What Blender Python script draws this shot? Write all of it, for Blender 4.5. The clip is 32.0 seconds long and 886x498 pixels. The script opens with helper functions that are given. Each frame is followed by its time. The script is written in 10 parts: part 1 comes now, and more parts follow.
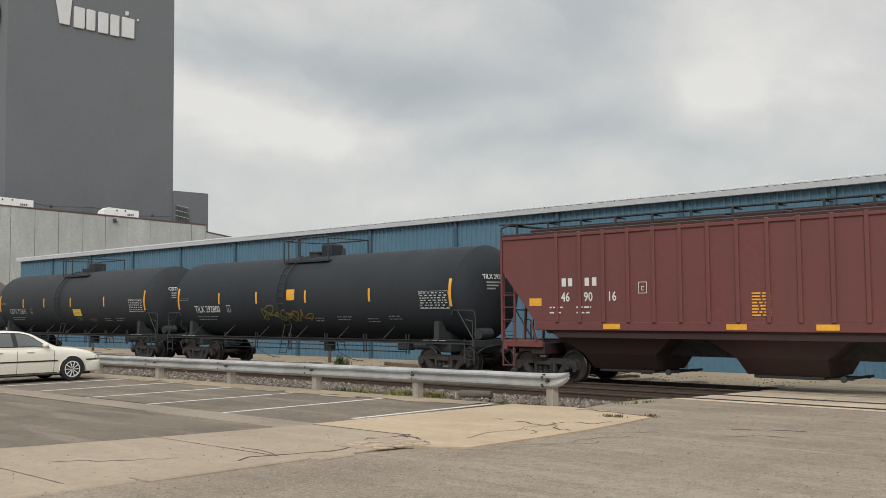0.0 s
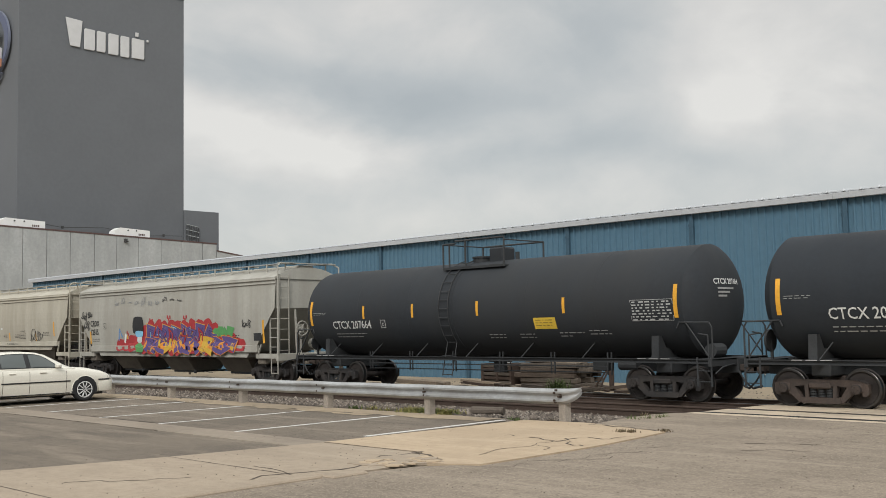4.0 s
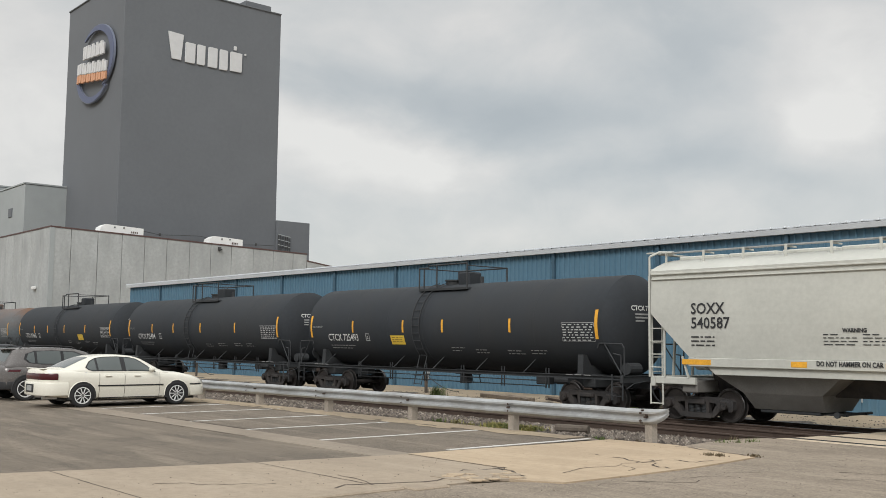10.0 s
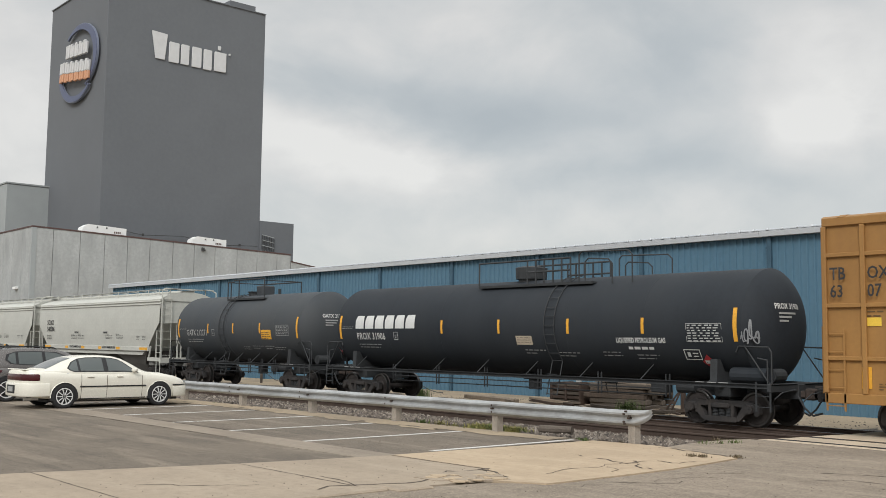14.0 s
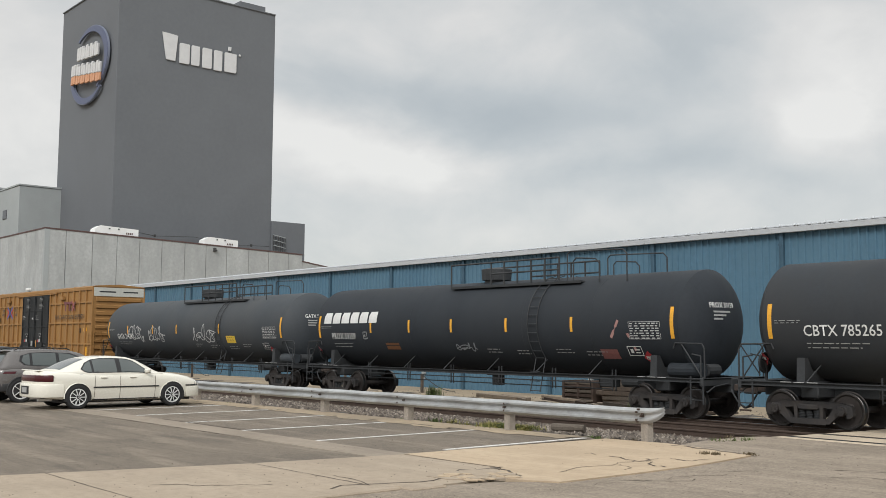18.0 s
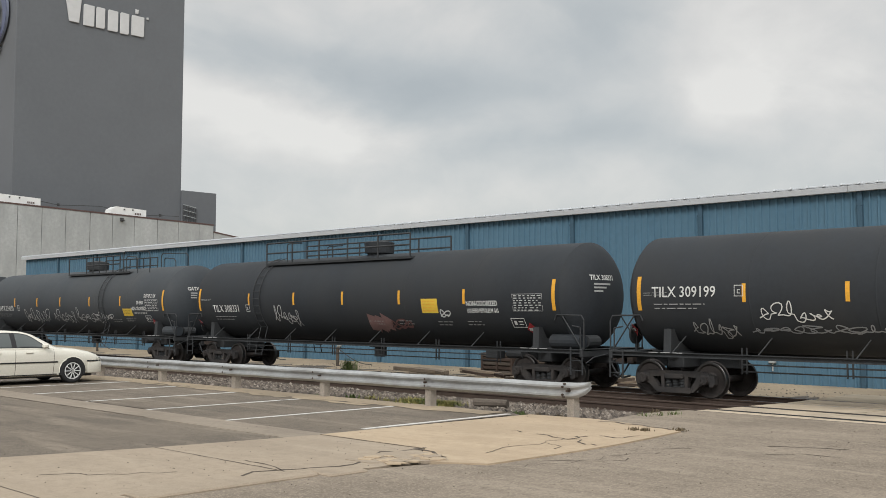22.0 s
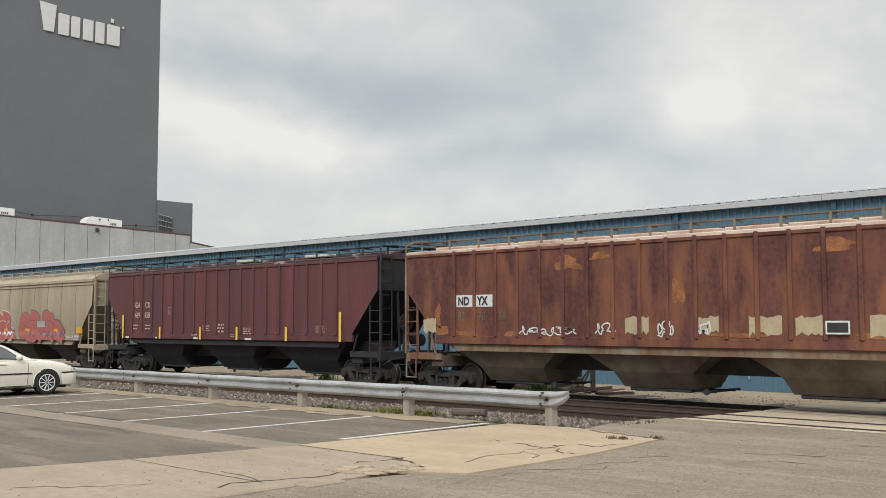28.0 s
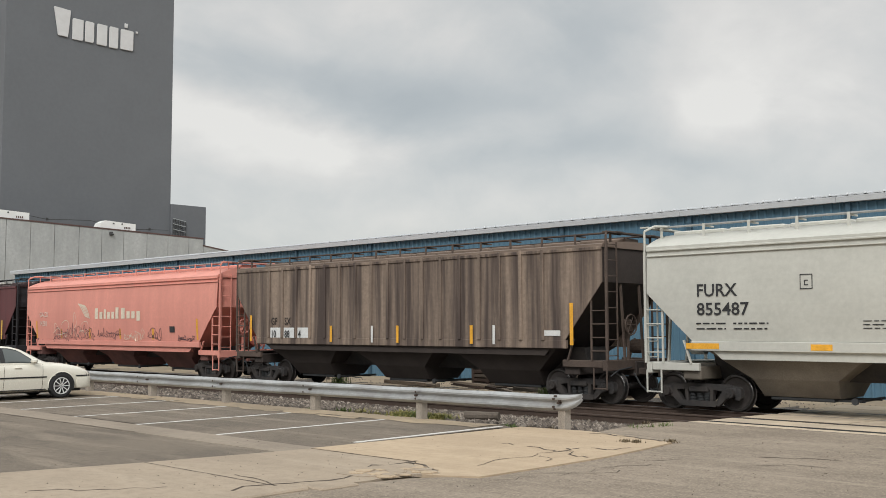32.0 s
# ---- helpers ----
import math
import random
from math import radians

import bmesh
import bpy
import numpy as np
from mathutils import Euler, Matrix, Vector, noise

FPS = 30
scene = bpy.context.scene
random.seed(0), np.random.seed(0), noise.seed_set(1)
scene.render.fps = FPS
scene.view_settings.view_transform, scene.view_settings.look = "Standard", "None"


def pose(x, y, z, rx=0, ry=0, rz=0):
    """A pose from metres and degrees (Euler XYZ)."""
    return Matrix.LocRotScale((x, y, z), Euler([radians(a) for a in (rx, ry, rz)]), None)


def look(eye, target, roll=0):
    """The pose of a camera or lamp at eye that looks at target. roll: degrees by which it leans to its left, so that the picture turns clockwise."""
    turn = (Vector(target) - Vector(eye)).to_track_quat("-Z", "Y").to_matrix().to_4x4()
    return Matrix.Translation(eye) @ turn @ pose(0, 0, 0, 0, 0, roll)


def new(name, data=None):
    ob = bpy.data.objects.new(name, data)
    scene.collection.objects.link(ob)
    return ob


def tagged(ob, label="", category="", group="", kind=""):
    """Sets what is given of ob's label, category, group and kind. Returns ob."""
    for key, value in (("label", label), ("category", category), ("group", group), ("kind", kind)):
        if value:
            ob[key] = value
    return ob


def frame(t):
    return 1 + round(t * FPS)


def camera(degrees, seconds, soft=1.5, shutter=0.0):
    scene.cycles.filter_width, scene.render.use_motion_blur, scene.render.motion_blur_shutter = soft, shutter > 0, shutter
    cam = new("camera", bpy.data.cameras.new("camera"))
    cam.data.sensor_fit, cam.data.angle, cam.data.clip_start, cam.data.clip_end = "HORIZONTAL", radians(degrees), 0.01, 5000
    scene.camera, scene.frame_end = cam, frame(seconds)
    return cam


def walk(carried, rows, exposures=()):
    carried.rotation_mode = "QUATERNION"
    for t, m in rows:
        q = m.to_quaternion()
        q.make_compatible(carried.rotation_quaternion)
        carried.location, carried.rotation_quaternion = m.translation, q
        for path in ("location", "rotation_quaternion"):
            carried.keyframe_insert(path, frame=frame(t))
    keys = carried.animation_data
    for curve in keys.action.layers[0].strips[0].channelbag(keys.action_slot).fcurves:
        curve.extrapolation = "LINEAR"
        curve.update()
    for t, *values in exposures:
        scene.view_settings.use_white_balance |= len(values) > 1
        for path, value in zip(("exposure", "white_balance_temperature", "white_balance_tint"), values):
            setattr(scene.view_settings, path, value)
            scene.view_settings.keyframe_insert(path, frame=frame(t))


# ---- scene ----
EYE_WIDE = (0.335, -0.23, 1.985)
EYE_NEAR = (-0.503, 0.375, 2.015)
cam = camera(47.18, 32.0, 0.8)
# seconds, yaw, pitch, roll
TURNS = [
    (0, 44.15, 3.48, -0.49), (0.5, 44.00, 3.48, -0.47), (1, 43.86, 3.43, -0.46), (1.5, 43.72, 3.47, -0.41), (2, 43.58, 3.57, -0.57),
    (2.5, 43.44, 3.68, -0.68), (3, 43.52, 3.71, -0.90), (3.5, 43.97, 3.89, -1.25), (4, 44.72, 4.41, -1.10), (4.5, 45.60, 4.80, -0.56),
    (6.5, 47.36, 5.08, 0.26), (7, 47.61, 5.17, 0.27), (7.5, 48.01, 5.28, 0.45), (8, 48.44, 5.36, 0.58), (8.5, 48.80, 5.38, 0.64),
    (9, 49.19, 5.37, 0.73), (9.5, 49.51, 5.29, 0.60), (10, 49.67, 5.24, 0.61), (10.5, 49.47, 5.18, 0.68), (11, 49.12, 5.11, 0.76),
    (11.5, 48.82, 5.11, 0.81), (12, 48.70, 5.15, 0.69), (12.5, 48.70, 5.18, 0.63), (13, 48.74, 5.20, 0.64), (13.5, 48.78, 5.26, 0.67),
    (14, 48.78, 5.31, 0.68), (14.5, 48.73, 5.34, 0.73), (15, 48.57, 5.37, 0.73), (15.5, 48.41, 5.34, 0.71), (17.5, 48.95, 5.33, 0.87),
    (18, 49.41, 5.24, 0.35), (18.5, 50.12, 4.87, -0.10), (19, 50.69, 4.43, -0.26), (19.5, 50.61, 4.27, -0.06), (20, 49.61, 4.22, 0.20),
    (20.5, 48.08, 4.04, 0.32), (21, 46.61, 3.72, 0.30), (21.5, 45.55, 3.44, 0.17), (22, 44.57, 3.66, 0.17), (22.5, 44.16, 4.00, 0.02),
    (23, 44.01, 4.26, -0.06), (23.5, 43.90, 4.43, -0.03), (24, 43.82, 4.47, 0.03), (24.5, 43.64, 4.36, 0.05), (25, 43.34, 4.19, 0.05),
    (25.5, 43.08, 4.04, 0.06), (26, 42.90, 3.99, 0.03), (26.5, 42.91, 4.03, 0.03), (28.5, 43.41, 4.23, -0.08), (29, 43.45, 4.26, -0.06),
    (29.5, 43.56, 4.27, -0.08), (30, 43.71, 4.29, -0.03), (30.5, 43.85, 4.32, -0.01), (31, 43.95, 4.37, 0.03), (31.5, 44.00, 4.38, -0.03),
    (32, 44.02, 4.37, -0.14),
]


def aim(eye, yaw, pitch, roll):
    return pose(*eye, 0, 0, yaw) @ pose(0, 0, 0, 90 + pitch) @ pose(0, 0, 0, 0, 0, roll)


# the operator takes one pace forward between 21.5 and 22 s
walk(cam, [(t, aim(EYE_WIDE if t < 21.75 else EYE_NEAR, y, p, r)) for t, y, p, r in TURNS],
     [(0, -0.10, 6350, 10), (1, -0.13, 6350, 10), (2, -0.19, 6345, 10), (3, -0.16, 6340, 10), (4, -0.1, 6330, 10), (7, 0, 6290, 10), (9, 0, 6260, 10), (10, -0.05, 6260, 10), (11, -0.13, 6255, 10), (12, -0.14, 6250, 10),
      (13, -0.07, 6245, 10), (14, -0.04, 6240, 10), (18, 0, 6235, 10), (20, -0.07, 6230, 10), (22, -0.07, 6280, 10), (23, 0.02, 6300, 10), (24, 0.02, 6300, 10), (26, -0.07, 6300, 10), (29, 0.06, 6300, 10), (30, -0.04, 6300, 10), (32, -0.06, 6300, 10)])

# ------------------------------------------------------------ world and light
SUN_EL, SUN_AZ = 38.0, 145.0
world = bpy.data.worlds.new("overcast")
scene.world = world
world.use_nodes = True
wn, wl = world.node_tree.nodes, world.node_tree.links
wn.clear()


def wnode(kind, **kw):
    n = wn.new(kind)
    for k, v in kw.items():
        n.inputs[k].default_value = v
    return n


w_coord = wnode("ShaderNodeTexCoord")
w_sky = wnode("ShaderNodeTexSky")
w_sky.sky_type, w_sky.sun_disc = "NISHITA", False
w_sky.sun_elevation, w_sky.sun_rotation = radians(SUN_EL), radians(SUN_AZ)
w_sep = wnode("ShaderNodeSeparateXYZ")
wl.new(w_coord.outputs["Generated"], w_sep.inputs[0])


def wmath(op, a, b=None, c=None, clamp=False):
    n = wn.new("ShaderNodeMath")
    n.operation, n.use_clamp = op, clamp
    for i, v in enumerate((a, b, c)):
        if v is None:
            continue
        if isinstance(v, (int, float)):
            n.inputs[i].default_value = v
        else:
            wl.new(v, n.inputs[i])
    return n.outputs[0]


def wnoise(scale, detail, distortion, sx=1, sy=1, sz=1, off=(0, 0, 0)):
    m = wn.new("ShaderNodeMapping")
    m.inputs["Scale"].default_value = (sx, sy, sz)
    m.inputs["Location"].default_value = off
    wl.new(w_coord.outputs["Generated"], m.inputs["Vector"])
    n = wnode("ShaderNodeTexNoise", Scale=scale, Detail=detail, Roughness=0.55, Distortion=distortion)
    wl.new(m.outputs[0], n.inputs["Vector"])
    return n.outputs["Fac"]


# cloud banks: bearing from the north axis to the left, height, breadth, depth, how bright
BANKS = [(45, 12.4, 5.5, 2.2, -0.50), (51, 13.6, 5, 1.3, -0.36), (57, 14.6, 5, 1.2, -0.30), (36, 16.2, 4, 3.0, -0.34), (35.5, 9.8, 4, 1.4, -0.34), (39, 12.5, 4, 1.6, -0.12), (41, 9.2, 5, 1.0, -0.16),
         (55.5, 11.4, 6, 2.0, 0.56), (50, 10.0, 6, 1.4, 0.42), (28.3, 11.6, 3.4, 2.0, 0.52), (30.5, 16, 3, 3, 0.30), (25, 15, 5, 4, 0.26), (24, 11, 5, 2.2, 0.34), (52, 17, 6, 2.2, 0.18), (63, 17, 6, 4, 0.24), (74, 12, 9, 6, 0.48),
         (62, 10.5, 5, 2, 0.22), (40, 6.4, 14, 1.4, 0.22), (42, 20, 8, 2.2, -0.12), (29.5, 8.6, 4, 0.9, -0.16), (22, 8, 5, 1.5, 0.18), (17, 14, 5, 5, 0.2)]
w_n1 = wnoise(5.0, 6, 0.5, 1, 1, 1.7)
w_n2 = wnoise(2.2, 5, 0.3, 1, 1, 2.6, (3.1, 1.7, 0.4))
w_n3 = wnoise(13.0, 6, 0.25, 1, 1, 1.35, (1.1, 0.3, 2.0))
w_az = wmath("MULTIPLY", wmath("ARCTAN2", wmath("MULTIPLY", w_sep.outputs[0], -1.0), w_sep.outputs[1]), 57.2958)
w_el = wmath("MULTIPLY", wmath("ARCSINE", w_sep.outputs[2]), 57.2958)
w_az = wmath("ADD", w_az, wmath("MULTIPLY", wmath("SUBTRACT", w_n1, 0.5), 11.0))
w_el = wmath("ADD", w_el, wmath("MULTIPLY", wmath("SUBTRACT", w_n2, 0.5), 6.0))
w_sum = wmath("ADD", wmath("MULTIPLY", wmath("SUBTRACT", w_n1, 0.5), 0.85), wmath("MULTIPLY", wmath("SUBTRACT", w_n3, 0.5), 0.6))
for az, el, ra, re, gain in BANKS:
    da = wmath("DIVIDE", wmath("SUBTRACT", w_az, az), ra)
    de = wmath("DIVIDE", wmath("SUBTRACT", w_el, el), re)
    q = wmath("ADD", wmath("MULTIPLY", da, da), wmath("MULTIPLY", de, de))
    w_sum = wmath("ADD", w_sum, wmath("MULTIPLY", wmath("EXPONENT", wmath("MULTIPLY", q, -1.0)), gain))
w_ramp = wn.new("ShaderNodeValToRGB")
w_fac = wmath("ADD", wmath("MULTIPLY", w_sum, 0.85), 0.52, clamp=True)
wl.new(w_fac, w_ramp.inputs[0])
el = w_ramp.color_ramp.elements
el[0].position, el[0].color = 0.0, (0.438, 0.458, 0.450, 1)
el[1].position, el[1].color = 1.0, (0.80, 0.765, 0.70, 1)
for pos, col in ((0.3, (0.508, 0.52, 0.502, 1)), (0.55, (0.603, 0.597, 0.562, 1)), (0.78, (0.70, 0.673, 0.622, 1))):
    e = el.new(pos)
    e.color = col
# low on the horizon a paler, bluish band of thin cloud
w_mixsky = wn.new("ShaderNodeMixRGB")
w_mixsky.blend_type = "ADD"
w_mixsky.inputs[0].default_value = 0.012
wl.new(w_ramp.outputs[0], w_mixsky.inputs[1])
wl.new(w_sky.outputs[0], w_mixsky.inputs[2])
# an overcast sky grows brighter towards the zenith
w_bg = wnode("ShaderNodeBackground")
w_up = wmath("ADD", wmath("MULTIPLY", wmath("MAXIMUM", wmath("SUBTRACT", w_sep.outputs[2], 0.32), 0.0), 2.2), 0.985)
wl.new(w_up, w_bg.inputs["Strength"])
wl.new(w_mixsky.outputs[0], w_bg.inputs[0])
w_out = wn.new("ShaderNodeOutputWorld")
wl.new(w_bg.outputs[0], w_out.inputs[0])

sun = new("sun", bpy.data.lights.new("sun", "SUN"))
sun.data.energy, sun.data.angle, sun.data.color = 2.1, radians(20), (1.0, 0.965, 0.91)
_se, _sa = radians(SUN_EL), radians(SUN_AZ)
sun.matrix_world = look((0, 0, 60), (-60 * math.sin(_sa) * math.cos(_se), -60 * math.cos(_sa) * math.cos(_se), 60 - 60 * math.sin(_se)))

# ------------------------------------------------------------ materials
MATS = {}


def surf(name, base, rough=0.6, metal=0.0, var=0.12, scale=1.2, fine=30.0, bump=0.15, stain=None, amount=0.0, stain_scale=0.6,
         stretch=(1, 1, 1), sharp=0.12, spec=0.4, random_tint=0.0, bump_dist=0.01, stain_z=None):
    """A worn painted or mineral surface: a base colour that varies at two scales, stains of another colour, fine relief."""
    m = bpy.data.materials.new(name)
    m.use_nodes = True
    n, l = m.node_tree.nodes, m.node_tree.links
    b = n["Principled BSDF"]
    b.inputs["Metallic"].default_value = metal
    b.inputs["Specular IOR Level"].default_value = spec
    co = n.new("ShaderNodeTexCoord")
    mp = n.new("ShaderNodeMapping")
    mp.inputs["Scale"].default_value = stretch
    l.new(co.outputs["Object"], mp.inputs["Vector"])

    def noise_tex(sc, detail, vec):
        t = n.new("ShaderNodeTexNoise")
        t.inputs["Scale"].default_value, t.inputs["Detail"].default_value = sc, detail
        t.inputs["Roughness"].default_value = 0.6
        l.new(vec, t.inputs["Vector"])
        return t.outputs["Fac"]

    big = noise_tex(scale, 5, mp.outputs[0])
    small = noise_tex(fine, 3, co.outputs["Object"])
    mid = n.new("ShaderNodeMath")
    mid.operation = "ADD"
    l.new(big, mid.inputs[0])
    l.new(small, mid.inputs[1])
    ramp = n.new("ShaderNodeMapRange")
    ramp.inputs["From Min"].default_value, ramp.inputs["From Max"].default_value = 0.74, 1.26
    ramp.inputs["To Min"].default_value, ramp.inputs["To Max"].default_value = 1 - var, 1 + var
    l.new(mid.outputs[0], ramp.inputs["Value"])
    col = n.new("ShaderNodeMixRGB")
    col.blend_type, col.inputs[0].default_value = "MULTIPLY", 1.0
    col.inputs[1].default_value = (*base, 1)
    l.new(ramp.outputs[0], col.inputs[2])
    out = col.outputs[0]
    if random_tint:
        inf = n.new("ShaderNodeObjectInfo")
        rr = n.new("ShaderNodeMapRange")
        rr.inputs["To Min"].default_value, rr.inputs["To Max"].default_value = 1 - random_tint, 1 + random_tint
        l.new(inf.outputs["Random"], rr.inputs["Value"])
        c2 = n.new("ShaderNodeMixRGB")
        c2.blend_type, c2.inputs[0].default_value = "MULTIPLY", 1.0
        l.new(out, c2.inputs[1])
        l.new(rr.outputs[0], c2.inputs[2])
        out = c2.outputs[0]
    if stain is not None:
        st = noise_tex(stain_scale, 7, mp.outputs[0])
        sr = n.new("ShaderNodeMapRange")
        mid_v = 0.68 - 0.36 * amount
        sr.inputs["From Min"].default_value, sr.inputs["From Max"].default_value = mid_v - sharp / 2, mid_v + sharp / 2
        l.new(st, sr.inputs["Value"])
        mix = n.new("ShaderNodeMixRGB")
        mix.inputs[2].default_value = (*stain, 1)
        mask = sr.outputs[0]
        if stain_z is not None:  # rust that has run down from the crown
            sp = n.new("ShaderNodeSeparateXYZ")
            l.new(co.outputs["Object"], sp.inputs[0])
            zr_ = n.new("ShaderNodeMapRange")
            zr_.inputs["From Min"].default_value, zr_.inputs["From Max"].default_value = stain_z
            l.new(sp.outputs[2], zr_.inputs["Value"])
            mu = n.new("ShaderNodeMath")
            mu.operation = "MULTIPLY"
            l.new(mask, mu.inputs[0])
            l.new(zr_.outputs[0], mu.inputs[1])
            mask = mu.outputs[0]
        l.new(mask, mix.inputs[0])
        l.new(out, mix.inputs[1])
        out = mix.outputs[0]
    l.new(out, b.inputs["Base Color"])
    ro = n.new("ShaderNodeMapRange")
    ro.inputs["To Min"].default_value, ro.inputs["To Max"].default_value = max(0.02, rough - 0.12), min(1, rough + 0.12)
    l.new(small, ro.inputs["Value"])
    l.new(ro.outputs[0], b.inputs["Roughness"])
    if bump:
        bp = n.new("ShaderNodeBump")
        bp.inputs["Strength"].default_value, bp.inputs["Distance"].default_value = bump, bump_dist
        l.new(mid.outputs[0], bp.inputs["Height"])
        l.new(bp.outputs[0], b.inputs["Normal"])
    MATS[name] = m
    return m


def paving(name, base, dark, light, streak=0.5, grain=0.6, rough=0.9, scale=1.0, crumbs=0.5):
    """Worn paving: broad patches, streaks along the lot, mottling and a coarse visible grain."""
    m = bpy.data.materials.new(name)
    m.use_nodes = True
    n, l = m.node_tree.nodes, m.node_tree.links
    b = n["Principled BSDF"]
    b.inputs["Roughness"].default_value = rough
    b.inputs["Specular IOR Level"].default_value = 0.25
    co = n.new("ShaderNodeTexCoord")

    def layer(sc, detail, stretch, lo, hi, off=0.0, roughness=0.6):
        mp = n.new("ShaderNodeMapping")
        mp.inputs["Scale"].default_value = stretch
        mp.inputs["Location"].default_value = (off, off * 0.7, 0)
        l.new(co.outputs["Object"], mp.inputs["Vector"])
        t = n.new("ShaderNodeTexNoise")
        t.inputs["Scale"].default_value, t.inputs["Detail"].default_value, t.inputs["Roughness"].default_value = sc * scale, detail, roughness
        l.new(mp.outputs[0], t.inputs["Vector"])
        r = n.new("ShaderNodeMapRange")
        r.inputs["From Min"].default_value, r.inputs["From Max"].default_value = lo, hi
        l.new(t.outputs["Fac"], r.inputs["Value"])
        return r.outputs[0], t.outputs["Fac"]

    def mix(fac, col, k):
        nonlocal out
        mx = n.new("ShaderNodeMixRGB")
        mm = n.new("ShaderNodeMath")
        mm.operation = "MULTIPLY"
        mm.inputs[1].default_value = k
        l.new(fac, mm.inputs[0])
        l.new(mm.outputs[0], mx.inputs[0])
        if out is None:
            mx.inputs[1].default_value = (*base, 1)
        else:
            l.new(out, mx.inputs[1])
        mx.inputs[2].default_value = (*col, 1)
        out = mx.outputs[0]
    out = None
    mix(layer(0.45, 6, (1, 1, 1), 0.45, 0.62)[0], dark, 0.55)
    mix(layer(0.8, 5, (0.35, 2.2, 1), 0.50, 0.70, 5.0)[0], light, streak)
    mix(layer(1.1, 5, (0.25, 3.0, 1), 0.52, 0.68, 11.0)[0], dark, streak * 0.8)
    mix(layer(6.0, 5, (1, 1, 1), 0.48, 0.68, 3.0)[0], dark, 0.5)
    fine, raw = layer(38.0, 3, (1, 1, 1), 0.50, 0.66, 7.0, 0.75)
    mix(fine, light, grain)
    mix(layer(21.0, 3, (1, 1, 1), 0.56, 0.68, 17.0, 0.75)[0], dark, grain)
    vor = n.new("ShaderNodeTexVoronoi")
    vor.inputs["Scale"].default_value = 9.0 * scale
    l.new(co.outputs["Object"], vor.inputs["Vector"])
    vr = n.new("ShaderNodeMapRange")
    vr.inputs["From Min"].default_value, vr.inputs["From Max"].default_value = 0.10, 0.05
    l.new(vor.outputs["Distance"], vr.inputs["Value"])
    mix(vr.outputs[0], tuple(c * 0.5 for c in dark), crumbs)
    l.new(out, b.inputs["Base Color"])
    bp = n.new("ShaderNodeBump")
    bp.inputs["Strength"].default_value, bp.inputs["Distance"].default_value = 0.6, 0.012
    l.new(raw, bp.inputs["Height"])
    l.new(bp.outputs[0], b.inputs["Normal"])
    MATS[name] = m
    return m


def glass(name, tint=(0.05, 0.06, 0.06), rough=0.05):
    m = bpy.data.materials.new(name)
    m.use_nodes = True
    b = m.node_tree.nodes["Principled BSDF"]
    b.inputs["Base Color"].default_value = (*tint, 1)
    b.inputs["Roughness"].default_value = rough
    b.inputs["Specular IOR Level"].default_value = 0.7
    b.inputs["Coat Weight"].default_value = 0.3
    MATS[name] = m
    return m


M_ASPHALT = paving("old asphalt", (0.165, 0.137, 0.107), (0.080, 0.068, 0.056), (0.27, 0.225, 0.174), 0.8, 0.9, crumbs=0.7)
M_ROAD = paving("road asphalt", (0.255, 0.210, 0.162), (0.140, 0.114, 0.088), (0.385, 0.322, 0.25), 0.5, 0.85)
M_APRON = paving("weathered concrete", (0.352, 0.286, 0.214), (0.255, 0.208, 0.157), (0.45, 0.375, 0.287), 0.35, 0.4, crumbs=0.3)
M_APRON_NEW = paving("tan concrete", (0.445, 0.345, 0.238), (0.345, 0.265, 0.182), (0.545, 0.44, 0.315), 0.35, 0.3, crumbs=0.25)
M_STRIP = paving("gutter concrete", (0.27, 0.226, 0.178), (0.185, 0.154, 0.12), (0.36, 0.305, 0.24), 0.4, 0.35, crumbs=0.3)
M_CRACK = surf("crack dirt", (0.085, 0.066, 0.05), 0.95, var=0.3)
M_LINE = surf("worn white line", (0.594, 0.576, 0.54), 0.8, var=0.12, scale=2, stain=(0.216, 0.189, 0.162), amount=0.25, stain_scale=3.5, sharp=0.1)
M_SAND = surf("sandy dirt", (0.347, 0.274, 0.186), 0.95, var=0.2, scale=0.5, fine=9, bump=0.5, stain=(0.248, 0.199, 0.14), amount=0.4, stain_scale=0.4, sharp=0.3, bump_dist=0.03)
M_BALLAST = surf("ballast bed", (0.11, 0.095, 0.08), 0.95, var=0.5, scale=6, fine=14, bump=1.0, bump_dist=0.06)
M_RAIL = surf("rusty rail", (0.075, 0.053, 0.042), 0.75, metal=0.3, var=0.25, scale=3)
M_RAILTOP = surf("polished rail head", (0.30, 0.28, 0.27), 0.35, metal=0.9, var=0.1)
M_TIE = surf("creosoted timber", (0.085, 0.065, 0.05), 0.95, var=0.35, scale=3, stretch=(1, 0.2, 1), bump=0.6)
M_PANEL = surf("crossing concrete", (0.507, 0.416, 0.304), 0.9, var=0.14, scale=1.5, stain=(0.365, 0.304, 0.233), amount=0.3, sharp=0.3)
M_GALV = surf("galvanised steel", (0.378, 0.385, 0.385), 0.5, metal=0.25, var=0.16, scale=2.5, fine=12, bump=0.05, stain=(0.264, 0.26, 0.251), amount=0.3, stain_scale=1.2, sharp=0.3)
M_POST = surf("grey timber post", (0.30, 0.265, 0.225), 0.95, var=0.25, scale=3, stretch=(1, 1, 0.2), bump=0.5)
M_BLUE = surf("blue sheet steel", (0.0846, 0.165, 0.233), 0.55, var=0.1, scale=0.4, fine=5, bump=0.03, stain=(0.0975, 0.178, 0.237), amount=0.4, stain_scale=0.3, sharp=0.5, spec=0.3)
M_BLUE_POST = surf("blue downpipe", (0.045, 0.092, 0.132), 0.5, var=0.1)
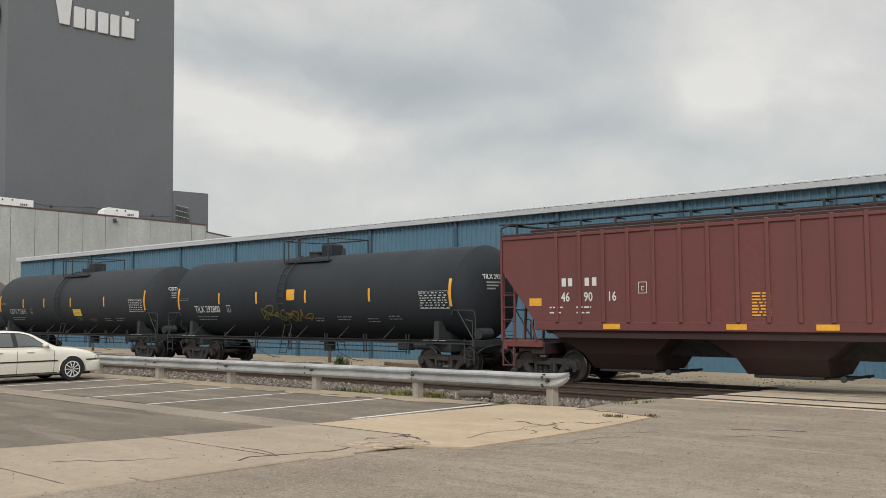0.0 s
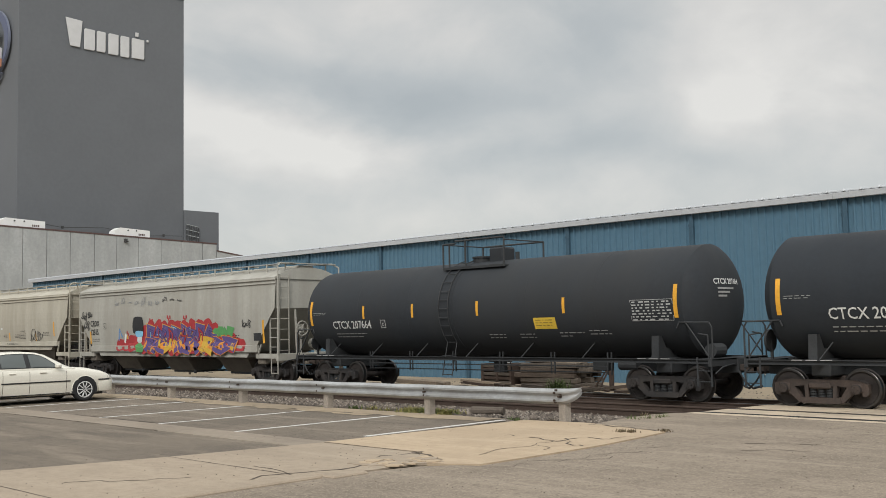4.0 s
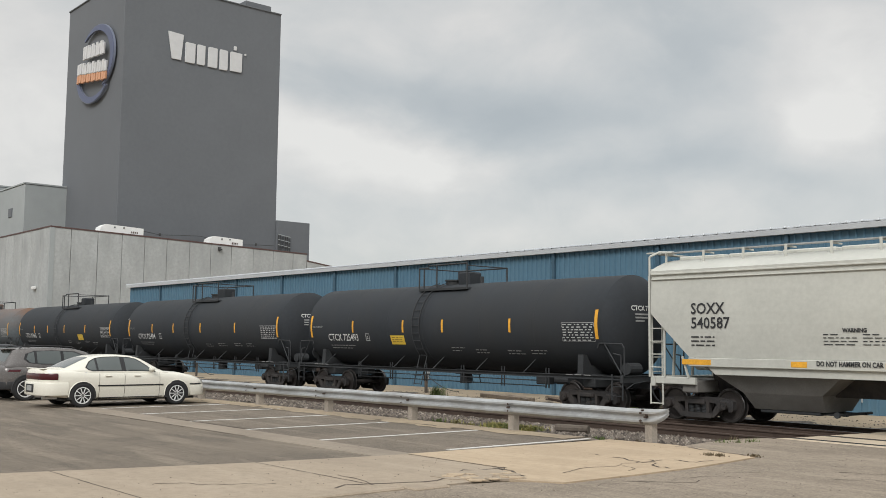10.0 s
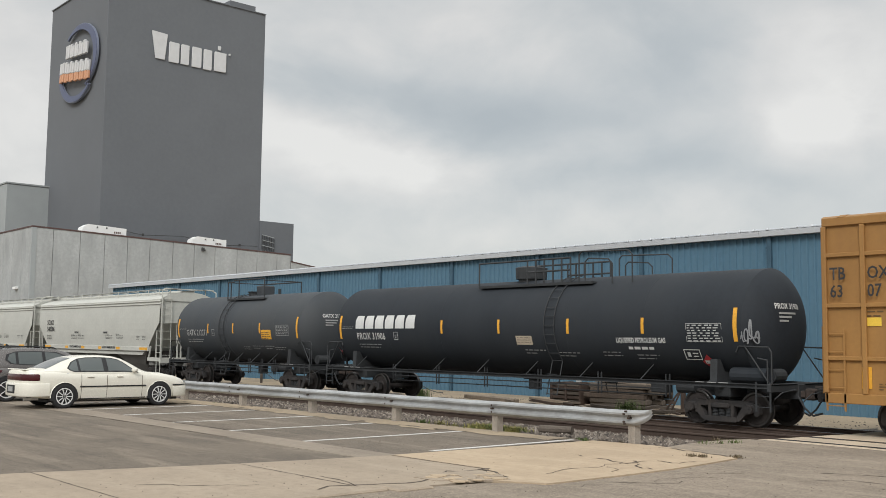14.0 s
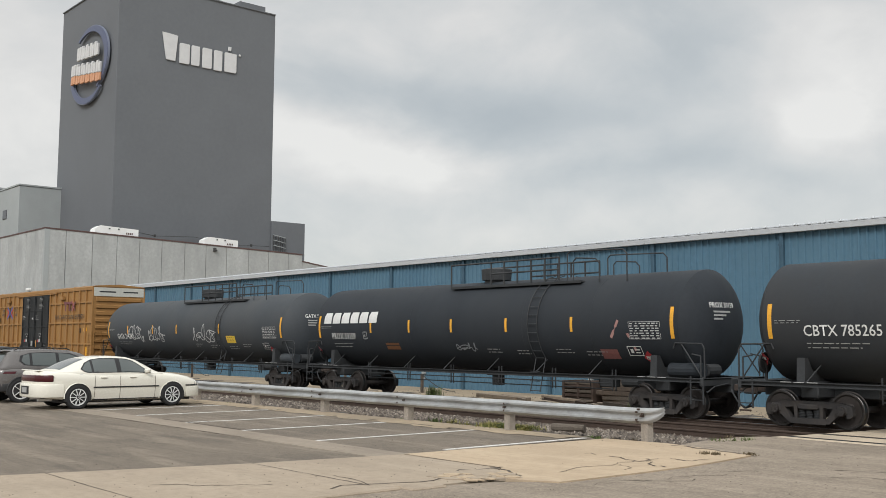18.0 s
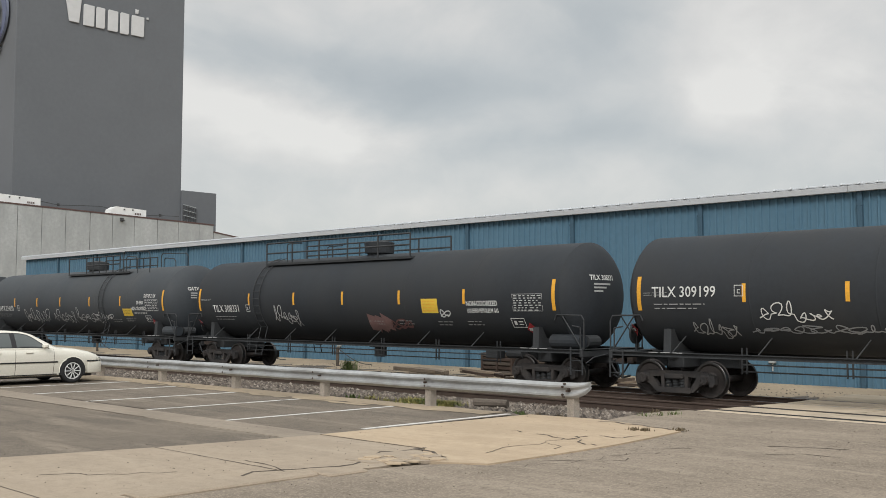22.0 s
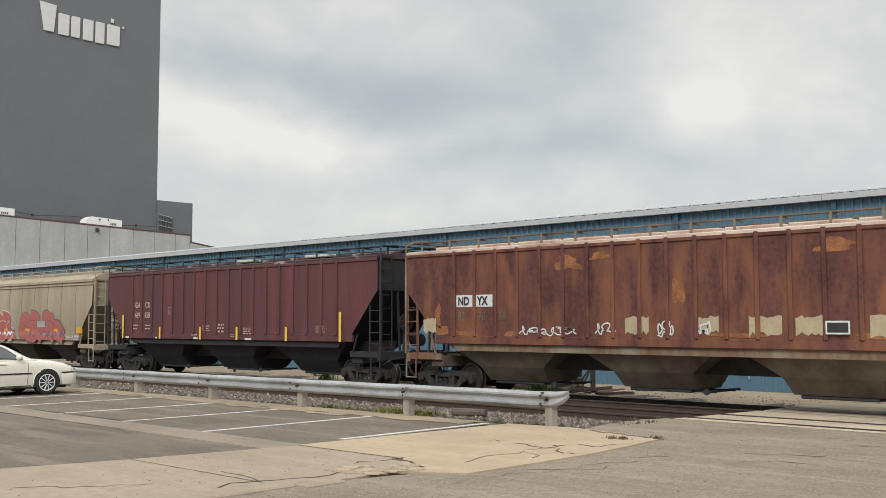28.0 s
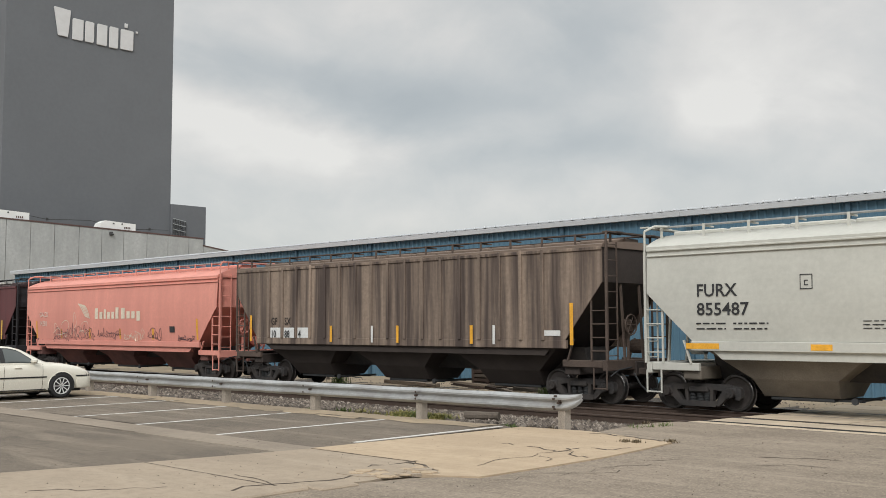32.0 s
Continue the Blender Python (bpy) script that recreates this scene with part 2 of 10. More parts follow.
M_GUTTER = surf("white gutter", (0.558, 0.576, 0.594), 0.5, var=0.08)
M_ROOF = surf("white roof sheet", (0.6, 0.62, 0.64), 0.5, var=0.1)
M_TOWER = surf("grey tower cladding", (0.139, 0.147, 0.158), 0.7, var=0.05, scale=0.2, fine=2, bump=0.02, spec=0.25)
M_CONC = surf("precast concrete", (0.405, 0.415, 0.41), 0.9, var=0.16, scale=0.3, fine=3, bump=0.1, stain=(0.3, 0.31, 0.305), amount=0.42, stain_scale=0.45, sharp=0.4, stretch=(1, 1, 0.4), random_tint=0.05)
M_CAP = surf("dark coping", (0.10, 0.06, 0.055), 0.7)
M_SIDING = surf("pale metal siding", (0.33, 0.35, 0.35), 0.6, var=0.08, scale=0.3)
M_WHITE = surf("white paint", (0.78, 0.78, 0.76), 0.55, var=0.05)
M_SIGN_BLUE = surf("sign blue", (0.085, 0.10, 0.17), 0.4, var=0.05)
M_SIGN_ORANGE = surf("sign orange", (0.58, 0.30, 0.17), 0.5, var=0.1)
M_SIGN_STEEL = surf("sign slate", (0.19, 0.21, 0.27), 0.4, var=0.05)
M_SIGN_WHITE = surf("weathered white sign face", (0.56, 0.56, 0.56), 0.6, var=0.06)
M_WIRE = surf("dark wire", (0.05, 0.05, 0.05), 0.7)

# ------------------------------------------------------------ building blocks


def mesh_of(name, bm, material, smooth=False):
    me = bpy.data.meshes.new(name)
    bm.to_mesh(me)
    bm.free()
    for m in (material if isinstance(material, (list, tuple)) else (material,)):
        me.materials.append(m)
    if smooth:
        me.shade_smooth()
    return me


def part(name, bm, material, parent=None, label="", smooth=False):
    """Links a bmesh (or a ready mesh) as ONE mesh object, under a thing or a part."""
    me = bm if isinstance(bm, bpy.types.Mesh) else mesh_of(name, bm, material, smooth)
    ob = new(name, me)
    if parent is not None:
        ob.parent = parent
    if label:
        ob["label"] = label
    return ob


def thing(name, label, category, group="", kind="", m=None):
    ob = new(name)
    ob.empty_display_size = 0.3
    if m is not None:
        ob.matrix_basis = m
    return tagged(ob, label, category, group, kind)


def B():
    return bmesh.new()


def box(bm, x0, x1, y0, y1, z0, z1, bevel=0.0, m=None):
    r = bmesh.ops.create_cube(bm, size=1.0, matrix=Matrix.Translation(((x0 + x1) / 2, (y0 + y1) / 2, (z0 + z1) / 2)) @ Matrix.Diagonal((x1 - x0, y1 - y0, z1 - z0, 1)))
    vs = r["verts"]
    if bevel:
        es = list({e for v in vs for e in v.link_edges})
        g = bmesh.ops.bevel(bm, geom=es, offset=bevel, segments=1, affect="EDGES", profile=0.5)
        vs = list({v for f in g["faces"] for v in f.verts} | {v for v in vs if v.is_valid})
    if m is not None:
        bmesh.ops.transform(bm, matrix=m, verts=[v for v in vs if v.is_valid])
    return bm


def rod(bm, a, b, r, seg=8, r2=None):
    a, b = Vector(a), Vector(b)
    d = b - a
    if d.length < 1e-6:
        return bm
    m = Matrix.Translation((a + b) / 2) @ d.to_track_quat("Z", "Y").to_matrix().to_4x4()
    bmesh.ops.create_cone(bm, cap_ends=True, segments=seg, radius1=r, radius2=r if r2 is None else r2, depth=d.length, matrix=m)
    return bm


def pipe(bm, pts, r, seg=6):
    for a, b in zip(pts, pts[1:]):
        rod(bm, a, b, r, seg)
    return bm


def beam(bm, a, b, w, h):
    """A square bar from a to b."""
    a, b = Vector(a), Vector(b)
    d = b - a
    m = Matrix.Translation((a + b) / 2) @ d.to_track_quat("Z", "Y").to_matrix().to_4x4() @ Matrix.Diagonal((w, h, d.length, 1))
    bmesh.ops.create_cube(bm, size=1.0, matrix=m)
    return bm


def prism(bm, outline, axis, lo, hi):
    """Extrudes a flat outline along an axis: 'y' takes (x, z), 'x' takes (y, z), 'z' takes (x, y)."""
    def place(u, v, w):
        return {"y": (u, w, v), "x": (w, u, v), "z": (u, v, w)}[axis]
    a = [bm.verts.new(place(u, v, lo)) for u, v in outline]
    b = [bm.verts.new(place(u, v, hi)) for u, v in outline]
    n = len(a)
    fs = [bm.faces.new(a[::-1]), bm.faces.new(b)]
    for i in range(n):
        fs.append(bm.faces.new((a[i], a[(i + 1) % n], b[(i + 1) % n], b[i])))
    bmesh.ops.recalc_face_normals(bm, faces=fs)
    return bm


def lathe(bm, prof, seg=32, axis="x", caps=False):
    """Turns (along, radius) pairs about an axis."""
    rings = []
    for u, r in prof:
        ring = []
        for i in range(seg):
            a = 2 * math.pi * i / seg
            c, s = r * math.cos(a), r * math.sin(a)
            ring.append(bm.verts.new({"x": (u, c, s), "y": (c, u, s), "z": (c, s, u)}[axis]))
        rings.append(ring)
    fs = []
    for p, q in zip(rings, rings[1:]):
        for i in range(seg):
            j = (i + 1) % seg
            fs.append(bm.faces.new((p[i], p[j], q[j], q[i])))
    if caps:
        fs.append(bm.faces.new(rings[0][::-1]))
        fs.append(bm.faces.new(rings[-1]))
    bmesh.ops.recalc_face_normals(bm, faces=fs)
    return bm


def sheet(bm, grid):
    """A surface through rows of points."""
    rows = [[bm.verts.new(p) for p in r] for r in grid]
    for a, b in zip(rows, rows[1:]):
        for i in range(len(a) - 1):
            bm.faces.new((a[i], a[i + 1], b[i + 1], b[i]))
    return bm


def thicken(bm, t):
    """Gives a sheet a thickness."""
    bmesh.ops.recalc_face_normals(bm, faces=bm.faces)
    bm.normal_update()
    bmesh.ops.solidify(bm, geom=bm.faces[:], thickness=t)
    bmesh.ops.recalc_face_normals(bm, faces=bm.faces)


def moved(bm, m):
    bmesh.ops.transform(bm, matrix=m, verts=bm.verts)
    return bm


def words_mesh(text, size, squeeze=1.0, bold=0.0, slant=0.0):
    """The built-in font as a flat bmesh in x and z, its left foot at the origin."""
    cu = bpy.data.curves.new("words", "FONT")
    cu.body, cu.size, cu.offset, cu.shear = text, size / 0.72, bold, slant
    cu.resolution_u = 2
    ob = bpy.data.objects.new("words", cu)
    scene.collection.objects.link(ob)
    bpy.context.view_layer.update()
    me = bpy.data.meshes.new_from_object(ob)
    bpy.data.objects.remove(ob)
    bpy.data.curves.remove(cu)
    bm = bmesh.new()
    bm.from_mesh(me)
    bpy.data.meshes.remove(me)
    for v in bm.verts:
        v.co = Vector((v.co.x * squeeze, 0, v.co.y))
    return bm


# ------------------------------------------------------------ ground
# The lot and street lie at 0; the rail heads at RAIL; the yard behind the line at YARD.
RAIL, YARD, TRACK_Y = -0.10, -0.44, 24.377
random.seed(3)


def flat(name, pts, z, material, label, category="ground", depth=0.25, parent=None):
    bm = B()
    prism(bm, pts, "z", z - depth, z)
    ob = part(name, bm, material, parent)
    return tagged(ob, label, category, kind="structure")


bm = B()
sheet(bm, [[(-2500, -2500, -0.75), (2500, -2500, -0.75)], [(-2500, 2500, -0.75), (2500, 2500, -0.75)]])
tagged(part("ground", bm, M_SAND), "dry sandy earth stretching to the horizon", "ground", kind="structure")

flat("parking_lot", [(-90, -40), (-17.5, -40), (-15.5, 3.0), (-15.1, 4.7), (-14.22, 8.11), (-13.84, 10.36), (-13.62, 15.95), (-14.25, 16.35), (-90, 15.2)], 0.0, M_ASPHALT, "patched grey asphalt parking lot with faded bay lines")
flat("road", [(-11.6, -40), (60, -40), (60, 19.32), (-11.9, 19.32), (-12.15, 18.7), (-12.1, 17.4), (-11.9, 16.3), (-9.95, 15.66), (-9.68, 13.3), (-9.72, 10.6), (-10.3, 9.9), (-10.55, 8.6), (-11.0, 6)],
     0.012, M_ROAD, "worn brown-grey asphalt street leading to the crossing", "road")
side = flat("sidewalk", [(-17.4, -40), (-11.5, -40), (-10.9, 6), (-10.45, 9.3), (-10.55, 10.0), (-11.3, 10.95), (-13.76, 10.95), (-13.84, 10.36), (-14.22, 8.11), (-15.1, 4.7), (-15.5, 3.0)], 0.03, M_APRON, "weathered concrete sidewalk with a cracked kerb edge", "sidewalk")
flat("driveway_apron", [(-13.76, 10.96), (-11.28, 10.96), (-10.54, 10.02), (-10.05, 10.25), (-9.62, 10.5), (-9.58, 12.2), (-9.6, 13.4), (-9.72, 14.6), (-9.86, 15.66), (-11.0, 16.02), (-12.1, 16.26), (-13.5, 16.05)], 0.034, M_APRON_NEW,
     "tan concrete driveway apron with branching cracks", "pavement")
flat("gutter_strip", [(-60, 10.45), (-13.86, 10.42), (-13.79, 11.22), (-60, 11.3)], 0.008, M_STRIP, "pale concrete strip crossing the parking lot", "pavement", 0.2)
# kerb lip of the sidewalk towards the street, in broken lengths
y = -12.0
while y < 8.6:
    n = random.uniform(1.6, 2.9)
    bm = B()
    xa = -11.36 + 0.45 * max(0, y / 6) if y > 0 else -11.36
    box(bm, xa - 0.02, xa + 0.42, y, min(y + n - 0.05, 9.0), -0.1, 0.038 + random.uniform(-0.012, 0.01), 0.02)
    ob = part("kerb", bm, M_APRON, side)
    y += n


def ribbon(bm, pts, width, z):
    """A flat uneven stripe along a line on the ground."""
    prev = None
    for i, (x, y) in enumerate(pts):
        a = pts[max(i - 1, 0)]
        b = pts[min(i + 1, len(pts) - 1)]
        d = Vector((b[0] - a[0], b[1] - a[1])).normalized()
        w = width * random.uniform(0.4, 1.3) / 2
        l, r = bm.verts.new((x - d.y * w, y + d.x * w, z)), bm.verts.new((x + d.y * w, y - d.x * w, z))
        if prev:
            bm.faces.new((prev[0], prev[1], r, l))
        prev = (l, r)


def wander(points, step=0.18, jitter=0.06):
    out = []
    for (xa, ya), (xb, yb) in zip(points, points[1:]):
        n = max(2, int(math.hypot(xb - xa, yb - ya) / step))
        for i in range(n):
            t = i / n
            out.append((xa + (xb - xa) * t + random.gauss(0, jitter), ya + (yb - ya) * t + random.gauss(0, jitter)))
    return out + [points[-1]]


CRACKS = [("apron", [(-10.36, 11.21), (-10.55, 11.76), (-10.52, 12.25), (-10.49, 12.76), (-10.60, 13.41)], 0.03),
          ("apron", [(-10.60, 13.41), (-10.58, 13.69), (-10.52, 13.91)], 0.06),
          ("apron", [(-11.39, 13.57), (-11.01, 13.56), (-10.60, 13.41), (-10.37, 13.37), (-9.94, 13.05), (-9.73, 13.06)], 0.055),
          ("apron", [(-10.38, 14.05), (-10.14, 14.02), (-9.94, 14.05), (-9.96, 14.57)], 0.06),
          ("apron", [(-11.78, 16.02), (-10.99, 15.97), (-10.50, 15.82), (-10.08, 15.69)], 0.08),
          ("apron", [(-11.95, 13.56), (-11.63, 13.57)], 0.04),
          ("apron", [(-10.49, 12.76), (-10.13, 12.68), (-9.93, 12.29)], 0.025),
          ("apron", [(-11.47, 11.06), (-11.35, 10.81), (-11.03, 10.76), (-10.42, 10.52)], 0.07),
          ("walk", [(-11.16, 7.64), (-11.12, 8.26), (-10.90, 8.59), (-10.75, 9.19), (-11.21, 9.73)], 0.06),
          ("walk", [(-12.19, 8.34), (-11.60, 8.37), (-11.21, 8.24), (-10.77, 8.04)], 0.03),
          ("walk", [(-11.31, 9.73), (-11.47, 10.14), (-11.32, 10.37), (-11.35, 10.76)], 0.06),
          ("walk", [(-10.89, 9.79), (-11.28, 10.20)], 0.05),
          ("walk", [(-12.9, 6.0), (-12.3, 6.4), (-11.9, 7.2)], 0.02),
          ("street", [(-7.9, 15.0), (-7.4, 15.25), (-6.9, 15.5)], 0.05), ("street", [(-7.6, 14.2), (-7.2, 14.5), (-6.6, 14.6)], 0.04), ("street", [(-9.0, 13.4), (-8.6, 13.9)], 0.03),
          ("street", [(-9.3, 11.4), (-8.8, 11.9), (-8.7, 12.4)], 0.03), ("street", [(-7.2, 17.2), (-6.2, 17.4), (-5.6, 17.9)], 0.03), ("street", [(-9.6, 10.3), (-9.1, 11.2), (-9.0, 12.4), (-8.7, 13.2)], 0.02),
          ("lot", [(-15.2, 11.8), (-16.2, 12.6), (-15.8, 13.6), (-16.5, 14.5)], 0.03),
          ("lot", [(-14.4, 12.2), (-14.6, 13.3), (-15.4, 13.9)], 0.03), ("lot", [(-15.2, 4.9), (-14.6, 6.8), (-14.25, 8.1), (-13.9, 10.2)], 0.1), ("lot", [(-19.0, 4.0), (-18.2, 5.4), (-17.0, 6.6), (-16.0, 7.6)], 0.03)]
# straight cast joints across the concrete, and gutter edge lines; 10.44 paints a shadow
for ya, x0, x1, z in ((2.2, -15.55, -11.3, 0.033), (5.2, -14.95, -11.05, 0.033), (8.2, -14.18, -10.75, 0.033), (10.955, -13.74, -11.3, 0.0365), (10.44, -26.0, -18.5, 0.0105), (11.3, -24.0, -20.0, 0.0105)):
    bm = B()
    ribbon(bm, wander([(x0, ya), (x1, ya)], 0.2, 0.006), 0.022 if x0 > -20 else 0.045, z)
    tagged(part("joint", bm, M_CRACK), "dark straight line: concrete joint, gutter edge or its painted shadow", "joint", kind="structure")
for where, pts, wd in CRACKS:
    bm = B()
    ribbon(bm, wander(pts), wd * {"lot": 0.3, "walk": 1.0, "apron": 0.7, "street": 0.8}[where], {"apron": 0.0385, "walk": 0.0335, "street": 0.016, "lot": 0.0115}[where])
    tagged(part("crack", bm, M_CRACK), "dark crack in the " + {"apron": "tan concrete", "walk": "sidewalk", "street": "street asphalt", "lot": "lot asphalt"}[where], "crack", kind="structure")

# crumbled corner between sidewalk, apron and street
heap = thing("broken_concrete", "crumbled corner of the tan concrete apron in loose fragments", "broken concrete", kind="structure")
rb = random.Random(77)
bm = B()
prism(bm, [(-11.25, 9.4), (-10.75, 9.4), (-10.45, 9.9), (-10.2, 10.35), (-10.5, 10.55), (-11.25, 10.75), (-11.4, 10.2)], "z", 0.0, 0.0385)
part("bare_base", bm, M_APRON, heap, "gritty crumbled concrete under the fragments")
for k in range(26):
    u, v = rb.random(), rb.random()
    x, y = -11.2 + 0.75 * u + 0.15 * v, 9.6 + 0.9 * v
    n = rb.randint(4, 6)
    r_ = rb.uniform(0.07, 0.19)
    pts = [(x + r_ * rb.uniform(0.7, 1.2) * math.cos(6.283 * i / n + k), y + r_ * rb.uniform(0.7, 1.2) * math.sin(6.283 * i / n + k)) for i in range(n)]
    bm = B()
    prism(bm, pts, "z", 0.03, 0.041 + rb.uniform(0.001, 0.012))
    part("fragment", bm, M_APRON_NEW if rb.random() < 0.35 else M_APRON, heap)

# sandy dirt drifted along the lot's edge and by the guard rail
rd = random.Random(31)
for x0, x1, y0, w in ((-60, -14.3, 15.86, 0.75), (-40, -17.5, 15.3, 0.22), (-31, -29.2, 15.0, 0.5)):
    n = int((x1 - x0) / 0.35)
    lo = [(x0 + (x1 - x0) * i / n, y0 - w / 2 + rd.uniform(-0.16, 0.12) - (0.012 * (x0 + (x1 - x0) * i / n + 14) * -0.6 if w > 0.7 else 0)) for i in range(n + 1)]
    hi = [(x, min(y0 + w / 2 + rd.uniform(-0.06, 0.06), 16.3 + (x + 14) * 0.014)) for x, _ in lo]
    bm = B()
    sheet(bm, [[(x, y, 0.008) for x, y in lo], [(x, (y + v) / 2, 0.014) for (x, y), (_, v) in zip(lo, hi)], [(x, max(y, v) + 0.02, 0.004) for (x, y), (_, v) in zip(lo, hi)]])
    tagged(part("dirt_drift", bm, M_SAND), "sandy dirt and grit drifted over the lot edge", "dirt", kind="structure")
# bay lines of the lot
for x in (-13.86, -16.92, -19.85, -22.6, -25.5, -28.12, -31.0, -33.9, -36.8):
    bm = B()
    y = 11.15 if x < -14 else 11.95
    while y < 15.75:
        n = random.uniform(0.5, 1.4)
        box(bm, x - 0.055 + 0.006 * (y - 11), x + 0.055 + 0.006 * (y - 11), y, min(y + n, 15.8), 0.002 if x < -14 else 0.03, 0.007 if x < -14 else 0.038)
        y += n + random.choice((0.0, 0.0, 0.03))
    tagged(part("bay_line", bm, M_LINE), "worn white painted parking bay line", "road marking", "parking bay lines", "structure")

# ballast: a lumpy bed on the lot side, sand on the far side
random.seed(5)
bm = B()
xs = np.arange(-120, -11.9, 0.5)
prof = [(15.3, -0.10), (15.9, -0.05), (16.6, -0.06), (17.6, -0.12), (19.0, -0.2), (19.9, -0.25), (22.2, -0.25), (22.9, -0.27), (25.9, -0.27), (27.0, -0.36), (28.6, -0.45), (30.5, -0.46)]
sheet(bm, [[(x, y, z + random.gauss(0, 0.022)) for y, z in prof] for x in xs])
tagged(part("ballast_bed", bm, M_BALLAST), "brown-grey crushed stone ballast under the track", "gravel", kind="structure")
bm = B()
sheet(bm, [[(x, y, z) for y, z in ((28.0, YARD - 0.02), (30, YARD - 0.01), (34.9, YARD), (70, YARD))] for x in (-300, -120, -60, -30, -10, 10, 60, 300)])
tagged(part("yard", bm, M_SAND), "pale sandy strip along the warehouse wall", "ground", kind="structure")
bm = B()
sheet(bm, [[(x, y, z) for y, z in ((26.0, -0.29), (27.7, -0.2), (28.2, -0.36), (30.5, -0.43))] for x in (-12.1, 60)])
tagged(part("crossing_bed", bm, M_SAND), "dirt fill beside the crossing", "ground", kind="structure")

# stones that can be told apart
def stones(name, label, boxes, size):
    verts, faces = [], []
    for n, x0, x1, y0, y1, zf in boxes:
        for _ in range(n):
            x, y = random.uniform(x0, x1), random.uniform(y0, y1)
            s = random.uniform(*size)
            z = zf(y)
            k = len(verts)
            a = random.uniform(0, 6.28)
            for j in range(5):
                t = a + j * 1.2566
                rr = s * random.uniform(0.7, 1.2)
                verts.append((x + rr * math.cos(t), y + rr * math.sin(t), z + s * random.uniform(-0.3, 0.35)))
            verts.append((x + random.gauss(0, s * 0.3), y + random.gauss(0, s * 0.3), z + s * random.uniform(0.6, 1.1)))
            for j in range(5):
                faces.append((k + j, k + (j + 1) % 5, k + 5))
    me = bpy.data.meshes.new(name)
    me.from_pydata(verts, [], faces)
    me.materials.append(M_STONE_I)
    tagged(new(name, me), label, "gravel", kind="stuff")


M_STONE_I = surf("mixed stone", (0.34, 0.30, 0.255), 0.9, var=0.2, scale=8)
_n, _l = M_STONE_I.node_tree.nodes, M_STONE_I.node_tree.links
_g = _n.new("ShaderNodeNewGeometry")
_r = _n.new("ShaderNodeValToRGB")
for pos, col in ((0.0, (0.05, 0.042, 0.036, 1)), (0.45, (0.125, 0.103, 0.084, 1)), (0.8, (0.17, 0.142, 0.116, 1)), (1.0, (0.31, 0.268, 0.225, 1))):
    e = _r.color_ramp.elements.new(pos) if pos not in (0.0, 1.0) else _r.color_ramp.elements[0 if pos == 0 else -1]
    e.color = col
_l.new(_g.outputs["Random Per Island"], _r.inputs[0])
_l.new(_r.outputs[0], _n["Principled BSDF"].inputs["Base Color"])


def bed(y):
    return float(np.interp(y, [p[0] for p in prof], [p[1] for p in prof]))


stones("ballast_stones", "loose angular ballast stones beside the track",
       [(8500, -32, -12.0, 16.6, 20.3, bed), (2600, -34, -12.1, 20.0, 23.4, lambda y: bed(y) - 0.03), (4500, -60, -32, 16.4, 20.3, bed), (900, -32, -12, 25.6, 28.5, bed)], (0.035, 0.095))
stones("yard_stones", "small stones scattered on the sandy strip", [(1500, -40, -2, 27.8, 32.5, lambda y: YARD)], (0.012, 0.04))

# ------------------------------------------------------------ track
random.seed(7)
track = thing("railway_track", "single railway track with rusty rails on dark timber ties", "railway track", kind="structure")
RAIL_PROF = [(-0.075, 0), (0.075, 0), (0.075, 0.012), (0.012, 0.035), (0.010, 0.135), (0.036, 0.15), (0.036, 0.178), (0.028, 0.184), (-0.028, 0.184), (-0.036, 0.178), (-0.036, 0.15), (-0.010, 0.135), (-0.012, 0.035), (-0.075, 0.012)]
siding = thing("railway_siding", "second railway track nearer the guard rail with rusty rails", "railway track", kind="structure")
SIDING_Y, SIDING_TOP = 20.9, -0.05
for owner, ty, tz, s in [(track, TRACK_Y, RAIL, -1), (track, TRACK_Y, RAIL, 1), (siding, SIDING_Y, SIDING_TOP, -1), (siding, SIDING_Y, SIDING_TOP, 1)]:
    bm = B()
    prism(bm, [(ty + s * 0.7525 + u, tz - 0.184 + v) for u, v in RAIL_PROF], "x", -420, 60)
    r = part("rail", bm, M_RAIL, owner, "rust-brown steel rail")
    bm = B()
    box(bm, -420, 60, ty + s * 0.7525 - 0.03, ty + s * 0.7525 + 0.03, tz - 0.002, tz + 0.003)
    part("rail_head", bm, M_RAILTOP if owner is track else M_RAIL, r, "bright worn running surface" if owner is track else "")
tie = mesh_of("tie", box(B(), -0.115, 0.115, -1.3, 1.3, -0.17, 0.0, 0.01), M_TIE)
for i in range(150):
    t = part("tie", tie, M_TIE, track)
    t.matrix_basis = pose(-12.1 - i * 0.53 + random.gauss(0, 0.02), TRACK_Y + random.gauss(0, 0.03), RAIL - 0.188, 0, 0, random.gauss(0, 0.5))

for i in range(130):
    t = part("tie", tie, M_TIE, siding)
    t.matrix_basis = pose(-12.1 - i * 0.55 + random.gauss(0, 0.03), SIDING_Y + random.gauss(0, 0.04), SIDING_TOP - 0.188, 0, 0, random.gauss(0, 0.8))

M_GAP_BLACK = surf("gap black", (0.022, 0.02, 0.019), 0.85, var=0.2)
crossing = thing("level_crossing", "tan concrete crossing panels laid between the rails", "level crossing", kind="structure")
PANELS = [(19.55, 20.01), (20.31, 21.49), (21.80, 23.49), (23.74, 24.36), (24.40, 25.02), (25.26, 26.2), (26.24, 27.6)]


def crossing_z(y):
    return max(RAIL + 0.002, -0.004 - (y - 19.3) * 0.02)


